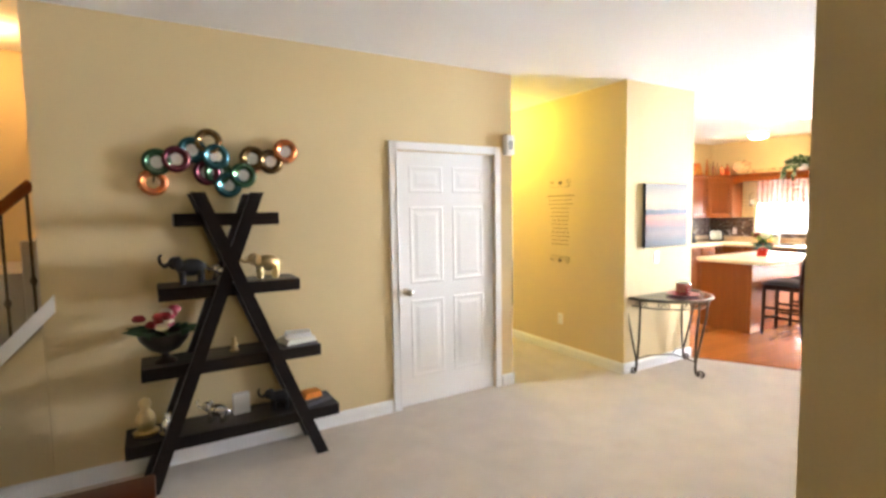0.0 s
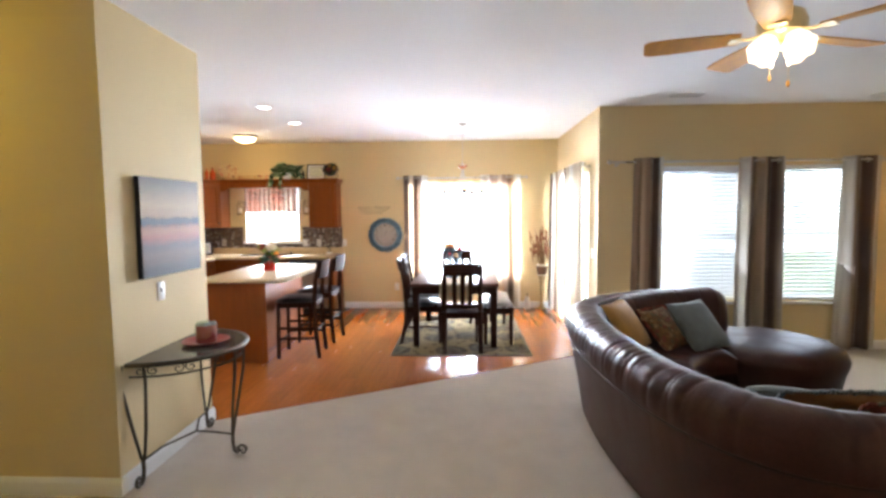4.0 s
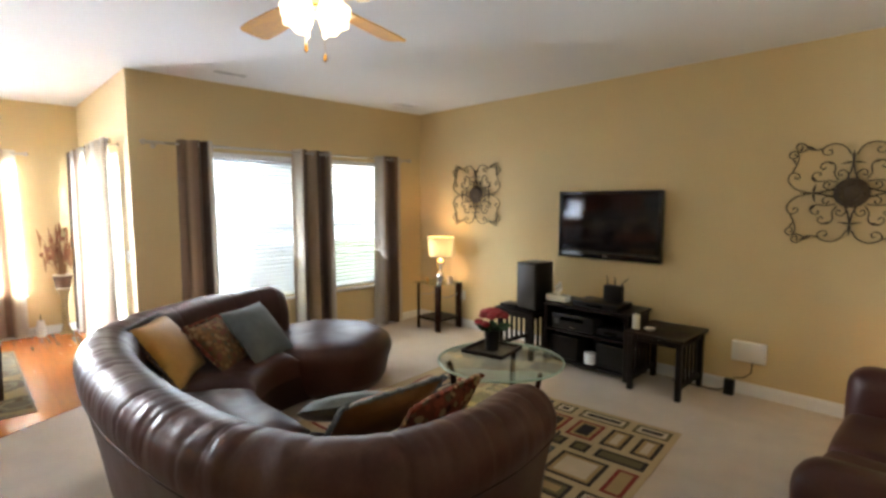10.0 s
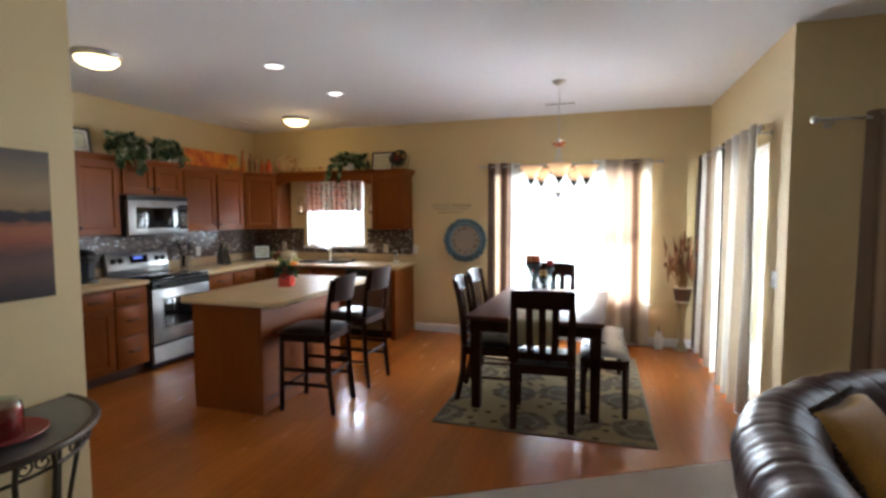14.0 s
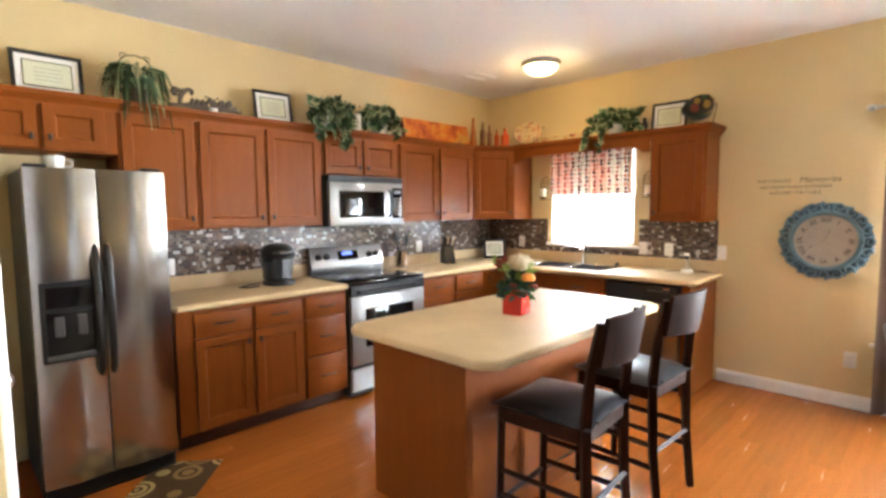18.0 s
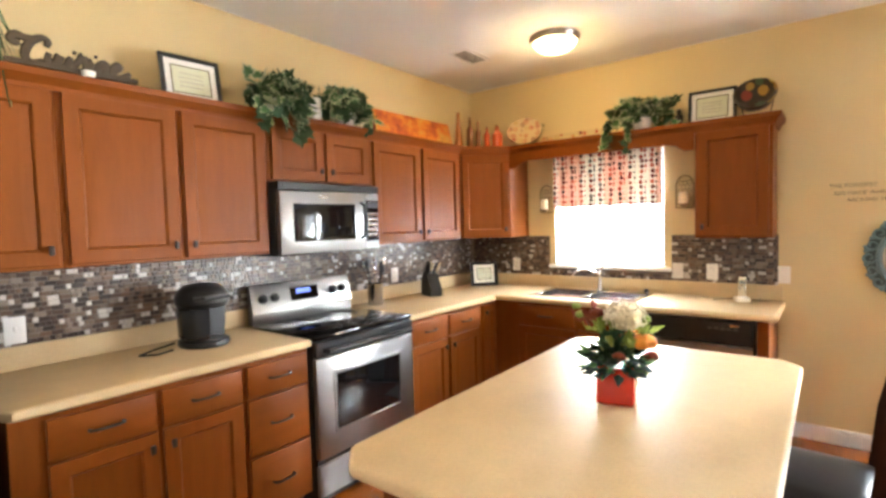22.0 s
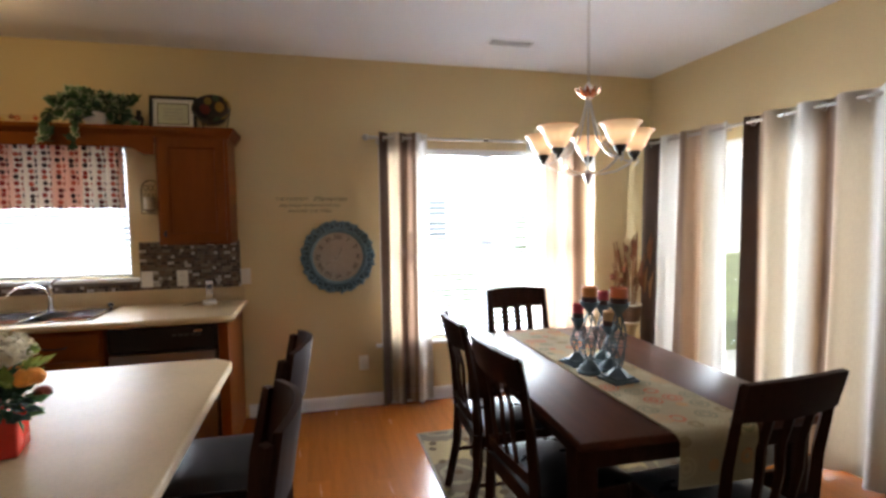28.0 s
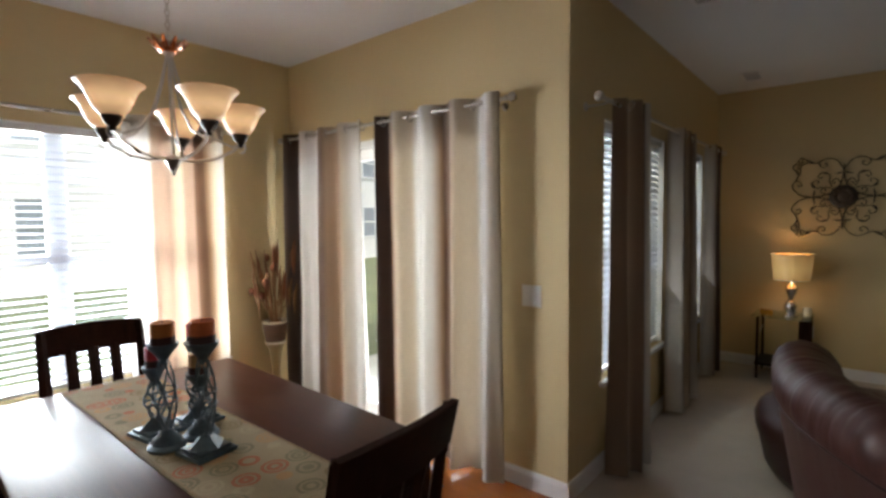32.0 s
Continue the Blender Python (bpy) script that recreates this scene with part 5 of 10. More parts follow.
curtain("dark striped curtain in the living room corner", "y", -2.90, -3.28, LX - 0.11, -1, 0.03, 2.14, 2.2, M_STRIPE_G, 27, 0.16, 0.05, 0.03)

# kitchen valance cloth
M_VALANCE = spot_mat("dotted_valance_cloth", (0.80, 0.74, 0.64), ((0.30, 0.035, 0.025), (0.05, 0.03, 0.035), (0.45, 0.10, 0.06), (0.14, 0.03, 0.03)), 25.0, size=0.40, transl=0.28, stripes=((0.74, 0.47, 0.36), 16.0), ringed=False, loose=0.3)
t = thing("window_valance", "dotted red and tan gathered valance on a rod", "valance curtain", (8.955, 4.39, 0), -90)
bm = B()
slab(bm, lambda u, v: ((-0.44 + 0.88 * u, 0.018 * math.sin(2 * math.pi * 11 * u) * (0.4 + 0.6 * (1 - v)) , 1.60 + 0.45 * v + 0.003 * math.sin(31 * u) * (1 - v)), (0, 1, 0)), 132, 6, 0.003)
part("cloth", bm, M_VALANCE, t, smooth=80)
bm = B()
cyl(bm, (-0.47, 0.0, 2.035), (0.47, 0.0, 2.035), 0.006, n=8)
part("rod", bm, M_NICKEL, t)


# ---------------------------------------------------------------- dining furniture
t = thing("dining_table", "dark cherry rectangular dining table", "dining table", (7.245, 1.31, 0), -2)
bm = B()
box(bm, -0.79, -0.51, 0.725, 0.79, 0.51, 0.76, 0.008, 2)
part("tabletop", bm, M_TABLETOP, t, "polished dark cherry top")
for b in ((-0.70, -0.45, 0.70, -0.425), (-0.70, 0.425, 0.70, 0.45), (-0.72, -0.42, -0.695, 0.42), (0.695, -0.42, 0.72, 0.42)):
    bm = B()
    box(bm, b[0], b[1], 0.63, b[2], b[3], 0.7245, 0.003)
    part("apron", bm, M_ESPRESSO, t)
for sx in (-1, 1):
    for sy in (-1, 1):
        bm = B()
        tube(bm, [(sx * 0.68, sy * 0.45, 0.0), (sx * 0.68, sy * 0.45, 0.724)], [0.045, 0.058], 4)
        bm.transform(Matrix.Translation((sx * 0.68, sy * 0.45, 0)) @ Matrix.Rotation(math.pi / 4, 4, "Z") @ Matrix.Translation((-sx * 0.68, -sy * 0.45, 0)))
        part("leg", bm, M_ESPRESSO, t, smooth=0)


def dining_chair(at, rz):
    """Faces local +y."""
    t = thing("dining_chair", "dark wooden slat-back dining chair with black seat", "chair", at, rz, "chairs round the dining table")
    for x in (-0.20, 0.20):
        bm = B()
        tube(bm, [(x * 0.98, 0.20, 0.0), (x, 0.20, 0.43)], [0.018, 0.024], 4)
        part("leg", bm, M_ESPRESSO, t, smooth=0)
        bm = B()
        tube(bm, [(x, -0.27, 0.0), (x, -0.215, 0.25), (x, -0.205, 0.46), (x, -0.225, 0.70), (x, -0.275, 0.985)], [0.020, 0.024, 0.026, 0.022, 0.016], 4, flat=1.2)
        part("back_post", bm, M_ESPRESSO, t, smooth=0)
    for b in ((-0.20, 0.18, 0.20, 0.205), (-0.20, -0.215, 0.20, -0.19), (-0.215, -0.2, -0.19, 0.2), (0.19, -0.2, 0.215, 0.2)):
        bm = B()
        box(bm, b[0], b[1], 0.385, b[2], b[3], 0.45, 0.003)
        part("seat_rail", bm, M_ESPRESSO, t)
    bm = B()
    cushion(bm, (0, 0.0, 0.462), 0.46, 0.46, 0.075, n=12)
    part("seat", bm, M_SEATBLACK, t, "black padded seat")
    bm = B()
    slab(bm, lambda u, v: ((-0.215 + 0.43 * u, -0.262 - 0.03 * math.sin(math.pi * u) - 0.03 * v, 0.87 + 0.125 * v + (0.01 * math.sin(math.pi * u) if v > 0.9 else 0)), (0, 1, 0.1)), 12, 4, 0.022)
    part("top_rail", bm, M_ESPRESSO, t, "curved wooden top rail")
    bm = B()
    slab(bm, lambda u, v: ((-0.19 + 0.38 * u, -0.215 - 0.012 * math.sin(math.pi * u), 0.50 + 0.045 * v), (0, 1, 0)), 6, 1, 0.02)
    part("lower_rail", bm, M_ESPRESSO, t)
    for k in range(3):
        x = -0.09 + 0.09 * k
        bm = B()
        tube(bm, [(x * 0.9, -0.222, 0.53), (x, -0.245, 0.66), (x, -0.25, 0.76), (x, -0.283, 0.89)], 0.009, 4, flat=2.7)
        part("slat", bm, M_ESPRESSO, t, smooth=0)
    for x in (-0.2, 0.2):
        bm = B()
        tube(bm, [(x, -0.22, 0.2), (x, 0.2, 0.2)], 0.011, 4)
        part("stretcher", bm, M_ESPRESSO, t, smooth=0)
    return t


c1 = dining_chair((6.53, 1.258, 0.008), -86)
copy_thing(c1, pose(7.97, 1.33, 0.008, 0, 0, 90))
copy_thing(c1, pose(6.90, 1.72, 0.008, 0, 0, 184))
copy_thing(c1, pose(7.45, 1.73, 0.008, 0, 0, 178))
t = thing("dining_bench", "dark wooden dining bench with black padded top", "bench", (7.20, 0.82, 0.008))
bm = B()
cushion(bm, (0, 0, 0.455), 1.16, 0.37, 0.08, n=14)
part("seat", bm, M_SEATBLACK, t, "black padded bench top")
bm = B()
for b in ((-0.56, -0.17, 0.56, -0.145), (-0.56, 0.145, 0.56, 0.17), (-0.57, -0.15, -0.545, 0.15), (0.545, -0.15, 0.57, 0.15)):
    box(bm, b[0], b[1], 0.37, b[2], b[3], 0.44, 0.003)
part("seat_frame", bm, M_ESPRESSO, t)
for x in (-0.54, 0.54):
    for y in (-0.15, 0.15):
        bm = B()
        tube(bm, [(x, y, 0.0), (x, y, 0.44)], [0.020, 0.026], 4)
        part("leg", bm, M_ESPRESSO, t, smooth=0)

m, nt, nodes, links, p = node_mat("patterned_dining_rug")
v = coords(nt)
ground = mixrgb(nt, noise_tex(nt, v, 90.0), (0.235, 0.175, 0.085), (0.31, 0.24, 0.125))
for scale, size, loose, inner, col in ((2.2, 0.40, 0.6, 0.36, (0.13, 0.105, 0.07)), (6.5, 0.17, 0.9, 0.0, (0.095, 0.064, 0.034))):
    vo = nt.nodes.new("ShaderNodeTexVoronoi")
    vo.voronoi_dimensions = "2D"
    vo.inputs["Scale"].default_value, vo.inputs["Randomness"].default_value = scale, loose
    links.new(v, vo.inputs["Vector"])
    wavy = mathn(nt, "MULTIPLY_ADD", noise_tex(nt, v, 14.0), 0.22, vo.outputs["Distance"])
    disc = mathn(nt, "LESS_THAN", wavy, size + 0.11)
    ground = mixrgb(nt, disc, ground, col)
    if inner:
        ring = mathn(nt, "MULTIPLY", mathn(nt, "LESS_THAN", wavy, inner), mathn(nt, "GREATER_THAN", wavy, inner - 0.06))
        ground = mixrgb(nt, ring, ground, (0.21, 0.18, 0.11))
links.new(ground, p.inputs["Base Color"])
p.inputs["Roughness"].default_value, p.inputs["Specular IOR Level"].default_value = 0.95, 0.06
b = nt.nodes.new("ShaderNodeBump")
b.inputs["Strength"].default_value, b.inputs["Distance"].default_value = 0.5, 0.002
links.new(noise_tex(nt, v, 170.0), b.inputs["Height"])
links.new(b.outputs[0], p.inputs["Normal"])
M_DRUG = m
t = thing("dining_rug", "olive and grey floral area rug under the table", "rug")
bm = B()
box(bm, 6.23, 0.50, 0.0005, 8.34, 2.02, 0.008, 0.003)
part("rug_field", bm, M_DRUG, t, smooth=0)
bm = B()
for b in ((6.215, 0.485, 8.355, 0.50), (6.215, 2.02, 8.355, 2.035), (6.215, 0.50, 6.23, 2.02), (8.34, 0.50, 8.355, 2.02)):
    box(bm, b[0], b[1], 0.0005, b[2], b[3], 0.009, 0.002)
part("binding", bm, mat("rug_binding", (0.20, 0.16, 0.10), 0.9, bump=0.4), t)

# table runner
M_RUNNER = spot_mat("floral_runner_cloth", (0.38, 0.31, 0.185), ((0.44, 0.17, 0.09), (0.24, 0.22, 0.13), (0.46, 0.28, 0.13), (0.27, 0.21, 0.11), (0.42, 0.35, 0.21)), 11.0, size=0.46)
t = thing("table_runner", "olive floral cloth runner over the table end", "table runner")
bm = B()


def runner_fn(u, v):
    s = u * 1.86
    y = 1.17 + 0.34 * v
    wob = 0.004 * math.sin(9 * u + 3 * v)
    if s < 1.58:
        return (8.03 - s, y + wob, 0.7635), (0, 0, 1)
    if s < 1.64:
        a = (s - 1.58) / 0.06 * math.pi / 2
        return (6.45 - 0.022 * math.sin(a), y + wob, 0.7635 - 0.022 * (1 - math.cos(a))), (-math.sin(a), 0, math.cos(a))
    return (6.428 - 0.004 * math.sin(3 * v), y + wob * 2, 0.7415 - (s - 1.64) * 0.75), (-1, 0, 0)


slab(bm, runner_fn, 60, 6, 0.003)
part("cloth", bm, M_RUNNER, t, smooth=60)
bm = B()
for y0 in (1.168, 1.502):
    box(bm, 6.47, y0, 0.7665, 8.03, y0 + 0.008, 0.768, 0.0006)
part("hem", bm, mat("tan_hem_cloth", (0.30, 0.22, 0.11), 0.85, var=0.15, s1=20), t, "tan stitched hem")

# pillar candles on iron holders
M_HOLDER = mat("weathered_blue_iron", (0.085, 0.13, 0.155), 0.42, metal=0.25, var=0.4, s1=14, bump=0.3, dirt=((0.16, 0.08, 0.04), 30, 0.5))
M_CANDLES = [mat("amber_wax", (0.52, 0.20, 0.05), 0.5, var=0.2, s1=8), mat("crimson_wax", (0.40, 0.03, 0.04), 0.5, var=0.2, s1=8), mat("orange_wax", (0.60, 0.15, 0.05), 0.5, var=0.2, s1=8), mat("tan_wax", (0.46, 0.28, 0.12), 0.5, var=0.2, s1=8)]
M_DARKWAX = mat("dark_brown_wax", (0.05, 0.02, 0.02), 0.5)


def candle_holder(x, y, h, r, wax, square):
    t = thing("candle_holder", "weathered blue iron candle holder with striped pillar candle", "candle holder", (x, y, 0.7665), 8 if square else 0, "candles on the dining table")
    bm = B()
    if square:
        for a, b, c in ((0.066, 0.0, 0.014), (0.054, 0.014, 0.024)):
            box(bm, -a, -a, b, a, a, c, 0.004, 2)
        tube(bm, [(0, 0, 0.024), (0, 0, 0.040), (0, 0, 0.060)], [0.062, 0.040, 0.016], 4)
    else:
        lathe(bm, [(0, 0), (0.056, 0), (0.058, 0.008), (0.050, 0.016), (0.046, 0.018), (0.044, 0.028), (0.026, 0.044), (0.016, 0.060), (0, 0.060)], 22)
    part("base", bm, M_HOLDER, t)
    for k in range(5):
        a0 = k * math.pi / 2.5
        bm = B()
        pts = []
        for i in range(13):
            f = i / 12
            rr = 0.012 + 0.022 * math.sin(math.pi * f)
            pts.append((rr * math.cos(a0 + 2.2 * f), rr * math.sin(a0 + 2.2 * f), 0.055 + (h - 0.10) * f))
        tube(bm, pts, 0.0036, 6)
        part("stem", bm, M_HOLDER, t)
    for f in (0.42, 0.58):
        bm = B()
        z = 0.055 + (h - 0.10) * f
        tube(bm, [(0.036 * math.cos(i * math.pi / 8), 0.036 * math.sin(i * math.pi / 8), z) for i in range(16)], 0.003, 5, True)
        part("band", bm, M_HOLDER, t)
    bm = B()
    lathe(bm, [(0, h - 0.060), (0.012, h - 0.058), (0.014, h - 0.045), (0.022, h - 0.032), (r + 0.002, h - 0.012), (r + 0.010, h + 0.002), (r + 0.011, h + 0.008), (r + 0.007, h + 0.008), (r, h), (0, h)], 22)
    part("cup", bm, M_HOLDER, t)
    bm = B()
    lathe(bm, [(0, h + 0.001), (r, h + 0.001), (r, h + 0.030), (0, h + 0.030)], 20)
    o = part("candle", bm, M_DARKWAX, t, "dark lower band of the candle")
    bm = B()
    lathe(bm, [(r, h + 0.0305), (r, h + 0.073), (r - 0.004, h + 0.076), (r * 0.6, h + 0.070), (0, h + 0.069)], 20)
    part("upper_band", bm, M_CANDLES[wax], o)
    bm = B()
    cyl(bm, (0, 0, h + 0.069), (0, 0, h + 0.080), 0.0012, n=5)
    part("wick", bm, M_BLACK, o)


candle_holder(7.26, 1.415, 0.228, 0.027, 1, True)
candle_holder(7.12, 1.435, 0.333, 0.036, 0, False)
candle_holder(7.25, 1.28, 0.288, 0.028, 1, True)
candle_holder(6.982, 1.372, 0.346, 0.038, 2, True)
candle_holder(7.12, 1.325, 0.212, 0.033, 3, False)

# chandelier
TOPC = CZ + 0.025
t = thing("chandelier", "brushed nickel five-arm chandelier with frosted glass shades", "chandelier", (7.48, 1.235, -0.025))
bm = B()
lathe(bm, [(0.0, TOPC - 0.045), (0.02, TOPC - 0.044), (0.05, TOPC - 0.025), (0.062, TOPC - 0.006), (0.062, TOPC), (0, TOPC)], 20)
part("canopy", bm, M_NICKEL, t)
bm = B()
for k in range(21):
    z = 2.25 + k * 0.0225
    ring = [(0.008 * math.cos(i * math.pi / 5), 0.0, 0.014 * math.sin(i * math.pi / 5)) for i in range(10)]
    if k % 2:
        ring = [(0.0, x, zz) for x, _, zz in ring]
    tube(bm, [(x, y, z + zz) for x, y, zz in ring], 0.0022, 5, True)
part("chain", bm, M_NICKEL, t)
bm = B()
lathe(bm, [(0, 2.145), (0.012, 2.15), (0.02, 2.17), (0.012, 2.182), (0.03, 2.192), (0.036, 2.205), (0.02, 2.22), (0.012, 2.24), (0, 2.25)], 18)
hub = part("top_hub", bm, M_NICKEL, t)
M_CRYSTAL = mat("copper_crystal", (0.75, 0.42, 0.30), 0.12, metal=0.8, var=0.2, bump=0.0)
for k in range(10):
    a = k * math.pi / 5
    bm = B()
    tube(bm, [(0.02 * math.cos(a), 0.02 * math.sin(a), 2.17), (0.045 * math.cos(a), 0.045 * math.sin(a), 2.19), (0.07 * math.cos(a), 0.07 * math.sin(a), 2.215)], [0.008, 0.012, 0.004], 6)
    part("crystal_petal", bm, M_CRYSTAL, hub)
bm = B()
cyl(bm, (0, 0, 1.76), (0, 0, 2.16), 0.006, n=10)
part("centre_rod", bm, M_NICKEL, t)
bm = B()
lathe(bm, [(0, 1.70), (0.006, 1.705), (0.012, 1.72), (0.026, 1.745), (0.03, 1.76), (0.014, 1.775), (0, 1.78)], 16)
part("finial", bm, M_NICKEL, t)
for k in range(5):
    a = radians(72 * k + 42)
    ca_, sa_ = math.cos(a), math.sin(a)
    bm = B()
    tube(bm, [(r * ca_, r * sa_, z) for r, z in ((0.012, 1.765), (0.08, 1.758), (0.16, 1.775), (0.225, 1.81), (0.255, 1.85))], 0.006, 8)
    tube(bm, [(r * ca_, r * sa_, z) for r, z in ((0.01, 2.15), (0.035, 2.05), (0.075, 1.94), (0.14, 1.86), (0.22, 1.825), (0.258, 1.845))], 0.0045, 8)
    tube(bm, [((0.255 + 0.022 * math.cos(q)) * ca_, (0.255 + 0.022 * math.cos(q)) * sa_, 1.825 + 0.022 * math.sin(q)) for q in [i * 0.5 - 1.5 for i in range(8)]], 0.0035, 6)
    arm = part("arm", bm, M_NICKEL, t)
    bm = B()
    lathe(bm, [(0, 1.825), (0.010, 1.828), (0.014, 1.845), (0.024, 1.855), (0.032, 1.872), (0.030, 1.888), (0, 1.888)], 16, (0.255 * ca_, 0.255 * sa_, 0))
    part("socket_cup", bm, M_BRONZE, arm)
    bm = B()
    lathe(bm, [(0.022, 1.878), (0.038, 1.884), (0.054, 1.902), (0.066, 1.928), (0.077, 1.955), (0.090, 1.974), (0.104, 1.986), (0.102, 1.989), (0.087, 1.978), (0.073, 1.958), (0.062, 1.930), (0.051, 1.906), (0.036, 1.889), (0.019, 1.882)], 26, (0.255 * ca_, 0.255 * sa_, 0))
    part("shade", bm, M_FROST, arm, "lit frosted bell glass shade")

# tall vase with dried stems
t = thing("floor_vase", "woven brown basket vase of dried stems on a tan stand", "vase", (8.89, -0.035, 0))
bm = B()
lathe(bm, [(0, 0), (0.072, 0), (0.074, 0.012), (0.050, 0.035), (0.030, 0.10), (0.030, 0.36), (0.044, 0.48), (0.070, 0.545), (0, 0.545)], 20)
part("stand", bm, mat("tan_glazed_stand", (0.36, 0.26, 0.12), 0.45, var=0.2, s1=8, s2=60, bump=0.1), t)
bm = B()
lathe(bm, [(0, 0.546), (0.076, 0.546), (0.080, 0.553), (0.076, 0.560), (0, 0.560)], 20)
part("collar", bm, M_CREAM, t, "cream collar below the basket")
bm = B()
for k in range(9):
    z, rr = 0.568 + 0.0155 * k, 0.066 + 0.0026 * k
    tube(bm, [((rr + 0.003 * (i % 2)) * math.cos(i * math.pi / 14), (rr + 0.003 * (i % 2)) * math.sin(i * math.pi / 14), z) for i in range(28)], 0.0085, 5, True)
lathe(bm, [(0, 0.561), (0.062, 0.561), (0.082, 0.70), (0.074, 0.70), (0, 0.64)], 20)
part("basket", bm, mat("woven_brown_basket", (0.13, 0.065, 0.032), 0.7, var=0.4, s1=18, s2=80, bump=0.4), t)
bm = B()
lathe(bm, [(0.078, 0.704), (0.092, 0.706), (0.094, 0.716), (0.088, 0.722), (0.078, 0.716)], 22)
part("rim", bm, M_CREAM, t, "cream basket rim")
M_REDTWIG = mat("russet_dried_flower", (0.24, 0.085, 0.035), 0.8, var=0.35, s1=12)
rng = random.Random(4)
for k in range(46):
    a, sp, h = rng.uniform(0, 6.28), rng.uniform(0.03, 0.20), rng.uniform(0.22, 0.60)
    top = Vector((min(sp * math.cos(a), 0.075), max(-0.13, sp * math.sin(a)), 0.69 + h))
    bm = B()
    tube(bm, [(0.02 * math.cos(a), 0.02 * math.sin(a), 0.645), (top.x * 0.45, top.y * 0.45, 0.67 + h * 0.55), top], 0.0026, 5)
    o = part("stem", bm, M_TWIG, t)
    bm = B()
    if k % 4 == 0:
        ball(bm, top, (0.022, 0.022, 0.032), 8, 6)
    else:
        tube(bm, [top - Vector((0, 0, 0.16)), top - Vector((0, 0, 0.05)), top + Vector((top.x * 0.15, top.y * 0.15, 0.07))], [0.004, 0.014 if k % 2 else 0.009, 0.003], 6)
    part("seed_head", bm, M_REDTWIG if k % 3 else M_TWIG, o)
t = thing("glass_lantern", "small glass jar lantern on the floor by the curtain", "lantern", (8.90, 0.20, 0))
bm = B()
lathe(bm, [(0, 0), (0.045, 0), (0.05, 0.03), (0.05, 0.13), (0.035, 0.16), (0.036, 0.19), (0.03, 0.19), (0.03, 0.17), (0, 0.168)], 16)
part("jar", bm, M_PORCELAIN, t)
bm = B()
tube(bm, [(-0.036, 0, 0.185), (-0.03, 0, 0.24), (0, 0, 0.265), (0.03, 0, 0.24), (0.036, 0, 0.185)], 0.003, 6)
part("handle", bm, M_BRONZE, t)


# ---------------------------------------------------------------- plates on the walls
def wall_plate(label, at, rz, kind, w=0.075):
    """A switch or socket plate; its back on the wall, facing local -y."""
    t = thing("wall_plate", label, "switch" if kind == "switch" else "outlet", at, rz, "wall plates")
    bm = B()
    box(bm, -w / 2, -0.006, -0.058, w / 2, -0.0005, 0.058, 0.003, 2)
    part("plate", bm, M_PLATE, t)
    n = max(1, round(w / 0.06)) if kind == "switch" else 1
    for k in range(n):
        x = (k - (n - 1) / 2) * 0.046
        if kind == "switch":
            bm = B()
            box(bm, x - 0.005, -0.014, -0.004, x + 0.005, -0.005, 0.016, 0.002)
            part("toggle", bm, M_PLATE, t)
        else:
            for z in (-0.02, 0.02):
                bm = B()
                box(bm, x - 0.016, -0.008, z - 0.014, x + 0.016, -0.005, z + 0.014, 0.004, 2)
                o = part("socket", bm, M_PLATE, t)
                bm = B()
                box(bm, x - 0.008, -0.0085, z - 0.005, x - 0.006, -0.0078, z + 0.006)
                box(bm, x + 0.006, -0.0085, z - 0.005, x + 0.008, -0.0078, z + 0.006)
                part("slot", bm, M_BLACK, o)
    return t


wall_plate("white double switch plate beside the patio door", (6.767, SY, 1.074), 180, "switch", 0.115)
wall_plate("white outlet low on the dining wall", (EX, 2.33, 0.353), -90, "outlet")
wall_plate("white switch plate beside the kitchen counter", (EX, 3.195, 1.085), -90, "switch")
wall_plate("white switch plate under the landscape picture", (3.92, PY, 1.085), 0, "switch")
wall_plate("white outlet on the hall wall", (3.475, 3.99, 0.38), -90, "outlet")
wall_plate("white outlet behind the end table", (5.746, TY, 0.40), 180, "outlet")

# clock
M_CLOCKINK = mat("black_clock_paint", (0.03, 0.02, 0.017), 0.6)
t = thing("wall_clock", "large round clock with ornate blue carved rim", "clock", (EX, 2.51, 1.21), -90)
bm = B()
lathe(bm, [(0, 0.0), (0.20, 0.0), (0.20, 0.012), (0, 0.012)], 40)
bm.transform(Matrix.Rotation(math.pi / 2, 4, "X"))
part("face", bm, M_CLOCKFACE, t, "aged cream clock face")
bm = B()
lathe(bm, [(0.19, 0.0), (0.225, 0.0), (0.225, 0.034), (0.219, 0.044), (0.206, 0.046), (0.197, 0.038), (0.19, 0.015)], 48)
bm.transform(Matrix.Rotation(math.pi / 2, 4, "X"))
rim = part("rim", bm, M_BLUEGREEN, t, "weathered blue carved rim")
bm = B()
lathe(bm, [(0.2255, 0.0), (0.275, 0.0), (0.275, 0.014), (0.2255, 0.018)], 48)
bm.transform(Matrix.Rotation(math.pi / 2, 4, "X"))
part("rim_ground", bm, M_BLUESHADOW, rim, "rim ground coloured darker as shade behind the scrolls")
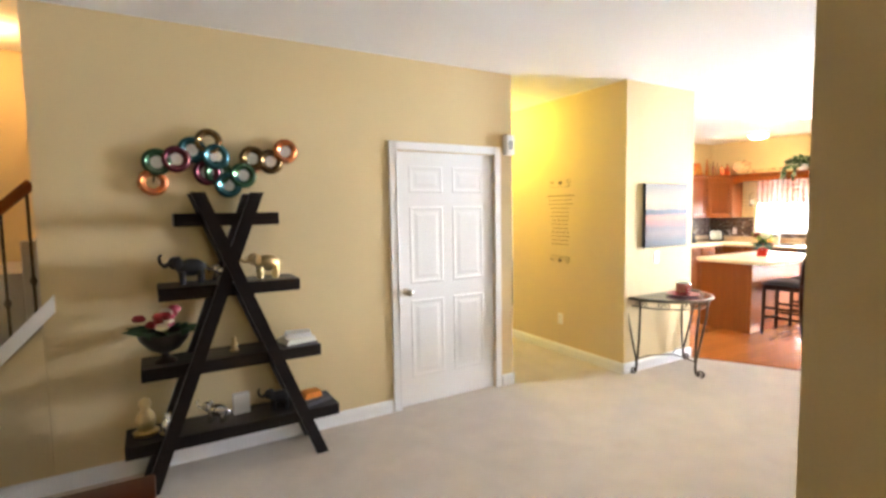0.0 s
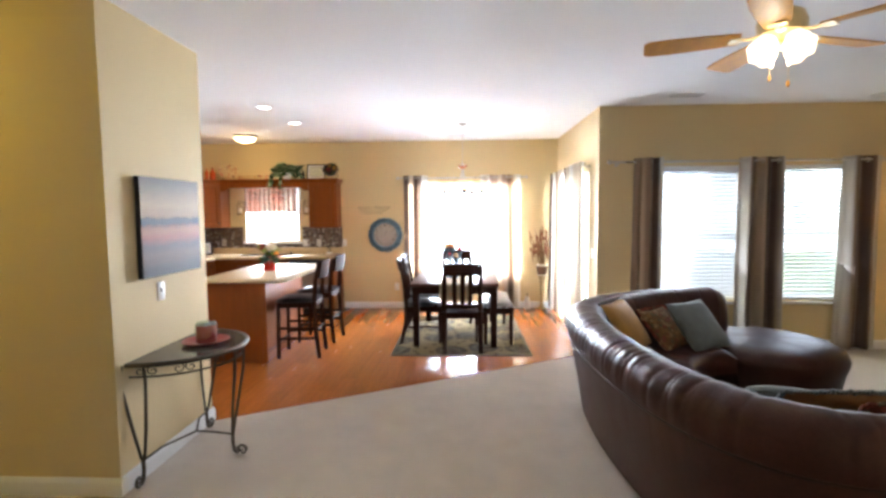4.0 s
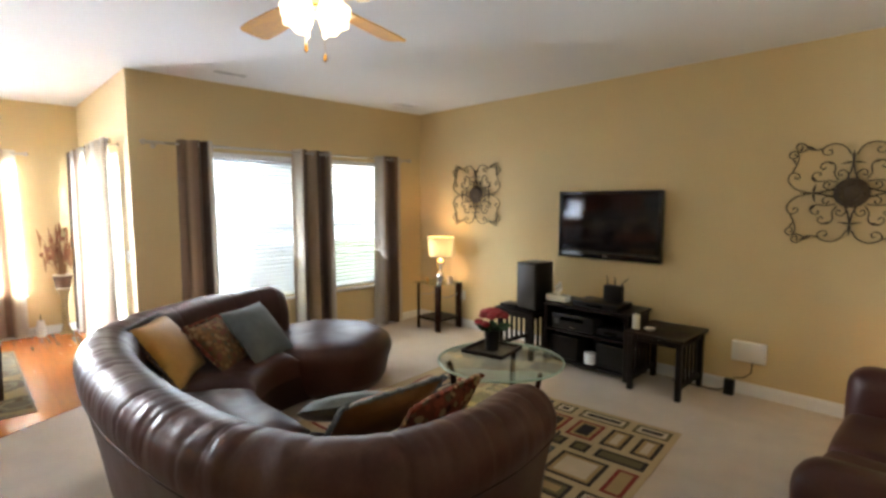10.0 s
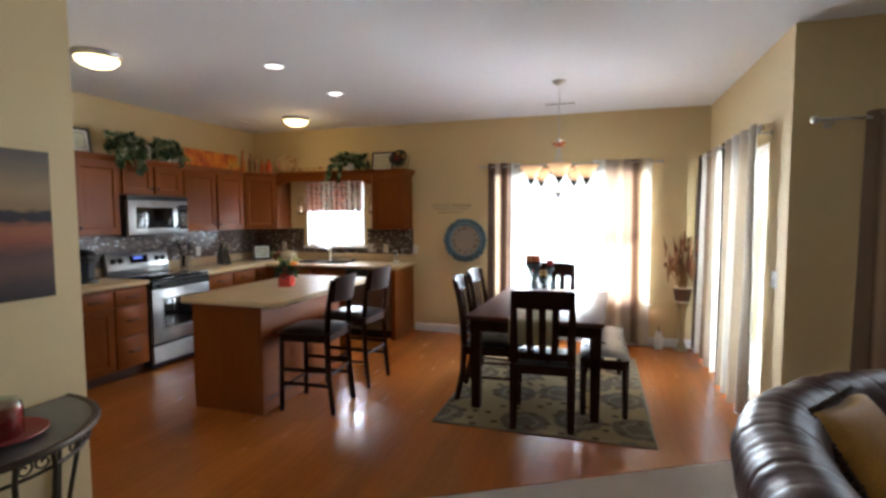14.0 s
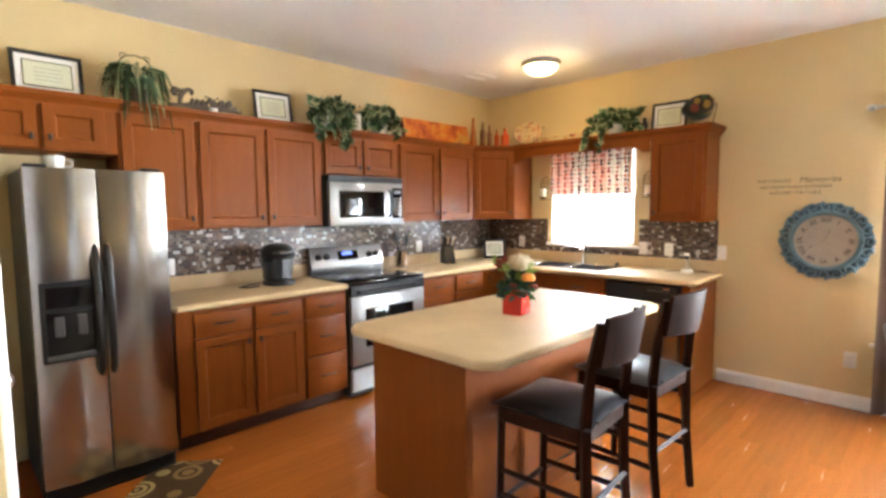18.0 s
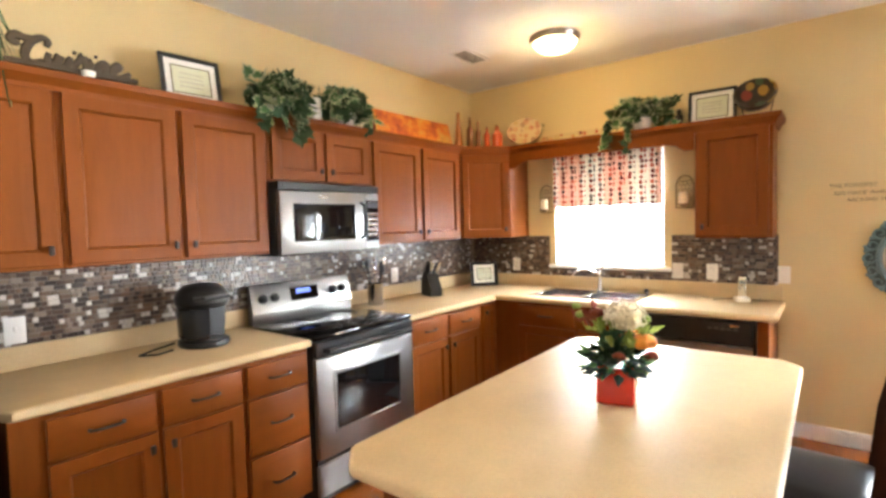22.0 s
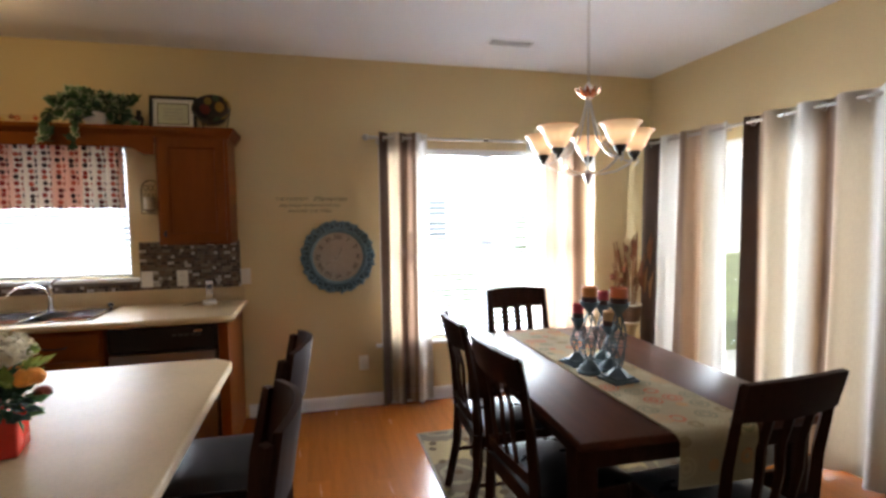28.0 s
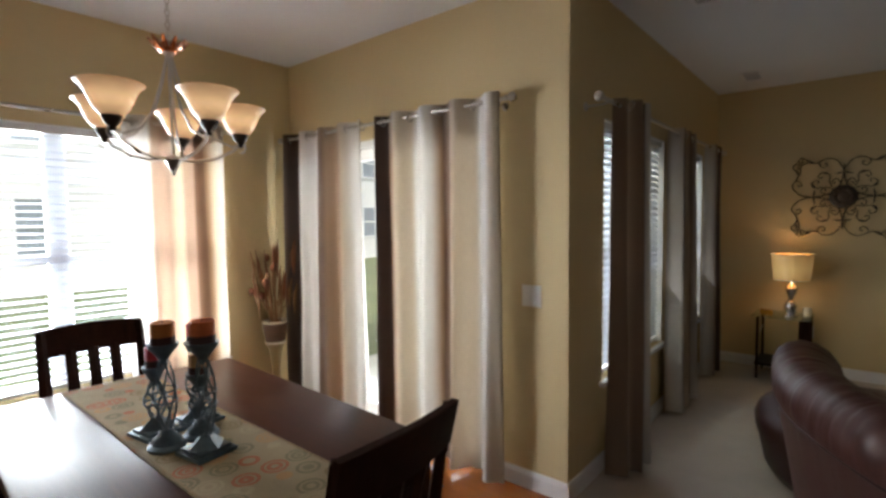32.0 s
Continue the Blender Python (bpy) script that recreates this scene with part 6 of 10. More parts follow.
for k in range(20):
    a = k * math.pi / 10
    bm = B()
    pts = spiral((0, 0), 0.036, 0.009, 0.4 if k % 2 else 2.6, 1.15 if k % 2 else -1.15, 16)
    tube(bm, [(x, -0.026, z) for x, _, z in pts], [0.0105 - 0.004 * i / 16 for i in range(17)], 6)
    bm.transform(Matrix.Translation((0.253 * math.cos(a), 0, 0.253 * math.sin(a))) @ Matrix.Rotation(-a, 4, "Y"))
    part("scroll", bm, M_BLUEGREEN, rim)
    bm = B()
    ball(bm, (0.270 * math.cos(a + 0.157), -0.016, 0.270 * math.sin(a + 0.157)), (0.014, 0.014, 0.014), 8, 6)
    part("bead", bm, M_BLUEGREEN, rim)
for i, num in enumerate(("XII", "I", "II", "III", "IIII", "V", "VI", "VII", "VIII", "IX", "X", "XI")):
    a = math.pi / 2 - i * math.pi / 6
    m = Matrix.Translation((0.155 * math.cos(a), -0.0125, 0.155 * math.sin(a))) @ Matrix.Rotation(math.pi / 2, 4, "X") @ Matrix.Rotation(a - math.pi / 2, 4, "Z") @ Matrix.Translation((0, -0.02, 0))
    text_part("numeral", num, 0.052, 0.0008, M_CLOCKINK, m, t)
for nm, ang, ln, wd in (("hour_pointer", radians(90 - 20), 0.085, 0.007), ("minute_pointer", radians(90 - 240), 0.13, 0.005)):
    bm = B()
    tube(bm, [(0, -0.016, 0), (ln * 0.6 * math.cos(ang), -0.016, ln * 0.6 * math.sin(ang)), (ln * 0.72 * math.cos(ang), -0.016, ln * 0.72 * math.sin(ang)), (ln * math.cos(ang), -0.016, ln * math.sin(ang))], [wd * 0.6, wd * 0.6, wd * 1.6, 0.001], 6, flat=0.3)
    part(nm, bm, M_CLOCKINK, t)

# lettering over the clock
t = thing("wall_lettering", "dark script lettering on the wall above the clock", "wall decal", (EX - 0.001, 2.71, 1.612), -90)
for body, size, x, z, sh in (("THE FONDEST", 0.036, -0.135, 0.035, 0.0), ("Memories", 0.062, 0.15, 0.03, 0.25), ("ARE MADE WHEN GATHERED", 0.034, 0.0, -0.012, 0.0), ("AROUND THE TABLE", 0.034, 0.0, -0.055, 0.0)):
    text_part("line", body, size, 0.0004, M_INK, Matrix.Translation((x, 0, z)) @ Matrix.Rotation(math.pi / 2, 4, "X"), t, shear=sh)


# ---------------------------------------------------------------- curved sofa
def catmull(pts, n):
    """A smooth line through plan points, as n + 1 places at even steps."""
    P = [Vector(pts[0]) * 2 - Vector(pts[1])] + [Vector(p) for p in pts] + [Vector(pts[-1]) * 2 - Vector(pts[-2])]
    dense = []
    for i in range(1, len(P) - 2):
        a, b, c, d = P[i - 1 : i + 3]
        for k in range(20):
            s = k / 20
            dense.append(0.5 * (2 * b + (c - a) * s + (2 * a - 5 * b + 4 * c - d) * s * s + (3 * b - a - 3 * c + d) * s**3))
    dense.append(P[-2])
    acc = [0.0]
    for p, q in zip(dense, dense[1:]):
        acc.append(acc[-1] + (q - p).length)
    out, j = [], 0
    for i in range(n + 1):
        want = acc[-1] * i / n
        while j < len(acc) - 2 and acc[j + 1] < want:
            j += 1
        f = (want - acc[j]) / max(1e-9, acc[j + 1] - acc[j])
        out.append(dense[j].lerp(dense[j + 1], min(1, max(0, f))))
    return out, acc[-1]


BACK_PTS = [(2.70, -0.92), (2.63, -0.45), (2.72, -0.02), (3.08, 0.20), (3.65, 0.30), (4.25, 0.32), (4.76, 0.26), (5.14, 0.03), (5.42, -0.36), (5.57, -0.76), (5.61, -1.22)]
FRONT_PTS = [(3.40, -0.95), (3.34, -0.70), (3.42, -0.52), (3.60, -0.43), (3.85, -0.40), (4.20, -0.38), (4.52, -0.45), (4.76, -0.67), (4.86, -0.92), (4.88, -1.12)]
NB = 640
back_line, back_len = catmull(BACK_PTS, NB)
front_line, _ = catmull(FRONT_PTS, NB)
sofa = thing("curved_sofa", "curved brown leather sectional sofa with pleated back", "sofa")


def back_section(i0, i1, first, last):
    """One stretch of the rolled, pleated back."""
    prof = [(-0.13, 0.10), (0.00, 0.05), (0.03, 0.06), (0.06, 0.25), (0.095, 0.45), (0.125, 0.60), (0.145, 0.655), (0.15, 0.70), (0.145, 0.75), (0.125, 0.795), (0.085, 0.83), (0.03, 0.845), (-0.035, 0.835), (-0.09, 0.80), (-0.13, 0.74), (-0.155, 0.64), (-0.165, 0.52), (-0.15, 0.40)]
    bm = B()
    rings = []
    for i in range(i0, i1 + 1):
        p = back_line[i]
        d = (back_line[min(NB, i + 1)] - back_line[max(0, i - 1)]).normalized()
        n = Vector((-d.y, d.x))
        s = back_len * i / NB
        f = i / NB
        lift = -0.02 * (1 - min(1, f * 6))
        seam = abs(math.sin(math.pi * s / 0.27 + 1.1 * noise.noise(Vector((s * 2.3, 0.3, 0)))))
        puff = 1.0 - (0.013 + 0.008 * noise.noise(Vector((s * 5, 2.0, 0)))) * (1 - min(1, seam * 3.6)) ** 2
        row = []
        endf = 1.0
        if (first and i - i0 < 16) or (last and i1 - i < 16):
            e = min(24, (i - i0) if first and i - i0 < 24 else (i1 - i)) / 24
            endf = math.sqrt(max(0.02, 1 - (1 - e) ** 2))
        for o, z in prof:
            top = max(0.0, min(1.0, (z - 0.55) / 0.2))
            wr = 0.008 * noise.noise(Vector((s * 9 + o * 6, z * 5, 1.7))) * top + 0.004 * noise.noise(Vector((s * 22, z * 4 + o * 5, 4.2))) * top - 0.0045 * top * (1 - abs(noise.noise(Vector((s * 9 + 1.5 * z, z * 3 + o * 4, 7.7))))) ** 9
            sc = 1 - (1 - puff) * top
            oo = (o * sc + wr) * (0.35 + 0.65 * endf)
            zz = 0.45 + (z - 0.45) * (sc if z > 0.45 else 1) + lift * top + wr
            if z > 0.45:
                zz = 0.45 + (zz - 0.45) * (0.72 + 0.28 * endf)
            row.append(bm.verts.new((p.x + n.x * oo, p.y + n.y * oo, zz)))
        rings.append(row)
    m = len(prof)
    for a, b in zip(rings, rings[1:]):
        for j in range(m):
            bm.faces.new((a[j], b[j], b[(j + 1) % m], a[(j + 1) % m]))
    bm.faces.new(rings[0])
    bm.faces.new(rings[-1][::-1])
    bmesh.ops.recalc_face_normals(bm, faces=bm.faces)
    return bm


cuts = (0, 224, 428, NB)
for k in range(3):
    part("backrest", back_section(cuts[k], cuts[k + 1], k == 0, k == 2), M_LEATHER, sofa, "pleated rolled leather backrest", smooth=60)
# welt seam below the roll
bm = B()
tube(bm, [(p.x + 0.135 * n.x, p.y + 0.135 * n.y, 0.625) for p, n in ((back_line[i], Vector((-(back_line[min(NB, i + 1)] - back_line[max(0, i - 1)]).y, (back_line[min(NB, i + 1)] - back_line[max(0, i - 1)]).x)).normalized()) for i in range(6, NB - 4, 6))], 0.006, 6)
part("piping", bm, M_LEATHERDARK, sofa)


def pad(bm, i0, i1, v0, v1, z0, z1, dome, nu=14, nv=10, gap=0.01):
    """A stuffed seat between the front line and the back line."""
    grid = []
    for i in range(nu + 1):
        row = []
        f = i0 + (i1 - i0) * (gap + (1 - 2 * gap) * i / nu)
        k = min(NB - 1, int(f))
        b = back_line[k].lerp(back_line[k + 1], f - k)
        a = front_line[k].lerp(front_line[k + 1], f - k)
        for j in range(nv + 1):
            v = v0 + (v1 - v0) * j / nv
            q = a.lerp(b, v)
            u_, w_ = 2 * i / nu - 1, 2 * j / nv - 1
            e = max(0.0, (1 - u_**4) * (1 - w_**4)) ** 0.5
            wr = 0.012 * noise.noise(Vector((q.x * 5, q.y * 5, 3.1))) + 0.006 * noise.noise(Vector((q.x * 14, q.y * 14, 8))) - 0.008 * (1 - abs(noise.noise(Vector((q.x * 6, q.y * 6, 5.5))))) ** 8
            row.append((q.x, q.y, z1 - dome * (1 - e) + wr * e))
        grid.append(row)
    top = [[bm.verts.new(p) for p in r] for r in grid]
    low = [[bm.verts.new((p[0], p[1], z0)) for p in r] for r in grid]
    for i in range(nu):
        for j in range(nv):
            bm.faces.new((top[i][j], top[i + 1][j], top[i + 1][j + 1], top[i][j + 1]))
            bm.faces.new((low[i][j + 1], low[i + 1][j + 1], low[i + 1][j], low[i][j]))
        for j in (0, nv):
            bm.faces.new((top[i][j], low[i][j], low[i + 1][j], top[i + 1][j]))
    for j in range(nv):
        for i in (0, nu):
            bm.faces.new((top[i][j], top[i][j + 1], low[i][j + 1], low[i][j]))
    bmesh.ops.recalc_face_normals(bm, faces=bm.faces)
    return bm


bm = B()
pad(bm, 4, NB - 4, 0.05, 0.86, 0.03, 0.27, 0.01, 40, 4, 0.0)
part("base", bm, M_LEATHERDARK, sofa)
for a, b in ((6, 212), (212, 422), (422, 596)):
    bm = B()
    pad(bm, a, b, -0.02, 0.84, 0.26, 0.465, 0.08, 28, 22)
    part("seat_cushion", bm, M_LEATHER, sofa, smooth=60)
# round chaise end
bm = B()
prof = [(0.0, 0.03), (0.50, 0.03), (0.54, 0.10), (0.565, 0.24), (0.585, 0.30), (0.59, 0.36), (0.57, 0.42), (0.50, 0.465), (0.36, 0.485), (0.15, 0.49), (0.0, 0.485)]
prof = [(a, z * 0.93) for a, z in prof]
lathe(bm, prof, 48, (5.28, -1.42, 0), 1.0)
for v in bm.verts:
    r = math.hypot(v.co.x - 5.28, v.co.y + 1.42)
    if r > 0.05 and v.co.z > 0.2:
        v.co.z += 0.012 * noise.noise(v.co * 5) + 0.008 * noise.noise(v.co * 11)
part("chaise", bm, M_LEATHER, sofa, "round leather chaise end", smooth=60)


# ---------------------------------------------------------------- pillows
M_PGOLD = mat("gold_pillow_cloth", (0.48, 0.255, 0.06), 0.6, var=0.35, s1=5, s2=120, bump=0.35, spec=0.3, sheen=0.2)
M_PCOPPER = mat("copper_satin_cloth", (0.20, 0.095, 0.026), 0.5, var=0.4, s1=6, s2=120, bump=0.3, spec=0.4)
M_PFRINGE = mat("dark_brown_fringe", (0.055, 0.036, 0.026), 0.9, var=0.5, s1=40)
M_PTEAL = mat("grey_teal_pillow_cloth", (0.105, 0.125, 0.13), 0.8, var=0.35, s1=12, s2=150, bump=0.4, sheen=0.2)
M_PBROWN = spot_mat("brown_patterned_pillow_cloth", (0.15, 0.085, 0.038), ((0.26, 0.17, 0.085), (0.17, 0.06, 0.04), (0.11, 0.09, 0.05), (0.22, 0.12, 0.05)), 28.0, size=0.5, ringed=False)
M_PRED = spot_mat("red_patterned_pillow_cloth", (0.16, 0.05, 0.03), ((0.40, 0.27, 0.15), (0.07, 0.03, 0.02), (0.26, 0.07, 0.045), (0.12, 0.10, 0.06)), 24.0, size=0.5, ringed=False)
M_PBLUE = mat("bright_blue_pillow_cloth", (0.10, 0.36, 0.58), 0.7, var=0.2, s1=9, s2=100, bump=0.3)


def pillow(label, c, w, rz, tilt, material, h=0.15, fringe=None, d=None):
    t = thing("throw_pillow", label, "pillow", c, 0, "pillows on the sofa")
    bm = B()
    cushion(bm, (0, 0, 0), w, d or w, h, radians(rz), radians(tilt), 14)
    part("cover", bm, material, t, smooth=70)
    if fringe:
        m = Matrix.Rotation(radians(rz), 4, "Z") @ Matrix.Rotation(radians(tilt), 4, "X")
        rng = random.Random(7)
        bm = B()
        dd = d or w
        for k in range(120):
            f = k / 120 * 4
            s, q = int(f), f - int(f)
            x, y = ((-0.5 + q, -0.5), (0.5, -0.5 + q), (0.5 - q, 0.5), (-0.5, 0.5 - q))[s]
            n_ = ((0, -1), (1, 0), (0, 1), (-1, 0))[s]
            p = m @ Vector((x * w, y * dd, 0))
            e = m @ Vector((x * w + n_[0] * 0.018, y * dd + n_[1] * 0.018, rng.uniform(-0.008, 0.008)))
            tube(bm, [p, e], [rng.uniform(0.009, 0.015), 0.008], 5)
        part("fringe", bm, fringe, t)
    return t


pillow("gold satin throw pillow leaning on the sofa back", (4.96, -0.11, 0.62), 0.47, -38, 54, M_PGOLD, 0.16, M_PFRINGE)
pillow("brown patterned throw pillow on the sofa", (5.02, -0.45, 0.585), 0.40, -50, 46, M_PBROWN, 0.14, M_PRED)
pillow("grey teal square throw pillow on the sofa", (5.05, -0.73, 0.61), 0.46, -60, 50, M_PTEAL)
pillow("grey teal throw pillow lying on the sofa seat", (3.57, -0.54, 0.535), 0.50, 66, 24, M_PTEAL, 0.13, None, 0.40)
pillow("copper satin pillow with grey ruffled edge leaning on the sofa arm", (3.30, -0.55, 0.575), 0.56, 88, 50, M_PCOPPER, 0.13, M_PTEAL, 0.38)
pillow("red patterned pillow leaning on the sofa arm", (3.03, -0.62, 0.61), 0.46, 98, 58, M_PRED, 0.13, M_PRED, 0.38)

# ---------------------------------------------------------------- loveseat
t = thing("loveseat", "dark brown leather loveseat with rounded arms", "loveseat", (WX + 0.03, -1.95, 0))
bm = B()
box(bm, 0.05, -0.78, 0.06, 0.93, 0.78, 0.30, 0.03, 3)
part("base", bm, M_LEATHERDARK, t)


def puffy(x0, y0, z0, x1, y1, z1, r, seed):
    bm = B()
    box(bm, x0, y0, z0, x1, y1, z1, r, 4)
    bmesh.ops.subdivide_edges(bm, edges=[e for e in bm.edges if e.calc_length() > 0.12], cuts=3, use_grid_fill=True)
    c = Vector(((x0 + x1) / 2, (y0 + y1) / 2, (z0 + z1) / 2))
    for v in bm.verts:
        k = 1 + 0.03 * noise.noise(v.co * 4 + Vector((seed, 0, 0)))
        v.co = c + (v.co - c) * k
    return bm


for y0, y1 in ((-0.82, -0.57), (0.57, 0.82)):
    part("arm", puffy(0.02, y0, 0.05, 0.95, y1, 0.68, 0.10, y0), M_LEATHER, t, smooth=70)
part("backrest", puffy(0.0, -0.80, 0.10, 0.26, 0.80, 0.86, 0.10, 3), M_LEATHER, t, smooth=70)
for y0, y1 in ((-0.565, -0.005), (0.005, 0.565)):
    part("seat_cushion", puffy(0.22, y0, 0.28, 0.94, y1, 0.47, 0.06, y0), M_LEATHER, t, smooth=70)
    part("back_cushion", puffy(0.20, y0, 0.44, 0.40, y1, 0.84, 0.07, y0 + 2), M_LEATHER, t, smooth=70)
pillow("bright blue printed pillow on the loveseat", (1.29, -1.76, 0.575), 0.36, 70, 52, M_PBLUE, 0.13)


# ---------------------------------------------------------------- ceiling fan
t = thing("ceiling_fan", "ceiling fan with golden wood blades and lit glass shades", "ceiling fan", (3.32, -0.26, 0))
bm = B()
lathe(bm, [(0, 2.62), (0.02, 2.62), (0.05, 2.66), (0.07, 2.71), (0.07, CZ), (0, CZ)], 20)
part("canopy", bm, M_GOLD, t, "brass canopy")
bm = B()
cyl(bm, (0, 0, 2.48), (0, 0, 2.64), 0.013, n=12)
part("downrod", bm, M_GOLD, t)
bm = B()
lathe(bm, [(0, 2.50), (0.05, 2.495), (0.09, 2.47), (0.105, 2.43), (0.10, 2.38), (0.07, 2.355), (0.05, 2.345), (0.055, 2.33), (0.04, 2.315), (0, 2.31)], 26)
part("motor_housing", bm, M_GOLD, t, "brass motor housing")
M_BLADE = mat("honey_oak_blade", (0.56, 0.28, 0.035), 0.45, spec=0.2, var=0.22, s1=3, s2=12, stretch=(1.5, 12, 12), bump=0.04)
for k in range(5):
    a = radians(72 * k)
    m = Matrix.Rotation(a, 4, "Z")
    bm = B()
    tube(bm, [(0.08, 0, 2.385), (0.13, 0.0, 2.372), (0.18, 0, 2.372)], 0.014, 6, flat=0.5)
    box(bm, 0.16, -0.04, 2.368, 0.215, 0.04, 2.374, 0.002)
    bm.transform(m)
    part("blade_iron", bm, M_GOLD, t)
    bm = B()
    outline = [(0.17, -0.050), (0.30, -0.064), (0.48, -0.073), (0.572, -0.070), (0.595, -0.048), (0.595, 0.048), (0.572, 0.070), (0.48, 0.073), (0.30, 0.064), (0.17, 0.050)]
    prism(bm, outline, 2.375, 2.382)
    bm.transform(m @ Matrix.Translation((0, 0, 2.378)) @ Matrix.Rotation(radians(10), 4, "X") @ Matrix.Translation((0, 0, -2.378)))
    part("blade", bm, M_BLADE, t, "golden oak blade", smooth=0)
M_FANSHADE = glow("lit_tulip_glass", (1.0, 0.82, 0.52), 0.55)
for k in range(4):
    a = radians(104 + 90 * k)
    m = Matrix.Rotation(a, 4, "Z")
    bm = B()
    tube(bm, [(0.03, 0, 2.33), (0.06, 0, 2.345), (0.075, 0, 2.34)], 0.008, 8)
    bm.transform(m)
    arm = part("light_arm", bm, M_GOLD, t)
    bm = B()
    prof = [(0.02, 0.0), (0.035, -0.01), (0.055, -0.035), (0.064, -0.07), (0.062, -0.10), (0.072, -0.118), (0.069, -0.119), (0.058, -0.10), (0.060, -0.07), (0.051, -0.037), (0.032, -0.013), (0.017, -0.004)]
    lathe(bm, prof, 24)
    for v in bm.verts:
        if v.co.z < -0.105:
            v.co.z += 0.006 * math.cos(6 * math.atan2(v.co.y, v.co.x))
    bm.transform(m @ Matrix.Translation((0.052, 0, 2.362)) @ Matrix.Rotation(radians(-40), 4, "Y") @ Matrix.Scale(0.84, 4))
    part("shade", bm, M_FANSHADE, arm, "lit frosted tulip shade")
for x, y, z in ((0.03, 0.03, 2.17), (-0.03, -0.02, 2.13)):
    bm = B()
    cyl(bm, (x, y, z + 0.03), (x, y, 2.315), 0.0013, n=5)
    o = part("pull_chain", bm, M_GOLD, t)
    bm = B()
    lathe(bm, [(0, 0), (0.006, 0.004), (0.008, 0.015), (0.005, 0.03), (0, 0.034)], 10, (x, y, z))
    part("pull_knob", bm, M_BLADE, o)

# ---------------------------------------------------------------- television wall
t = thing("television", "black flat wall-mounted television, switched off", "television", (3.79, TY, 1.345))
t.matrix_basis = pose(3.79, TY, 1.345, 0, 0, 180)
bm = B()
box(bm, -0.52, -0.085, -0.33, 0.52, -0.03, 0.33, 0.008, 2)
part("cabinet", bm, M_BLACK, t)
bm = B()
box(bm, -0.485, -0.0885, -0.255, 0.485, -0.0845, 0.30, 0.002)
part("screen", bm, M_GLOSSBLACK, t, "glossy black screen")
bm = B()
for b in ((-0.52, -0.33, 0.52, -0.262), (-0.52, 0.305, 0.52, 0.33), (-0.52, -0.262, -0.49, 0.305), (0.49, -0.262, 0.52, 0.305)):
    box(bm, b[0], -0.096, b[1], b[2], -0.085, b[3], 0.004, 2)
part("bezel", bm, M_GLOSSBLACK, t)
bm = B()
box(bm, -0.03, -0.0975, -0.302, 0.03, -0.0955, -0.288)
part("badge", bm, M_SILVER, t)
bm = B()
box(bm, -0.2, -0.03, -0.2, 0.2, -0.001, 0.2)
part("wall_mount", bm, M_BLACK, t)


def slat_table(name, label, x0, x1, y0, y1, h, slats, group=""):
    t = thing(name, label, "side table", ((x0 + x1) / 2, (y0 + y1) / 2, 0), 0, group)
    w, d = x1 - x0, y1 - y0
    bm = B()
    box(bm, -w / 2, -d / 2, h - 0.03, w / 2, d / 2, h, 0.005, 2)
    part("top", bm, M_BLACKWOOD, t)
    for sx in (-1, 1):
        for sy in (-1, 1):
            bm = B()
            cx, cy = sx * (w / 2 - 0.045), sy * (d / 2 - 0.045)
            box(bm, cx - 0.022, cy - 0.022, 0, cx + 0.022, cy + 0.022, h - 0.031, 0.003)
            part("leg", bm, M_BLACKWOOD, t)
        for z in (0.09, h - 0.075):
            bm = B()
            cx = sx * (w / 2 - 0.045)
            box(bm, cx - 0.012, -d / 2 + 0.07, z, cx + 0.012, d / 2 - 0.07, z + 0.035)
            part("rail", bm, M_BLACKWOOD, t)
        for k in range(slats):
            y = -d / 2 + 0.07 + (d - 0.14) * (k + 1) / (slats + 1)
            bm = B()
            cx = sx * (w / 2 - 0.045)
            box(bm, cx - 0.008, y - 0.014, 0.126, cx + 0.008, y + 0.014, h - 0.076)
            part("slat", bm, M_BLACKWOOD, t)
    bm = B()
    box(bm, -w / 2 + 0.06, d / 2 - 0.06, h - 0.08, w / 2 - 0.06, d / 2 - 0.035, h - 0.032)
    part("apron", bm, M_BLACKWOOD, t)
    return t


slat_table("side_table", "black-brown side table with slatted sides under the speaker", 4.26, 4.74, TY + 0.04, -3.10, 0.50, 4, "slatted side tables")
slat_table("side_table", "black-brown side table with slatted sides beside the media stand", 2.86, 3.34, TY + 0.04, -3.10, 0.50, 4, "slatted side tables")
t = thing("media_stand", "black open media stand with components on shelves", "tv stand", (3.80, -3.45, 0))
bm = B()
box(bm, -0.44, -0.24, 0.57, 0.44, 0.22, 0.60, 0.005)
part("top", bm, M_BLACKWOOD, t)
for z in (0.04, 0.33):
    bm = B()
    box(bm, -0.40, -0.22, z, 0.40, 0.21, z + 0.022, 0.003)
    part("shelf", bm, M_BLACKWOOD, t)
for x in (-0.42, 0.40):
    bm = B()
    box(bm, x - 0.01, -0.22, 0.0, x + 0.03, 0.21, 0.569, 0.004)
    part("side_panel", bm, M_BLACKWOOD, t)
bm = B()
box(bm, -0.40, -0.235, 0.06, 0.40, -0.222, 0.569)
part("back_panel", bm, M_BLACK, t)


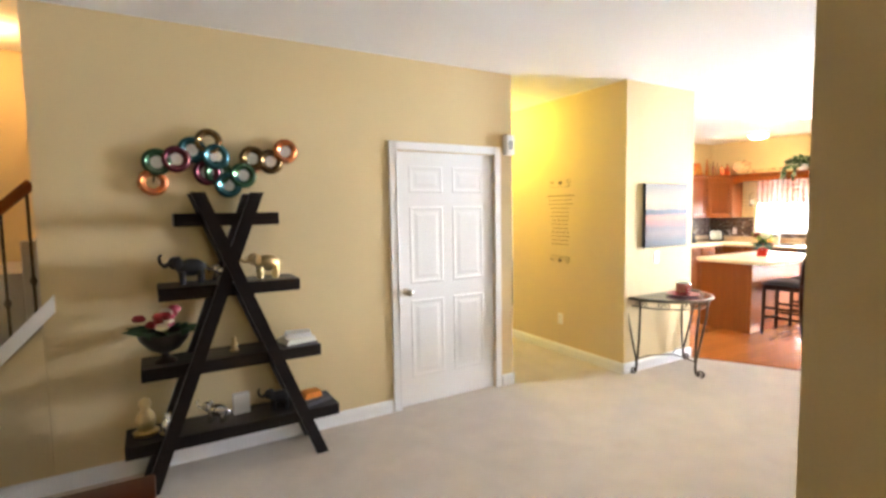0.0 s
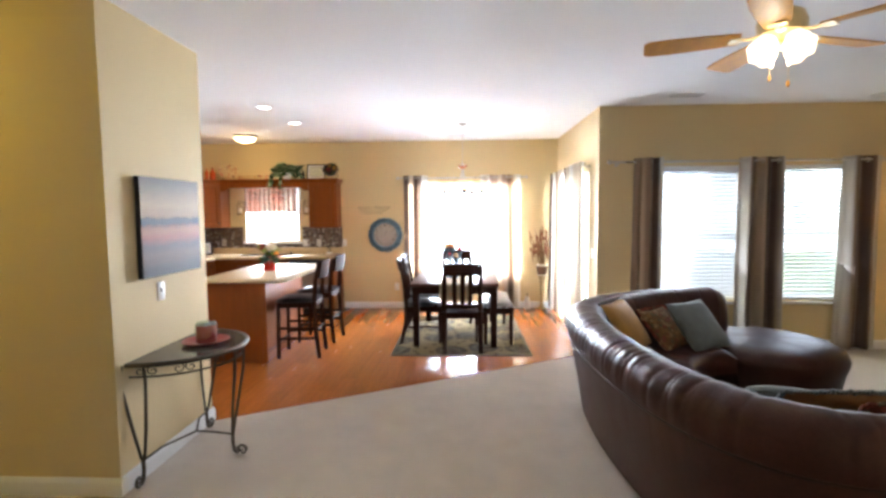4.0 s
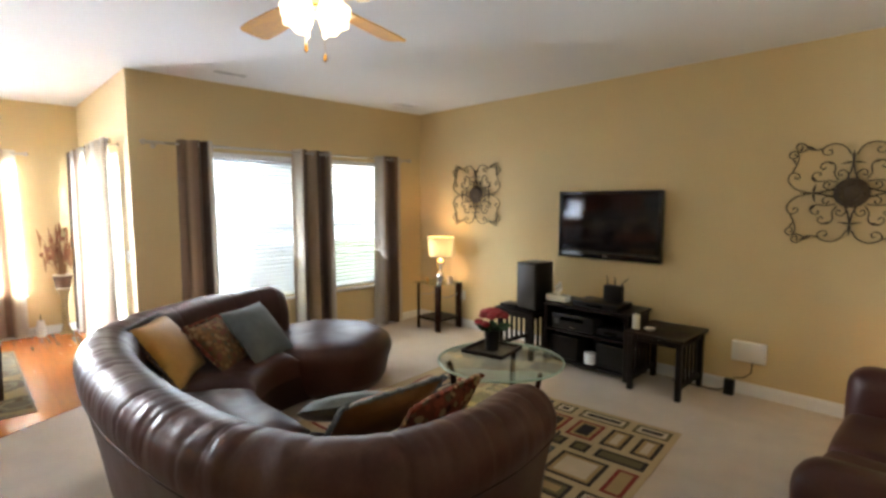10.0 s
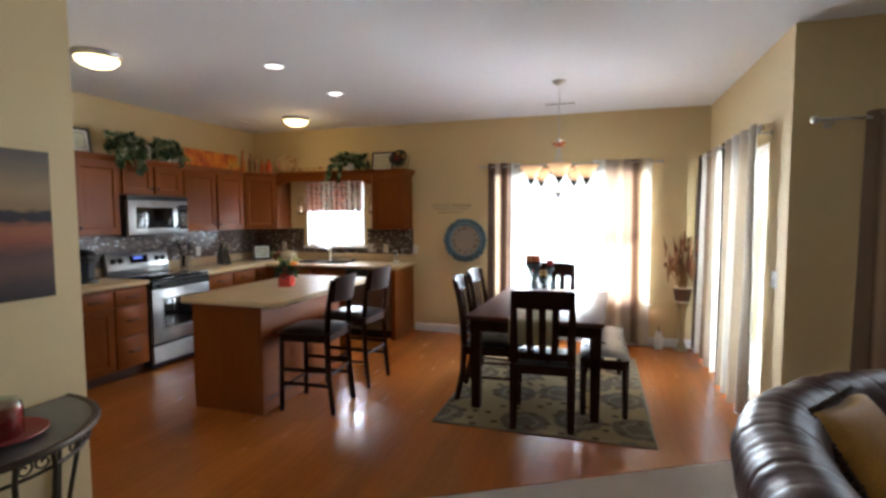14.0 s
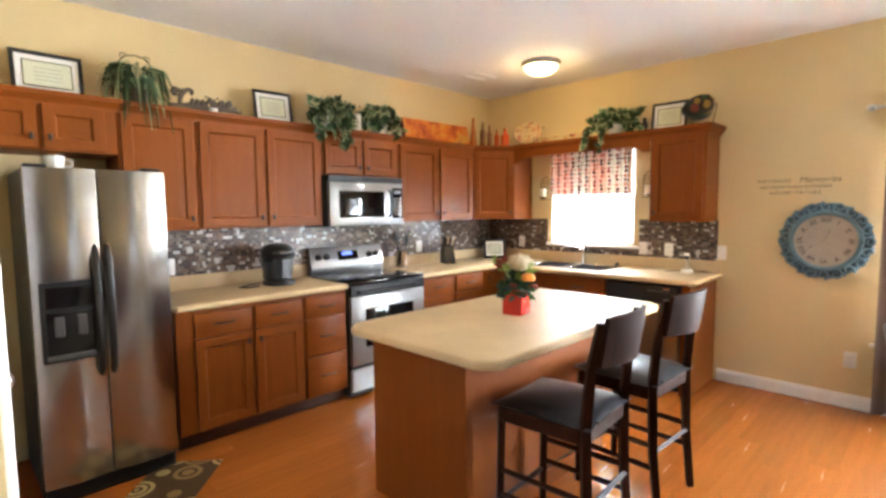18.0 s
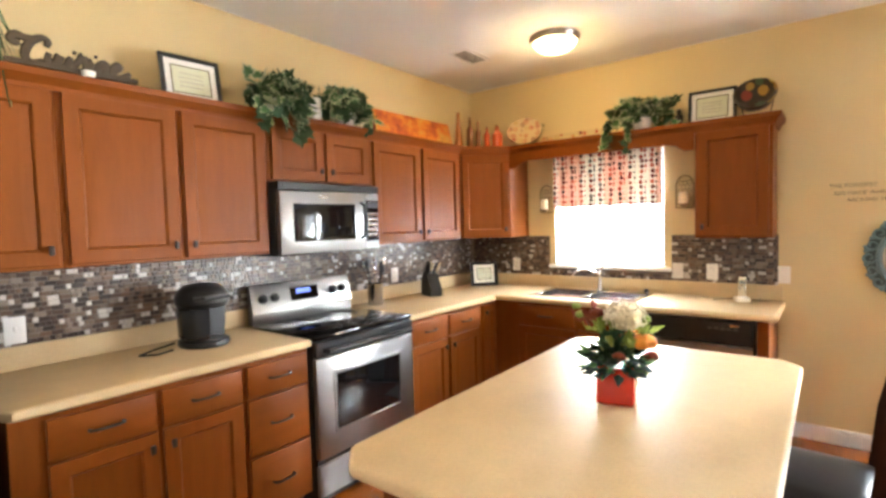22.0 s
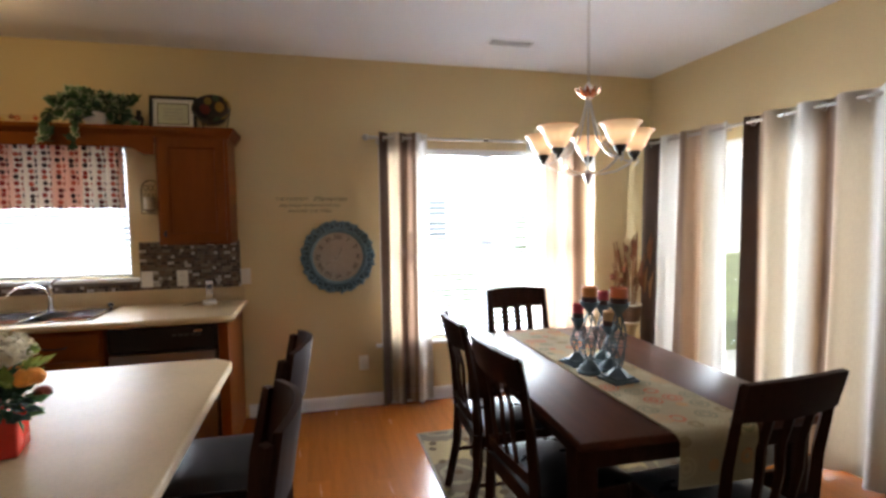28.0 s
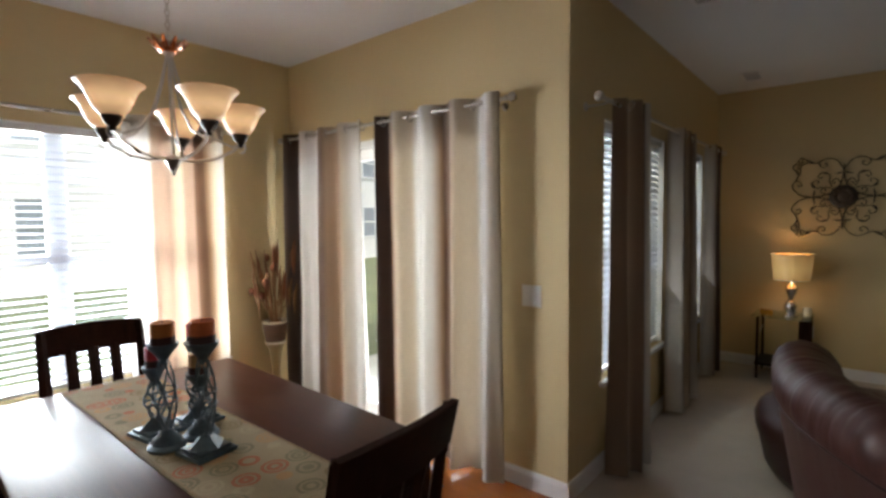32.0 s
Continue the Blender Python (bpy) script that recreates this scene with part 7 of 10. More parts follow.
def device(name, label, cat, x, y, z, w, d, h, extras=()):
    t = thing(name, label, cat, (x, y, z))
    bm = B()
    box(bm, -w / 2, -d / 2, 0.004, w / 2, d / 2, h, 0.005, 2)
    for a in (-1, 1):
        cyl(bm, (a * w * 0.4, 0, 0), (a * w * 0.4, 0, 0.006), 0.012, n=8)
    part("case", bm, M_BLACK, t)
    for kind, x0, x1, z0, z1 in extras:
        bm = B()
        box(bm, x0, d / 2 - 0.001, z0, x1, d / 2 + 0.003, z1, 0.001)
        part(kind, bm, M_GLOSSBLACK if kind == "display" else M_DARKGREY if kind == "button" else M_SILVER, t)
    return t


device("av_receiver", "black stereo receiver on the media stand shelf", "receiver", 3.93, -3.43, 0.353, 0.43, 0.34, 0.15, (("display", -0.12, 0.12, 0.09, 0.125), ("button", 0.14, 0.19, 0.05, 0.10), ("badge", -0.03, 0.03, 0.03, 0.036)))
device("set_top_box", "black set-top box on the media stand shelf", "media box", 3.56, -3.43, 0.353, 0.27, 0.26, 0.07, (("display", -0.06, 0.06, 0.02, 0.05),))
device("disc_player", "black disc player on top of the media stand", "media player", 3.70, -3.40, 0.601, 0.44, 0.30, 0.055, (("display", -0.08, 0.08, 0.02, 0.04),))
device("subwoofer_box", "black game console box in the media stand", "speaker", 4.03, -3.43, 0.063, 0.30, 0.30, 0.22)
device("subwoofer_box", "black storage box in the media stand", "box", 3.55, -3.43, 0.063, 0.26, 0.30, 0.22)
t = thing("toilet_roll", "white paper roll stored in the media stand", "paper roll", (3.77, -3.33, 0.063))
bm = B()
lathe(bm, [(0.02, 0), (0.055, 0), (0.057, 0.01), (0.057, 0.10), (0.055, 0.105), (0.02, 0.105), (0.02, 0)], 20)
part("roll", bm, M_PORCELAIN, t)
t = thing("router", "black wireless router with three antennas", "router", (3.62, -3.46, 0.657))
bm = B()
box(bm, -0.09, -0.03, 0, 0.09, 0.03, 0.15, 0.01, 2)
part("case", bm, M_BLACK, t)
for x, dx in ((-0.07, -0.06), (0.0, 0.0), (0.07, 0.01)):
    bm = B()
    tube(bm, [(x, -0.02, 0.14), (x, -0.02, 0.17), (x + dx, -0.02, 0.225)], [0.007, 0.006, 0.004], 8)
    part("antenna", bm, M_BLACK, t)
t = thing("loudspeaker", "tall black loudspeaker on the side table", "speaker", (4.40, -3.33, 0.50))
bm = B()
box(bm, -0.115, -0.15, 0.0, 0.115, 0.15, 0.47, 0.006, 2)
part("cabinet", bm, M_BLACK, t)
bm = B()
box(bm, -0.10, 0.151, 0.02, 0.10, 0.162, 0.45, 0.006, 2)
part("grille", bm, M_DARKGREY, t)
device("cable_box", "small black cable box on the side table", "media box", 4.60, -3.22, 0.501, 0.20, 0.16, 0.035)
t = thing("tissue_box", "white tissue box with a tissue on the media stand", "tissue box", (4.14, -3.35, 0.601))
bm = B()
box(bm, -0.11, -0.055, 0, 0.11, 0.055, 0.065, 0.006)
part("box", bm, M_PORCELAIN, t)
bm = B()
slab(bm, lambda u, v: ((-0.05 + 0.1 * u + 0.02 * math.sin(6 * v), 0.03 * math.sin(5 * u + 2 * v), 0.06 + 0.13 * v * (1 - 0.4 * abs(2 * u - 1))), (0, 1, 0)), 8, 6, 0.002)
part("tissue", bm, M_PORCELAIN, t)
t = thing("cordless_handset", "white cordless handset on the side table", "phone", (3.29, -3.22, 0.5005))
bm = B()
box(bm, -0.03, -0.02, 0, 0.03, 0.02, 0.13, 0.012, 3)
part("handset", bm, M_PORCELAIN, t)
t = thing("small_dish", "small white dish on the side table", "dish", (3.19, -3.26, 0.5005))
bm = B()
lathe(bm, [(0, 0), (0.03, 0), (0.05, 0.02), (0.047, 0.021), (0.028, 0.005), (0, 0.005)], 16)
part("dish", bm, M_PORCELAIN, t)
t = thing("wall_box", "white utility box on the wall with cables", "utility box", (2.56, TY, 0.28))
bm = B()
box(bm, -0.12, 0.001, 0.0, 0.12, 0.05, 0.16, 0.006, 2)
part("cover", bm, M_PLATE, t)
bm = B()
tube(bm, [(-0.03, 0.03, 0.002), (-0.03, 0.05, -0.08), (0.02, 0.06, -0.13), (0.09, 0.07, -0.14)], 0.005, 6)
part("cable", bm, M_BLACK, t)
t = thing("power_adapter", "black power adapter standing on the carpet", "adapter", (2.67, -3.60, 0))
bm = B()
box(bm, -0.035, -0.03, 0, 0.035, 0.03, 0.13, 0.008, 2)
part("case", bm, M_BLACK, t)
bm = B()
tube(bm, [(0.03, 0.0, 0.05), (0.09, 0.01, 0.015), (0.25, -0.01, 0.006), (0.45, 0.0, 0.006)], 0.005, 6)
part("cable", bm, M_BLACK, t)


# ---------------------------------------------------------------- scroll wall panels
def scroll_panel(x, z, s):
    t = thing("scroll_wall_art", "wrought iron scroll wall panel with round centre", "wall art", (x, TY, z), 180, "scroll panels")
    y = -0.02
    curves = (
        ((0.015, 0.285), (0.05, 0.345), (0.11, 0.375), (0.17, 0.36), (0.195, 0.325), (0.17, 0.292), (0.135, 0.30), (0.135, 0.33), (0.155, 0.328)),
        ((0.185, 0.345), (0.23, 0.335), (0.275, 0.345), (0.31, 0.385), (0.345, 0.392), (0.365, 0.365), (0.34, 0.342), (0.318, 0.358), (0.332, 0.372)),
        ((0.285, 0.345), (0.33, 0.325), (0.365, 0.335), (0.40, 0.325), (0.405, 0.29), (0.375, 0.275), (0.355, 0.295), (0.372, 0.310)),
        ((0.285, 0.012), (0.345, 0.03), (0.395, 0.08), (0.405, 0.13), (0.375, 0.165), (0.335, 0.15), (0.33, 0.12), (0.355, 0.115), (0.362, 0.132)),
        ((0.385, 0.155), (0.365, 0.20), (0.345, 0.255), (0.345, 0.31), (0.36, 0.335)),
        ((0.09, 0.085), (0.15, 0.095), (0.205, 0.09), (0.245, 0.105), (0.245, 0.145), (0.215, 0.165), (0.19, 0.15), (0.205, 0.135)),
        ((0.085, 0.10), (0.11, 0.15), (0.105, 0.20), (0.13, 0.235), (0.175, 0.235), (0.20, 0.205), (0.18, 0.18), (0.165, 0.20)),
        ((0.02, 0.10), (0.03, 0.15), (0.055, 0.175), (0.085, 0.16), (0.08, 0.13), (0.058, 0.14)),
        ((0.10, 0.02), (0.15, 0.03), (0.175, 0.055), (0.16, 0.08), (0.135, 0.075), (0.143, 0.058)),
    )
    for ax in (1, -1):
        for az in (1, -1):
            for ln in curves:
                dense, _ = catmull([(ax * px, az * pz) for px, pz in ln], 22)
                bm = B()
                tube(bm, [(p.x * s, y, p.y * s) for p in dense], [0.0068] * 16 + [0.0064, 0.006, 0.006, 0.0065, 0.007, 0.0078, 0.0085], 6, flat=0.7)
                part("scroll", bm, M_IRON, t)
            for (x0, z0), (x1, z1) in (((0.235, 0.338), (0.295, 0.372)), ((0.352, 0.225), (0.385, 0.275)), ((0.215, 0.092), (0.255, 0.135)), ((0.118, 0.222), (0.172, 0.243))):
                bm = B()
                tube(bm, [(ax * x0 * s, y, az * z0 * s), (ax * (x0 + x1) / 2 * s, y - 0.005, az * (z0 + z1) / 2 * s), (ax * x1 * s, y, az * z1 * s)], [0.004, 0.013, 0.003], 6, flat=0.6)
                part("leaf", bm, M_IRON, t)
    for ax, az in ((1, 0), (-1, 0), (0, 1), (0, -1)):
        for k in (-1, 1):
            bm = B()
            tube(bm, [((ax * 0.10 + az * k * 0.035) * s, y, (az * 0.10 + ax * k * 0.035) * s), ((ax * 0.16 + az * k * 0.012) * s, y, (az * 0.16 + ax * k * 0.012) * s), (ax * 0.235 * s, y, az * 0.235 * s)], 0.0065, 6)
            part("bar", bm, M_IRON, t)
        for k, ln, wd in ((0, 0.085, 0.022), (-1, 0.075, 0.017), (1, 0.075, 0.017)):
            bm = B()
            a = math.atan2(az, ax) + k * 1.75
            c0 = (ax * 0.235, az * 0.235)
            tube(bm, [(c0[0] * s, y, c0[1] * s), ((c0[0] + ln * 0.4 * math.cos(a)) * s, y - 0.008, (c0[1] + ln * 0.4 * math.sin(a)) * s), ((c0[0] + ln * math.cos(a)) * s, y, (c0[1] + ln * math.sin(a)) * s)], [0.008, wd, 0.003], 6, flat=0.5)
            part("leaf", bm, M_IRON, t)
    bm = B()
    lathe(bm, [(0, 0.026), (0.03, 0.03), (0.05, 0.022), (0.06, 0.03), (0.095, 0.024), (0.112, 0.016), (0.112, 0.008), (0, 0.008)], 28)
    bm.transform(Matrix.Rotation(math.pi / 2, 4, "X") @ Matrix.Diagonal((s, s, 1, 1)))
    part("medallion", bm, M_IRON, t)
    for k in range(12):
        a = k * math.pi / 6
        bm = B()
        ball(bm, (0.075 * s * math.cos(a), -0.028, 0.075 * s * math.sin(a)), (0.016, 0.008, 0.016), 8, 6)
        part("boss", bm, M_IRON, t)
    for ax, az in ((0.33, 0.34), (-0.33, 0.34), (0.33, -0.34), (-0.33, -0.34)):
        bm = B()
        cyl(bm, (ax * s, 0.0, az * s), (ax * s, y, az * s), 0.005, n=6)
        part("standoff", bm, M_IRON, t)


scroll_panel(5.53, 1.66, 0.93)
scroll_panel(1.99, 1.63, 0.93)


# ---------------------------------------------------------------- lamps and end tables
def end_table(x, y, w, d, h):
    t = thing("end_table", "glass-topped end table with dark wood posts", "end table", (x, y, 0), 0, "glass end tables")
    bm = B()
    box(bm, -w / 2, -d / 2, h - 0.012, w / 2, d / 2, h, 0.003)
    part("glass_top", bm, M_TABLEGLASS, t, "clear glass top")
    bm = B()
    box(bm, -w / 2 + 0.03, -d / 2 + 0.03, 0.12, w / 2 - 0.03, d / 2 - 0.03, 0.15, 0.004)
    part("shelf", bm, M_BLACKWOOD, t)
    for sx in (-1, 1):
        for sy in (-1, 1):
            bm = B()
            wd = 0.040 if sx < 0 else 0.010
            box(bm, sx * (w / 2 - 0.05) - wd, sy * (d / 2 - 0.04) - 0.018, 0, sx * (w / 2 - 0.05) + wd, sy * (d / 2 - 0.04) + 0.018, h - 0.013, 0.003)
            part("post", bm, M_ESPRESSO, t)
        bm = B()
        tube(bm, [(sx * (w / 2 - 0.05), -d / 2 + 0.06, h - 0.15), (sx * (w / 2 - 0.05), 0, h - 0.18), (sx * (w / 2 - 0.05), d / 2 - 0.06, h - 0.15)], 0.006, 6)
        part("brace", bm, M_NICKEL, t)
    return t


end_table(5.93, -3.44, 0.45, 0.44, 0.58)
end_table(1.42, -3.25, 0.50, 0.50, 0.555)


def table_lamp(x, y, z, r0, r1, hs, base_h):
    t = thing("table_lamp", "lit table lamp with cream drum shade and silver base", "lamp", (x, y, z), 0, "table lamps")
    bm = B()
    k = base_h / 0.31
    lathe(bm, [(0, 0), (0.06, 0), (0.06, 0.012 * k), (0.035, 0.025 * k), (0.045, 0.05 * k), (0.05, 0.08 * k), (0.04, 0.11 * k), (0.02, 0.13 * k), (0.018, 0.16 * k), (0.04, 0.20 * k), (0.05, 0.24 * k), (0.03, 0.27 * k), (0.012, 0.285 * k), (0.01, 0.40 * k), (0, 0.40 * k)], 22)
    part("base", bm, M_SILVER, t, "mirrored silver urn base")
    bm = B()
    n = 36
    lathe(bm, [(r0, base_h), (r1, base_h + hs), (r1 - 0.003, base_h + hs), (r0 - 0.003, base_h)], n)
    part("shade", bm, M_SHADE, t, "cream fabric drum shade")
    for zz, rr in ((base_h, r0), (base_h + hs, r1)):
        bm = B()
        tube(bm, [(rr * math.cos(i * math.pi / 16), rr * math.sin(i * math.pi / 16), zz) for i in range(32)], 0.003, 5, True)
        part("trim_band", bm, M_CREAM, t)
    bm = B()
    for i in range(3):
        a = i * 2.094
        tube(bm, [(0, 0, base_h + hs * 0.85), (r1 * 0.98 * math.cos(a), r1 * 0.98 * math.sin(a), base_h + hs * 0.97)], 0.002, 5)
    cyl(bm, (0, 0, base_h * 0.9), (0, 0, base_h + hs * 0.88), 0.004, n=8)
    part("harp", bm, M_NICKEL, t)


table_lamp(5.87, -3.42, 0.58, 0.14, 0.162, 0.235, 0.33)
table_lamp(1.47, -3.20, 0.555, 0.15, 0.172, 0.265, 0.31)
t = thing("photo_frame", "small wooden photo frame on the end table", "picture frame", (6.05, -3.36, 0.58), 150)
bm = B()
box(bm, -0.06, -0.008, 0.0, 0.06, 0.008, 0.05, 0.004)
part("border", bm, M_BLADE, t)
t = thing("candle_jar", "small pale candle jar on the end table", "candle", (5.75, -3.46, 0.58))
bm = B()
lathe(bm, [(0, 0), (0.03, 0), (0.032, 0.01), (0.032, 0.08), (0.028, 0.08), (0.028, 0.06), (0, 0.06)], 16)
part("jar", bm, M_CREAM, t)
t = thing("ornament_urn", "silver mosaic ornament beside the lamp", "ornament", (1.60, -3.08, 0.555))
bm = B()
lathe(bm, [(0, 0), (0.04, 0), (0.06, 0.03), (0.055, 0.07), (0.03, 0.09), (0.035, 0.10), (0, 0.10)], 18)
part("pot", bm, M_SILVER, t)
rng = random.Random(12)
bm = B()
for k in range(9):
    a = rng.uniform(0, 6.28)
    tube(bm, [(0, 0, 0.09), (0.05 * math.cos(a), 0.05 * math.sin(a), 0.13), (0.10 * math.cos(a), 0.10 * math.sin(a), 0.12)], [0.003, 0.008, 0.002], 5)
part("leaves", bm, M_IRON, t)

# tall silk plant
t = thing("silk_plant", "tall silk plant with red and green leaves", "plant", (1.33, -3.41, 0))
bm = B()
lathe(bm, [(0, 0), (0.12, 0), (0.15, 0.05), (0.17, 0.28), (0.18, 0.30), (0.16, 0.30), (0.14, 0.26), (0, 0.26)], 22)
part("pot", bm, M_BLACKWOOD, t)
rng = random.Random(31)
bm = B()
spots_r, spots_g, spots_b = [], [], []
for k in range(15):
    a = rng.uniform(0, 6.28)
    sp = rng.uniform(0.14, 0.44)
    top = Vector((sp * math.cos(a), max(-0.2, sp * math.sin(a)), rng.uniform(1.25, 1.72)))
    mid = Vector((0.03 * math.cos(a), 0.03 * math.sin(a), 0.8))
    tube(bm, [(0.02 * math.cos(a), 0.02 * math.sin(a), 0.25), mid, top], [0.009, 0.007, 0.003], 6)
    for j in range(42):
        f = rng.uniform(0.45, 1.0)
        p = mid.lerp(top, f)
        d = Vector((rng.uniform(-1, 1), rng.uniform(-0.7, 1), rng.uniform(-0.5, 0.4)))
        rng.choice((spots_r, spots_b, spots_b) if k % 3 == 0 else (spots_r, spots_g, spots_b) if k % 3 == 1 else (spots_g, spots_r, spots_b)).append((p + d.normalized() * 0.05, d))
part("stems", bm, M_TWIG, t)
bm = B()
foliage(bm, spots_r, 0.066, rng)
part("red_leaves", bm, M_REDLEAF, t, "dark red leaves", smooth=0)
bm = B()
foliage(bm, spots_g, 0.066, rng)
part("green_leaves", bm, M_LEAF, t, "dark green leaves", smooth=0)
bm = B()
foliage(bm, spots_b, 0.062, rng)
part("bronze_leaves", bm, mat("bronze_purple_leaf", (0.055, 0.022, 0.018), 0.55, var=0.45, s1=9, transl=0.1, spec=0.3), t, "dark bronze leaves", smooth=0)

# ---------------------------------------------------------------- coffee table and rug
t = thing("coffee_table", "round glass coffee table with dark curved legs", "coffee table", (3.66, -1.87, 0.011), 20)
bm = B()
lathe(bm, [(0, 0.438), (0.435, 0.438), (0.443, 0.444), (0.435, 0.450), (0, 0.450)], 48)
o = part("glass_top", bm, M_TABLEGLASS, t, "clear round glass top")
bm = B()
tube(bm, [(0.440 * math.cos(i * math.pi / 24), 0.440 * math.sin(i * math.pi / 24), 0.444) for i in range(48)], 0.0075, 8, True)
part("glass_edge", bm, mat("green_glass_edge", (0.42, 0.58, 0.50), 0.1, var=0.1, bump=0.0), o, "pale green polished glass edge")
bm = B()
lathe(bm, [(0, 0.16), (0.33, 0.16), (0.335, 0.165), (0.33, 0.17), (0, 0.17)], 36, sq=0.84)
part("glass_shelf", bm, M_TABLEGLASS, t, "lower glass shelf")
bm = B()
tube(bm, [(0.345 * math.cos(i * math.pi / 18), 0.29 * math.sin(i * math.pi / 18), 0.165) for i in range(36)], 0.009, 8, True)
part("metal_ring", bm, M_CHROME, t, "chrome shelf ring")
for k in range(3):
    a = radians(30 + 120 * k)
    bm = B()
    tube(bm, [(r * math.cos(a), r * 0.84 * math.sin(a), z) for r, z in ((0.40, 0.0), (0.36, 0.14), (0.34, 0.26), (0.36, 0.36), (0.38, 0.437))], [0.03, 0.034, 0.036, 0.032, 0.028], 8, flat=0.55)
    part("leg", bm, M_ESPRESSO, t)
t = thing("serving_tray", "dark square wooden tray on the glass table", "tray", (3.83, -1.98, 0.462), 12)
bm = B()
box(bm, -0.16, -0.16, 0, 0.16, 0.16, 0.012, 0.003)
for b in ((-0.17, -0.17, 0.17, -0.15), (-0.17, 0.15, 0.17, 0.17), (-0.17, -0.15, -0.15, 0.15), (0.15, -0.15, 0.17, 0.15)):
    box(bm, b[0], b[1], 0, b[2], b[3], 0.028, 0.003)
part("tray", bm, M_BLACKWOOD, t)


def rose(bm, c, r, rng):
    for k in range(14):
        a, e = k * 2.4, 0.25 + 0.06 * k
        d = Vector((math.cos(a) * math.cos(e), math.sin(a) * math.cos(e), math.sin(e)))
        p = Vector(c) + d * r * 0.35
        ball(bm, p, (r * 0.5, r * 0.5, r * 0.4), 7, 5)


t = thing("flower_vase", "black vase with red silk flowers on the tray", "flowers", (3.83, -1.98, 0.475))
bm = B()
lathe(bm, [(0, 0), (0.05, 0), (0.052, 0.01), (0.06, 0.14), (0.062, 0.15), (0.055, 0.15), (0, 0.13)], 18)
part("vase", bm, M_BLACK, t)
rng = random.Random(5)
bm = B()
for k in range(16):
    a, e = k * 2.4, rng.uniform(0.1, 1.4)
    rose(bm, (0.12 * math.cos(a) * math.cos(e), 0.12 * math.sin(a) * math.cos(e), 0.19 + 0.09 * math.sin(e)), 0.045, rng)
part("blooms", bm, M_REDPETAL, t, "deep red blooms")
bm = B()
foliage(bm, [((0.03 * math.cos(k), 0.03 * math.sin(k), 0.15), (math.cos(k), math.sin(k), 0.3)) for k in range(24)], 0.06, rng)
part("leaves", bm, M_LEAF, t, smooth=0)

RUG = thing("area_rug", "geometric area rug with black, red and olive squares", "rug", (2.665, -2.59, 0), 5.5)
RW, RD = 2.16, 1.62
bm = B()
box(bm, 0, 0, 0.0005, RW, RD, 0.008, 0.003)
part("rug_field", bm, mat("cream_rug_pile", (0.46, 0.36, 0.21), 0.95, var=0.15, s1=6, s2=200, bump=0.6, dist=0.003), RUG, smooth=0)
RC = {"black": (0.018, 0.014, 0.012), "red": (0.20, 0.025, 0.018), "olive": (0.12, 0.10, 0.045), "tan": (0.36, 0.25, 0.11), "teal": (0.07, 0.085, 0.075), "cream": (0.55, 0.47, 0.34)}
RM = {k: mat(k + "_rug_pile", v, 0.95, var=0.2, s1=7, s2=200, bump=0.6, dist=0.003) for k, v in RC.items()}
rng = random.Random(17)


def motif(x0, y0, x1, y1, cols):
    for k, c in enumerate(cols):
        i = 0.024 * k
        if x1 - x0 - 2 * i < 0.03 or y1 - y0 - 2 * i < 0.03:
            break
        b = B()
        box(b, x0 + i, y0 + i, 0.0082, x1 - i, y1 - i, 0.0094 + 0.0006 * k)
        part("woven_motif", b, RM[c], RUG, smooth=0)


y = 0.05
SETS = (("black", "cream", "red"), ("red", "tan", "black"), ("teal", "cream", "olive"), ("black", "tan", "cream"), ("olive", "cream", "black"), ("black", "olive", "tan", "cream"), ("red", "cream"), ("tan", "black"))
heights = (0.19, 0.31, 0.17, 0.34, 0.21, 0.30)
for h in heights:
    x = 0.04
    while x < RW - 0.12:
        w = rng.uniform(0.16, 0.40)
        if x + w > RW - 0.10:
            w = RW - 0.04 - x
        motif(x, y, x + w - 0.05, y + h - 0.05, rng.choice(SETS))
        x += w
    y += h

# ---------------------------------------------------------------- ceiling fittings
def ceiling_vent(x, y, w, d):
    t = thing("ceiling_vent", "white slotted ceiling air vent", "vent", (x, y, CZ), 0, "ceiling vents")
    bm = B()
    for b in ((-w / 2, -d / 2, w / 2, -d / 2 + 0.02), (-w / 2, d / 2 - 0.02, w / 2, d / 2), (-w / 2, -d / 2 + 0.02, -w / 2 + 0.02, d / 2 - 0.02), (w / 2 - 0.02, -d / 2 + 0.02, w / 2, d / 2 - 0.02)):
        box(bm, b[0], b[1], -0.008, b[2], b[3], -0.0005, 0.002)
    part("frame", bm, M_WHITE, t)
    # black sheet added for the shade seen between the slats; no duct is cut
    bm = B()
    box(bm, -w / 2 + 0.02, -d / 2 + 0.02, -0.002, w / 2 - 0.02, d / 2 - 0.02, -0.0005)
    part("slot_shade_sheet", bm, M_BLACK, t)
    n = int((d - 0.05) / 0.016)
    for k in range(n):
        yy = -d / 2 + 0.028 + (d - 0.056) * k / max(1, n - 1)
        bm = B()
        box(bm, -w / 2 + 0.02, yy - 0.0030, -0.0050, w / 2 - 0.02, yy + 0.0030, -0.0025)
        part("slat", bm, M_WHITE, t, smooth=0)


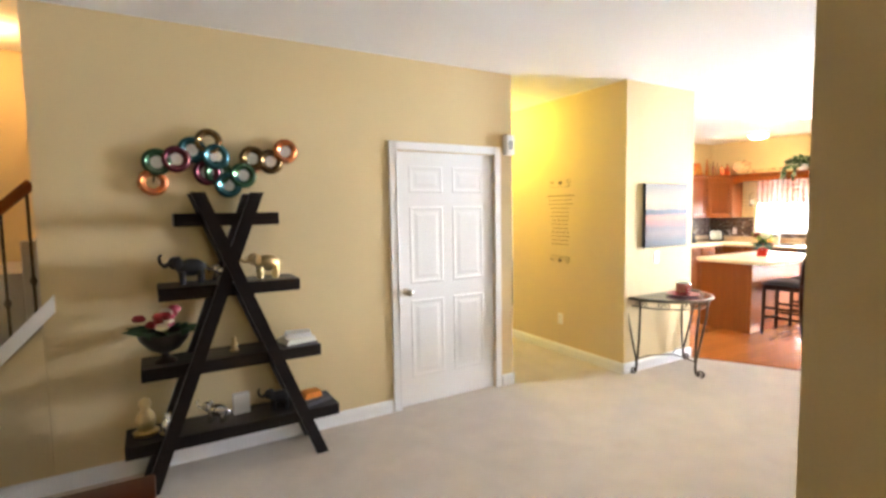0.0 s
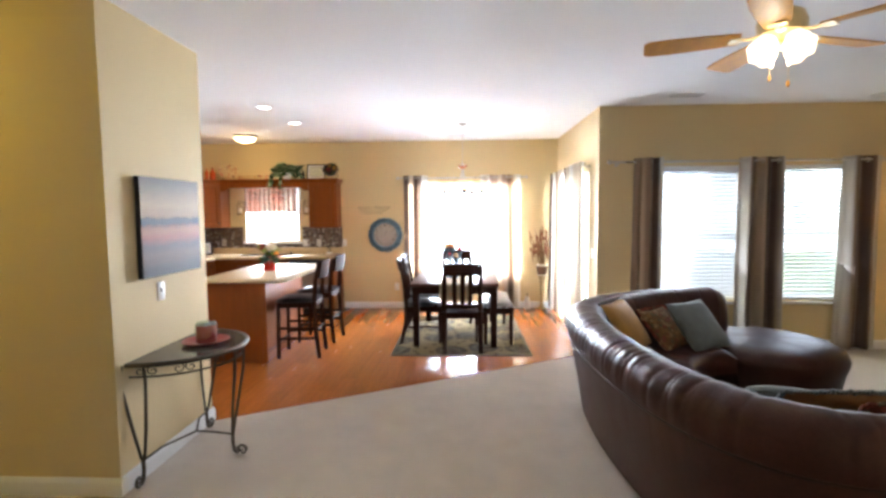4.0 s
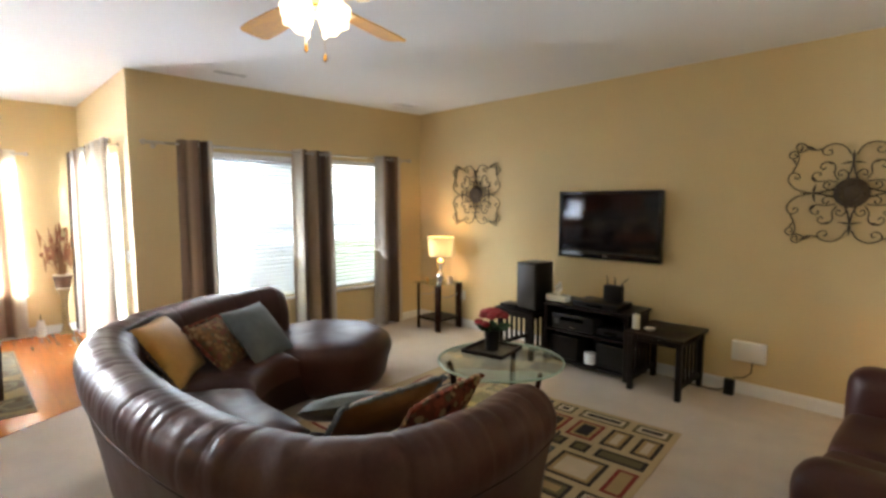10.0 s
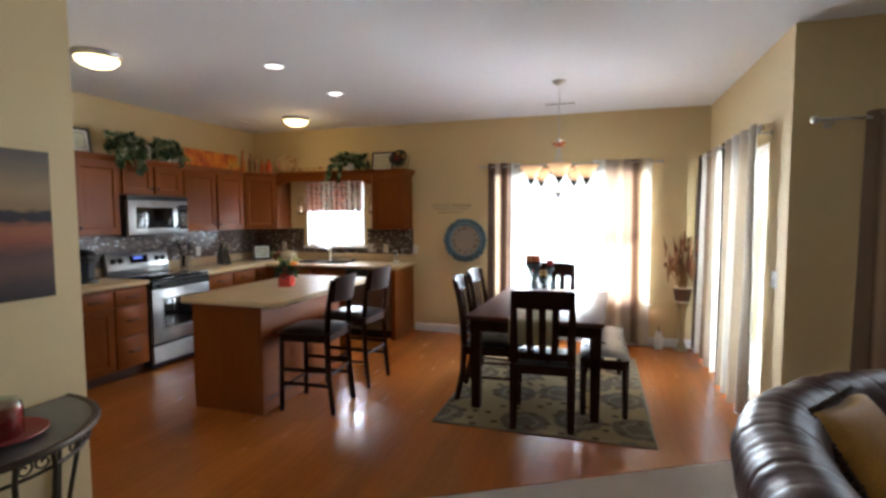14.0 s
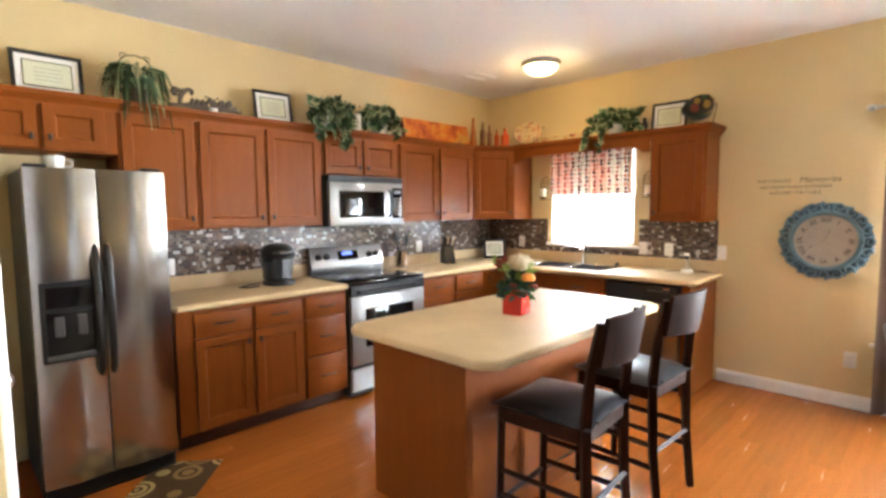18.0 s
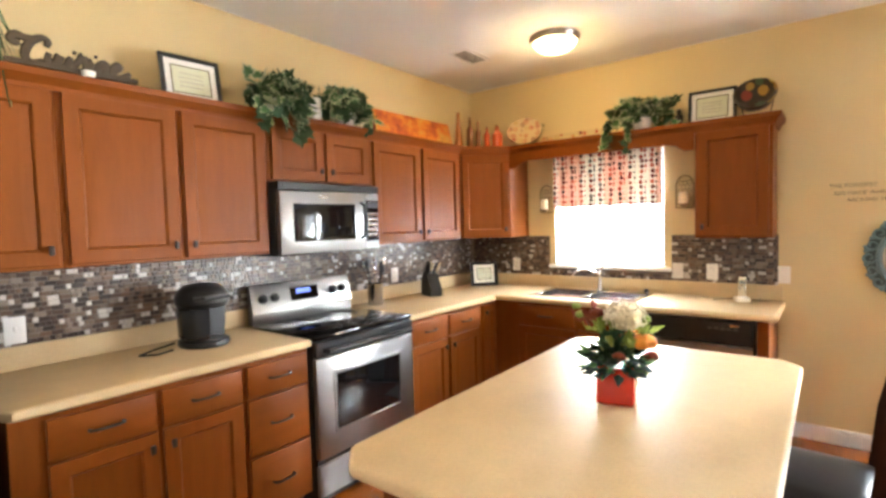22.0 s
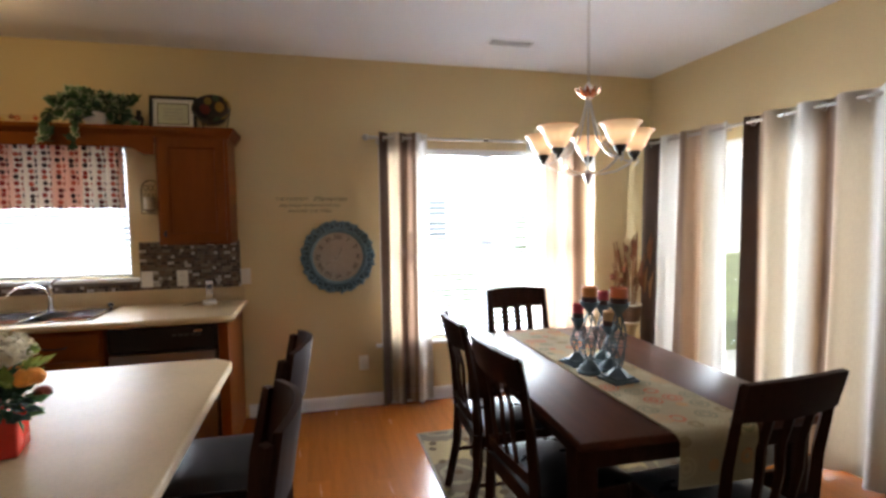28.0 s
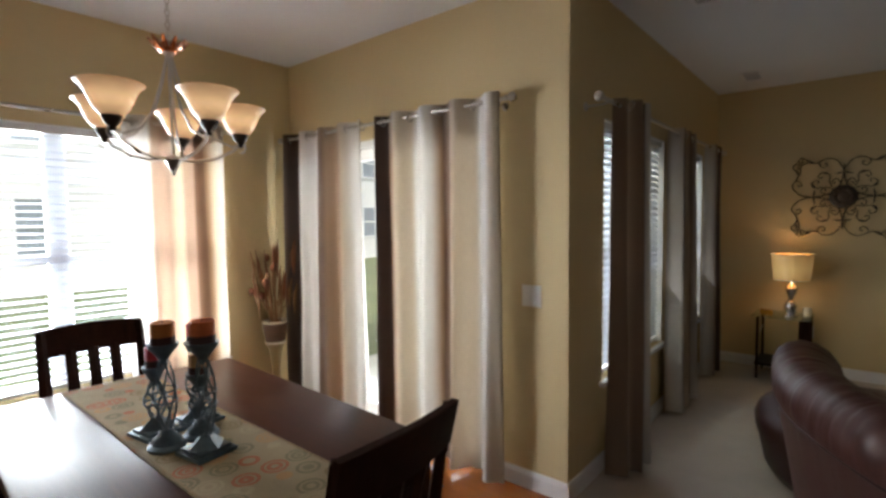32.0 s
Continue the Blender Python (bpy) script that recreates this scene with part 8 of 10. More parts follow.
ceiling_vent(8.40, 1.30, 0.15, 0.36)
ceiling_vent(8.12, 5.10, 0.32, 0.17)
ceiling_vent(6.12, -1.03, 0.16, 0.34)
ceiling_vent(6.18, -3.12, 0.16, 0.30)
for x, y in ((6.31, 3.39), (7.26, 3.375)):
    t = thing("downlight", "lit recessed ceiling downlight with white trim", "ceiling light", (x, y, CZ), 0, "recessed downlights")
    bm = B()
    lathe(bm, [(0.066, -0.001), (0.092, -0.001), (0.095, -0.005), (0.088, -0.010), (0.07, -0.007), (0.066, -0.001)], 28)
    part("trim", bm, M_WHITE, t)
    bm = B()
    lathe(bm, [(0.0, -0.001), (0.066, -0.001), (0.066, -0.0035), (0.0, -0.005)], 28)
    part("lens", bm, M_CAN, t, "lit lens")
for x, y in ((5.65, 4.45), (8.18, 4.44)):
    t = thing("flush_ceiling_light", "lit flush ceiling light with nickel rim", "ceiling light", (x, y, CZ), 0, "flush ceiling lights")
    bm = B()
    lathe(bm, [(0, -0.001), (0.165, -0.001), (0.17, -0.01), (0.165, -0.03), (0.155, -0.042), (0.145, -0.042), (0.14, -0.03), (0, -0.02)], 36)
    part("rim", bm, M_NICKEL, t, "satin nickel rim")
    bm = B()
    lathe(bm, [(0.145, -0.04), (0.135, -0.06), (0.105, -0.085), (0.06, -0.10), (0.0, -0.105)], 32)
    part("bowl", bm, M_FLUSH, t, "lit frosted glass bowl")


# ---------------------------------------------------------------- entry: shelf with figurines
t = thing("ladder_shelf", "dark brown X-frame shelf with four boards", "shelf", (0, 0, 0))
SHELVES = ((1.505, -0.20, 0.375), (1.085, -0.30, 0.49), (0.64, -0.405, 0.61), (0.215, -0.505, 0.72))
for z, x0, x1 in SHELVES:
    bm = B()
    box(bm, x0, 3.215, z, x1, 3.50, z + 0.075, 0.004)
    part("board", bm, M_BLACKWOOD, t)
for y in (3.165, 3.47):
    for (xa, xb) in ((-0.075, 0.585), (0.245, -0.39)):
        bm = B()
        dx = 0.038
        vs = []
        for yy in (y, y + 0.035):
            vs.append([bm.verts.new(p) for p in ((xb - dx, yy, 0), (xb + dx, yy, 0), (xa + dx, yy, 1.70), (xa - dx, yy, 1.70))])
        bm.faces.new(vs[0])
        bm.faces.new(vs[1][::-1])
        for i in range(4):
            bm.faces.new((vs[0][i], vs[1][i], vs[1][(i + 1) % 4], vs[0][(i + 1) % 4]))
        bmesh.ops.recalc_face_normals(bm, faces=bm.faces)
        if xa > 0:
            bm.transform(Matrix.Translation((0, 0.012 if y < 3.3 else -0.012, 0)))
        part("leg", bm, M_BLACKWOOD, t, smooth=0)


def elephant(label, at, s, rz, material):
    bm = B()
    ball(bm, (0, 0, 0.62), (0.52, 0.30, 0.33), 16, 10)
    ball(bm, (0.52, 0, 0.80), (0.24, 0.20, 0.25), 12, 8)
    for x in (-0.32, 0.30):
        for y in (-0.17, 0.17):
            cyl(bm, (x, y, 0), (x, y, 0.5), 0.105, 0.13, n=10)
    for y in (-1, 1):
        ball(bm, (0.42, y * 0.22, 0.80), (0.17, 0.05, 0.24), 10, 7)
        tube(bm, [(0.68, y * 0.09, 0.70), (0.84, y * 0.11, 0.72)], [0.03, 0.01], 6)
    tube(bm, [(0.70, 0, 0.78), (0.86, 0, 0.70), (0.98, 0, 0.82), (1.02, 0, 1.02), (0.94, 0, 1.14)], [0.10, 0.085, 0.07, 0.055, 0.045], 8)
    tube(bm, [(-0.50, 0, 0.70), (-0.62, 0, 0.55), (-0.62, 0, 0.35)], [0.03, 0.025, 0.03], 6)
    bm.transform(pose(*at, 0, 0, rz) @ Matrix.Diagonal((s, s, s, 1)))
    return solo("elephant_figurine", bm, material, label, "figurine", "figurines on the shelf", smooth=70)


def bust(label, at, s, rz, material):
    """A small ornamental figure kept as a plain shape."""
    bm = B()
    lathe(bm, [(0, 0), (0.30, 0), (0.32, 0.08), (0.20, 0.14), (0.24, 0.35), (0.20, 0.55), (0.10, 0.66), (0.15, 0.80), (0.13, 0.92), (0, 1.0)], 16)
    bm.transform(pose(*at, 0, 0, rz) @ Matrix.Diagonal((s, s, s, 1)))
    return solo("small_figurine", bm, material, label, "figurine", "figurines on the shelf", smooth=70)


elephant("dark bronze elephant figurine with raised trunk", (-0.12, 3.36, 1.1605), 0.16, 180, M_BLACK)
elephant("small silver elephant figurine", (0.06, 3.38, 1.1605), 0.10, 160, M_SILVER)
elephant("gold elephant figurine with raised trunk", (0.32, 3.36, 1.1605), 0.155, 180, M_GOLD)
bust("small gold figurine on the shelf", (0.10, 3.36, 0.7155), 0.09, 0, M_GOLD)
bust("tall gold figurine on the lowest shelf", (-0.40, 3.38, 0.2905), 0.22, 0, M_GOLD)
bust("silver figurine on the lowest shelf", (-0.29, 3.30, 0.2905), 0.14, 0, M_SILVER)
elephant("dark elephant figurine on the lowest shelf", (-0.02, 3.34, 0.2905), 0.12, 150, M_SILVER)
elephant("dark metal figurine on the lowest shelf", (0.36, 3.34, 0.2905), 0.13, 170, M_BLACK)
t = thing("white_box", "small white card box on the lowest shelf", "box", (0.13, 3.40, 0.2905), 5)
bm = B()
box(bm, -0.05, -0.02, 0, 0.05, 0.02, 0.13, 0.002)
part("carton", bm, M_PORCELAIN, t)
for at, w, d, h, m, lab, rz in (((0.49, 3.36, 0.7155), 0.20, 0.15, 0.035, M_PAPER, "cream stack of papers on the shelf", 12), ((0.50, 3.37, 0.7510), 0.17, 0.12, 0.03, M_PORCELAIN, "white booklet on the shelf", -8), ((0.58, 3.35, 0.2905), 0.20, 0.16, 0.03, M_DARKGREY, "dark grey binder on the lowest shelf", 18), ((0.57, 3.36, 0.3210), 0.12, 0.10, 0.04, M_ORANGE, "orange carton on the lowest shelf", 8)):
    t = thing("paper_stack", lab, "papers", at, rz)
    for k in range(3):
        bm = B()
        box(bm, -w / 2 + 0.004 * k, -d / 2, h / 3 * k, w / 2 - 0.003 * k, d / 2 - 0.004 * k, h / 3 * (k + 1) - 0.0005, 0.001)
        part("layer", bm, m, t)
t = thing("flower_bowl", "dark footed bowl with red and cream silk flowers", "flowers", (-0.28, 3.34, 0.7155))
bm = B()
lathe(bm, [(0, 0), (0.06, 0), (0.06, 0.01), (0.02, 0.03), (0.02, 0.05), (0.08, 0.08), (0.13, 0.14), (0.14, 0.18), (0.13, 0.18), (0.07, 0.1), (0, 0.09)], 22)
part("bowl", bm, M_BRONZE, t)
rng = random.Random(9)
M_PINKPETAL = mat("pink_petals", (0.52, 0.10, 0.14), 0.6, var=0.3, s1=20)
for nm, m, n in (("red_blooms", M_REDPETAL, 9), ("cream_blooms", M_CREAM, 5), ("pink_blooms", M_PINKPETAL, 4)):
    bm = B()
    for k in range(n):
        a = rng.uniform(0, 6.28)
        r = rng.uniform(0.02, 0.13)
        rose(bm, (r * math.cos(a), r * math.sin(a), 0.20 + 0.10 * rng.random()), 0.045, rng)
    part(nm, bm, m, t)
bm = B()
foliage(bm, [((0.09 * math.cos(k), 0.09 * math.sin(k), 0.18), (math.cos(k), math.sin(k), 0.2)) for k in [i * 0.25 for i in range(26)]], 0.055, rng)
part("leaves", bm, M_LEAF, t, smooth=0)

# ring wall sculpture
t = thing("wall_sculpture", "metal wall sculpture of overlapping coloured rings", "wall art", (0, DY, 0))
RMATS = [mat("copper_enamel", (0.50, 0.16, 0.05), 0.25, metal=0.7, var=0.35, s1=9), mat("green_enamel", (0.04, 0.10, 0.05), 0.22, metal=0.6, var=0.4, s1=9), mat("teal_enamel", (0.03, 0.11, 0.12), 0.22, metal=0.6, var=0.4, s1=9), mat("plum_enamel", (0.12, 0.02, 0.035), 0.22, metal=0.6, var=0.4, s1=9), mat("bronze_enamel", (0.12, 0.07, 0.02), 0.25, metal=0.7, var=0.4, s1=9)]
# mirror discs: the bright window reflection is put in as a pale base colour
MIRR = mat("mirror_disc_pale_reflection", (0.80, 0.80, 0.78), 0.25, metal=0.0, var=0.05)
for k, (px, pz, m) in enumerate(((-0.287, 1.77, 0), (-0.262, 1.89, 1), (-0.158, 1.91, 3), (-0.07, 1.97, 2), (0.026, 2.025, 4), (0.063, 1.934, 2), (0.01, 1.835, 3), (0.13, 1.758, 2), (0.22, 1.82, 1), (0.284, 1.93, 4), (0.395, 1.915, 4), (0.492, 1.985, 0), (0.072, 1.835, 1))):
    bm = B()
    r = 0.082
    lathe(bm, [(0.036, 0.012), (0.045, 0.018), (0.062, 0.030), (0.076, 0.022), (r, 0.010), (r - 0.002, 0.006), (0.06, 0.024), (0.04, 0.010), (0.036, 0.012)], 28)
    bm.transform(Matrix.Translation((px, -0.010 - 0.006 * (k % 3), pz)) @ Matrix.Rotation(math.pi / 2, 4, "X"))
    o = part("ring", bm, RMATS[m], t)
    bm = B()
    lathe(bm, [(0, 0.008), (0.034, 0.008), (0.037, 0.012), (0, 0.014)], 22)
    bm.transform(Matrix.Translation((px, -0.010 - 0.006 * (k % 3), pz)) @ Matrix.Rotation(math.pi / 2, 4, "X"))
    if k not in (0, 4):
        part("disc", bm, MIRR, o)
    else:
        bm.free()
bm = B()
tube(bm, [(-0.285, -0.006, 1.77), (-0.27, -0.006, 1.90), (-0.06, -0.006, 1.985), (0.065, -0.006, 1.93), (0.14, -0.006, 1.75), (0.26, -0.006, 1.92), (0.46, -0.006, 1.965)], 0.006, 6)
part("back_bar", bm, M_BRONZE, t)

# alarm box by the door
t = thing("alarm_siren", "white plastic siren box high on the wall", "alarm", (2.385, DY, 2.04))
bm = B()
box(bm, -0.045, -0.06, 0, 0.045, -0.001, 0.17, 0.012, 3)
part("case", bm, M_PLATE, t)
bm = B()
for k in range(5):
    box(bm, -0.025, -0.062, 0.05 + 0.014 * k, 0.025, -0.0595, 0.057 + 0.014 * k)
part("louvre", bm, M_DARKGREY, t)

# half-round console table
t = thing("console_table", "half-round iron console table with dark glass top", "console table", (3.95, PY - 0.03, 0))
t.scale = (1.04, 1.12, 0.93)
R = 0.41
half = [(R * math.cos(math.pi + math.pi * i / 24), R * math.sin(math.pi + math.pi * i / 24)) for i in range(25)]
bm = B()
prism(bm, half, 0.775, 0.79)
part("glass_top", bm, mat("smoky_table_glass", (0.10, 0.11, 0.11), 0.1, var=0.15, bump=0.0, rvar=0.03), t, "dark smoky glass top", smooth=0)
bm = B()
tube(bm, [(x * 1.01, y * 1.01, 0.78) for x, y in half], 0.016, 8)
tube(bm, [(-R, 0, 0.78), (R, 0, 0.78)], 0.012, 8)
part("top_rim", bm, M_IRON, t)
bm = B()
tube(bm, [(x * 0.95, y * 0.95, 0.70) for x, y in half], 0.007, 8)
part("lower_rim", bm, M_IRON, t)
for k in range(7):
    a = math.pi + math.pi * (k + 0.5) / 7
    bm = B()
    c, s = math.cos(a), math.sin(a)
    tx, ty = -s, c
    for sg in (1, -1):
        pts = spiral((0, 0), 0.030, 0.007, math.pi / 2, sg * 1.2, 14)
        tube(bm, [(R * 0.96 * c + tx * (p[0] + sg * 0.03), R * 0.96 * s + ty * (p[0] + sg * 0.03), 0.738 + p[2]) for p in pts], 0.004, 5)
    part("scroll", bm, M_IRON, t)
for a in (math.pi + 0.06, 1.5 * math.pi, 2 * math.pi - 0.06):
    bm = B()
    d, q = Vector((math.cos(a), math.sin(a))), Vector((-math.sin(a), math.cos(a)))
    for sg in (-1, 1):
        tube(bm, [(d.x * rr + q.x * sg * w, d.y * rr + q.y * sg * w, z) for rr, w, z in ((0.40, 0.055, 0.775), (0.40, 0.062, 0.70), (0.395, 0.058, 0.60), (0.365, 0.034, 0.36), (0.345, 0.008, 0.16))], 0.0085, 8)
    tube(bm, [(d.x * rr, d.y * rr, z) for rr, z in ((0.345, 0.18), (0.343, 0.09), (0.352, 0.030), (0.375, 0.012))], 0.0105, 8)
    pts = spiral((0, 0), 0.036, 0.010, -math.pi / 2, 1.1, 14)
    tube(bm, [(d.x * (0.39 + p[0]), d.y * (0.39 + p[0]), 0.046 + p[2]) for p in pts], 0.0085, 6)
    part("leg", bm, M_IRON, t)
    bm = B()
    tube(bm, [(d.x * 0.343, d.y * 0.343, 0.15), (d.x * 0.20, d.y * 0.20 - 0.03, 0.165), (0, -0.13, 0.17)], 0.007, 8)
    part("stretcher", bm, M_IRON, t)
t = thing("candle_plate", "red decorative plate on the console table", "plate", (3.98, 2.90, 0.7355))
bm = B()
lathe(bm, [(0, 0), (0.07, 0), (0.12, 0.012), (0.145, 0.02), (0.143, 0.023), (0.115, 0.016), (0.07, 0.006), (0, 0.006)], 30)
part("plate", bm, M_DARKRED, t)
t = thing("jar_candle", "dark red jar candle on the plate", "candle", (3.99, 2.90, 0.742))
bm = B()
lathe(bm, [(0, 0), (0.060, 0), (0.064, 0.01), (0.064, 0.112), (0, 0.112)], 24)
part("wax", bm, mat("crimson_jar_wax", (0.34, 0.022, 0.024), 0.25, var=0.2, bump=0.0), t)
bm = B()
lathe(bm, [(0.0662, 0.004), (0.0662, 0.115), (0.057, 0.13), (0.05, 0.132), (0, 0.133), (0, 0.129), (0.048, 0.127), (0.062, 0.113), (0.065, 0.004)], 24)
part("glass", bm, M_TABLEGLASS, t)

# landscape canvas
m, nt, nodes, links, p = node_mat("landscape_canvas")
v = nt.nodes.new("ShaderNodeTexCoord")
sep = nt.nodes.new("ShaderNodeSeparateXYZ")
links.new(v.outputs["Generated"], sep.inputs[0])
wav = noise_tex(nt, coords(nt, (5, 1, 14), "Generated"), 1.4, 5.0)
hh = mathn(nt, "ADD", sep.outputs[2], mathn(nt, "MULTIPLY_ADD", wav, 0.10, -0.05))
cr = nt.nodes.new("ShaderNodeValToRGB")
els = cr.color_ramp.elements
stops = ((0.0, (0.030, 0.018, 0.016)), (0.10, (0.060, 0.034, 0.028)), (0.22, (0.13, 0.062, 0.040)), (0.30, (0.10, 0.045, 0.032)), (0.40, (0.28, 0.075, 0.035)), (0.47, (0.33, 0.11, 0.045)), (0.515, (0.17, 0.06, 0.035)), (0.53, (0.022, 0.016, 0.018)), (0.585, (0.030, 0.022, 0.022)), (0.605, (0.26, 0.16, 0.075)), (0.72, (0.34, 0.235, 0.115)), (0.85, (0.22, 0.165, 0.10)), (1.0, (0.12, 0.10, 0.082)))
while len(els) < len(stops):
    els.new(0.5)
for e, (pos, c) in zip(els, stops):
    e.position, e.color = pos, (*c, 1)
links.new(hh, cr.inputs[0])
links.new(cr.outputs[0], p.inputs["Base Color"])
p.inputs["Roughness"].default_value = 0.6
p.inputs["Specular IOR Level"].default_value = 0.3
t = thing("canvas_picture", "landscape canvas with golden sky, dark trees and red field", "picture", (4.03, PY, 1.49))
bm = B()
box(bm, -0.32, -0.036, -0.305, 0.32, -0.034, 0.305)
part("painted_face", bm, m, t, smooth=0)
bm = B()
box(bm, -0.32, -0.034, -0.305, 0.32, -0.001, 0.305, 0.003)
part("stretcher", bm, M_BLACK, t)

# hall lettering
t = thing("hall_lettering", "dark scripture lettering on the yellow hall wall", "wall decal", (3.474, 4.0, 0), -90)
widths = (0.40, 0.34, 0.36, 0.30, 0.26, 0.30, 0.24, 0.28, 0.22, 0.26, 0.30, 0.24, 0.28)
M_FADED = mat("faded_lettering", (0.22, 0.15, 0.05), 0.7)
for k, w in enumerate(widths):
    z = 1.70 - k * 0.043
    x = -w / 2
    rng = random.Random(k)
    bm = B()
    while x < w / 2 - 0.02:
        l = min(rng.uniform(0.025, 0.07), w / 2 - x)
        box(bm, x, -0.0008, z, x + l, -0.0002, z + 0.009 + 0.004 * (k == 0))
        x += l + 0.012
    part("line", bm, M_FADED, t, smooth=0)
for z, sg in ((1.80, 1), (1.06, -1)):
    bm = B()
    tube(bm, [(-0.16, -0.002, z + 0.02 * sg), (-0.10, -0.002, z - 0.004 * sg), (0, -0.002, z), (0.10, -0.002, z - 0.004 * sg), (0.16, -0.002, z + 0.02 * sg)], [0.002, 0.009, 0.006, 0.009, 0.002], 5, flat=0.2)
    for s in (-1, 1):
        pts = spiral((s * 0.12, z + 0.05 * sg), 0.03, 0.006, 0 if s > 0 else math.pi, s * 1.2, 12)
        tube(bm, [(q[0], -0.002, q[2]) for q in pts], 0.004, 5, flat=0.3)
    ball(bm, (0, -0.002, z + 0.045 * sg), (0.03, 0.001, 0.02), 10, 6)
    part("flourish", bm, M_INK, t)

# stairs beside the closet
t = thing("staircase", "carpeted stairs with white skirt and iron balusters", "staircase", (0, 0, 0), kind="structure")
for k in range(11):
    x0 = -2.60 + k * 0.235
    bm = B()
    box(bm, x0, DY + 0.13, 0.0, x0 + 0.235 if k < 10 else 1.10, 4.60, 0.18 * (k + 1), 0.006)
    part("step", bm, M_CARPET, t)
# knee wall under the white skirt
bm = B()
zf = lambda x: 1.0 + (x + 0.84) * 0.98
poly = [(-2.0, 0.0), (-0.862, 0.0), (-0.862, zf(-0.862)), (-1.86, 0.0)]
vs = [[bm.verts.new((x, y, z)) for x, z in ((-1.83, 0.0), (-0.862, 0.0), (-0.862, zf(-0.862) - 0.02))] for y in (DY, DY + 0.11)]
bm.faces.new(vs[0])
bm.faces.new(vs[1][::-1])
for i in range(3):
    bm.faces.new((vs[0][i], vs[1][i], vs[1][(i + 1) % 3], vs[0][(i + 1) % 3]))
bmesh.ops.recalc_face_normals(bm, faces=bm.faces)
part("knee_wall", bm, M_WALL, t, smooth=0)
bm = B()
vs = [[bm.verts.new((x, y, z)) for x, z in ((-1.88, -0.0), (-1.78, 0.0), (-0.80, zf(-0.80)), (-0.80, zf(-0.80) + 0.10))] for y in (DY - 0.02, DY + 0.13)]
bm.faces.new(vs[0])
bm.faces.new(vs[1][::-1])
for i in range(4):
    bm.faces.new((vs[0][i], vs[1][i], vs[1][(i + 1) % 4], vs[0][(i + 1) % 4]))
bmesh.ops.recalc_face_normals(bm, faces=bm.faces)
part("skirt_board", bm, M_WHITE, t, smooth=0)
bm = B()
tube(bm, [(-1.9, DY + 0.055, 0.75), (-0.87, DY + 0.055, 1.76)], 0.03, 8)
part("handrail", bm, M_CAB, t, "wooden handrail")
for k in range(8):
    x = -1.72 + k * 0.118
    bm = B()
    z0, z1 = zf(x) + 0.06, 0.75 + (x + 1.9) * 0.98
    tube(bm, [(x, DY + 0.055, z0), (x, DY + 0.055, z0 + 0.18), (x, DY + 0.055, z0 + 0.21), (x, DY + 0.055, z0 + 0.24), (x, DY + 0.055, z1)], [0.008, 0.008, 0.018, 0.008, 0.008], 8)
    part("baluster", bm, M_IRON, t)

# low dark things at the foot of the stairs
t = thing("low_bench", "low dark wooden bench by the stairs", "bench", (-0.80, 2.60, 0))
bm = B()
box(bm, -0.42, -0.2, 0.255, 0.44, 0.21, 0.30, 0.006, 2)
part("top", bm, M_TABLETOP, t)
for x in (-0.38, 0.36):
    bm = B()
    box(bm, x, -0.18, 0, x + 0.05, 0.19, 0.254, 0.004)
    part("side", bm, M_ESPRESSO, t)
t = thing("black_cabinet", "narrow black cabinet at the foot of the stairs", "cabinet", (-1.30, 3.30, 0))
bm = B()
box(bm, -0.2, -0.17, 0.02, 0.2, 0.17, 0.68, 0.006)
part("body", bm, M_BLACK, t)
bm = B()
box(bm, -0.18, -0.185, 0.05, 0.18, -0.171, 0.65, 0.004)
part("door", bm, M_BLACK, t)

# bed glimpsed past the hall
t = thing("bed", "bed with navy cover and pink pillow beyond the hall", "bed", (4.75, 7.0, 0))
bm = B()
box(bm, -0.9, -0.6, 0.001, 0.9, 0.6, 0.34, 0.02)
part("bed_base", bm, M_BLACKWOOD, t)
bm = B()
box(bm, -0.92, -0.62, 0.341, 0.92, 0.62, 0.66, 0.08, 4)
part("cover", bm, mat("navy_bed_cover", (0.03, 0.05, 0.11), 0.9, var=0.25, s1=6, bump=0.4), t, "navy quilted cover")
bm = B()
cushion(bm, (-0.45, 0.1, 0.75), 0.6, 0.4, 0.18)
part("pillow", bm, mat("pink_pillow", (0.55, 0.22, 0.18), 0.8), t, "pink pillow")


# ---------------------------------------------------------------- decor on the cabinets
TOPZ = 2.1165


M_CERTLINE = mat("olive_mat_line", (0.10, 0.085, 0.03), 0.6)


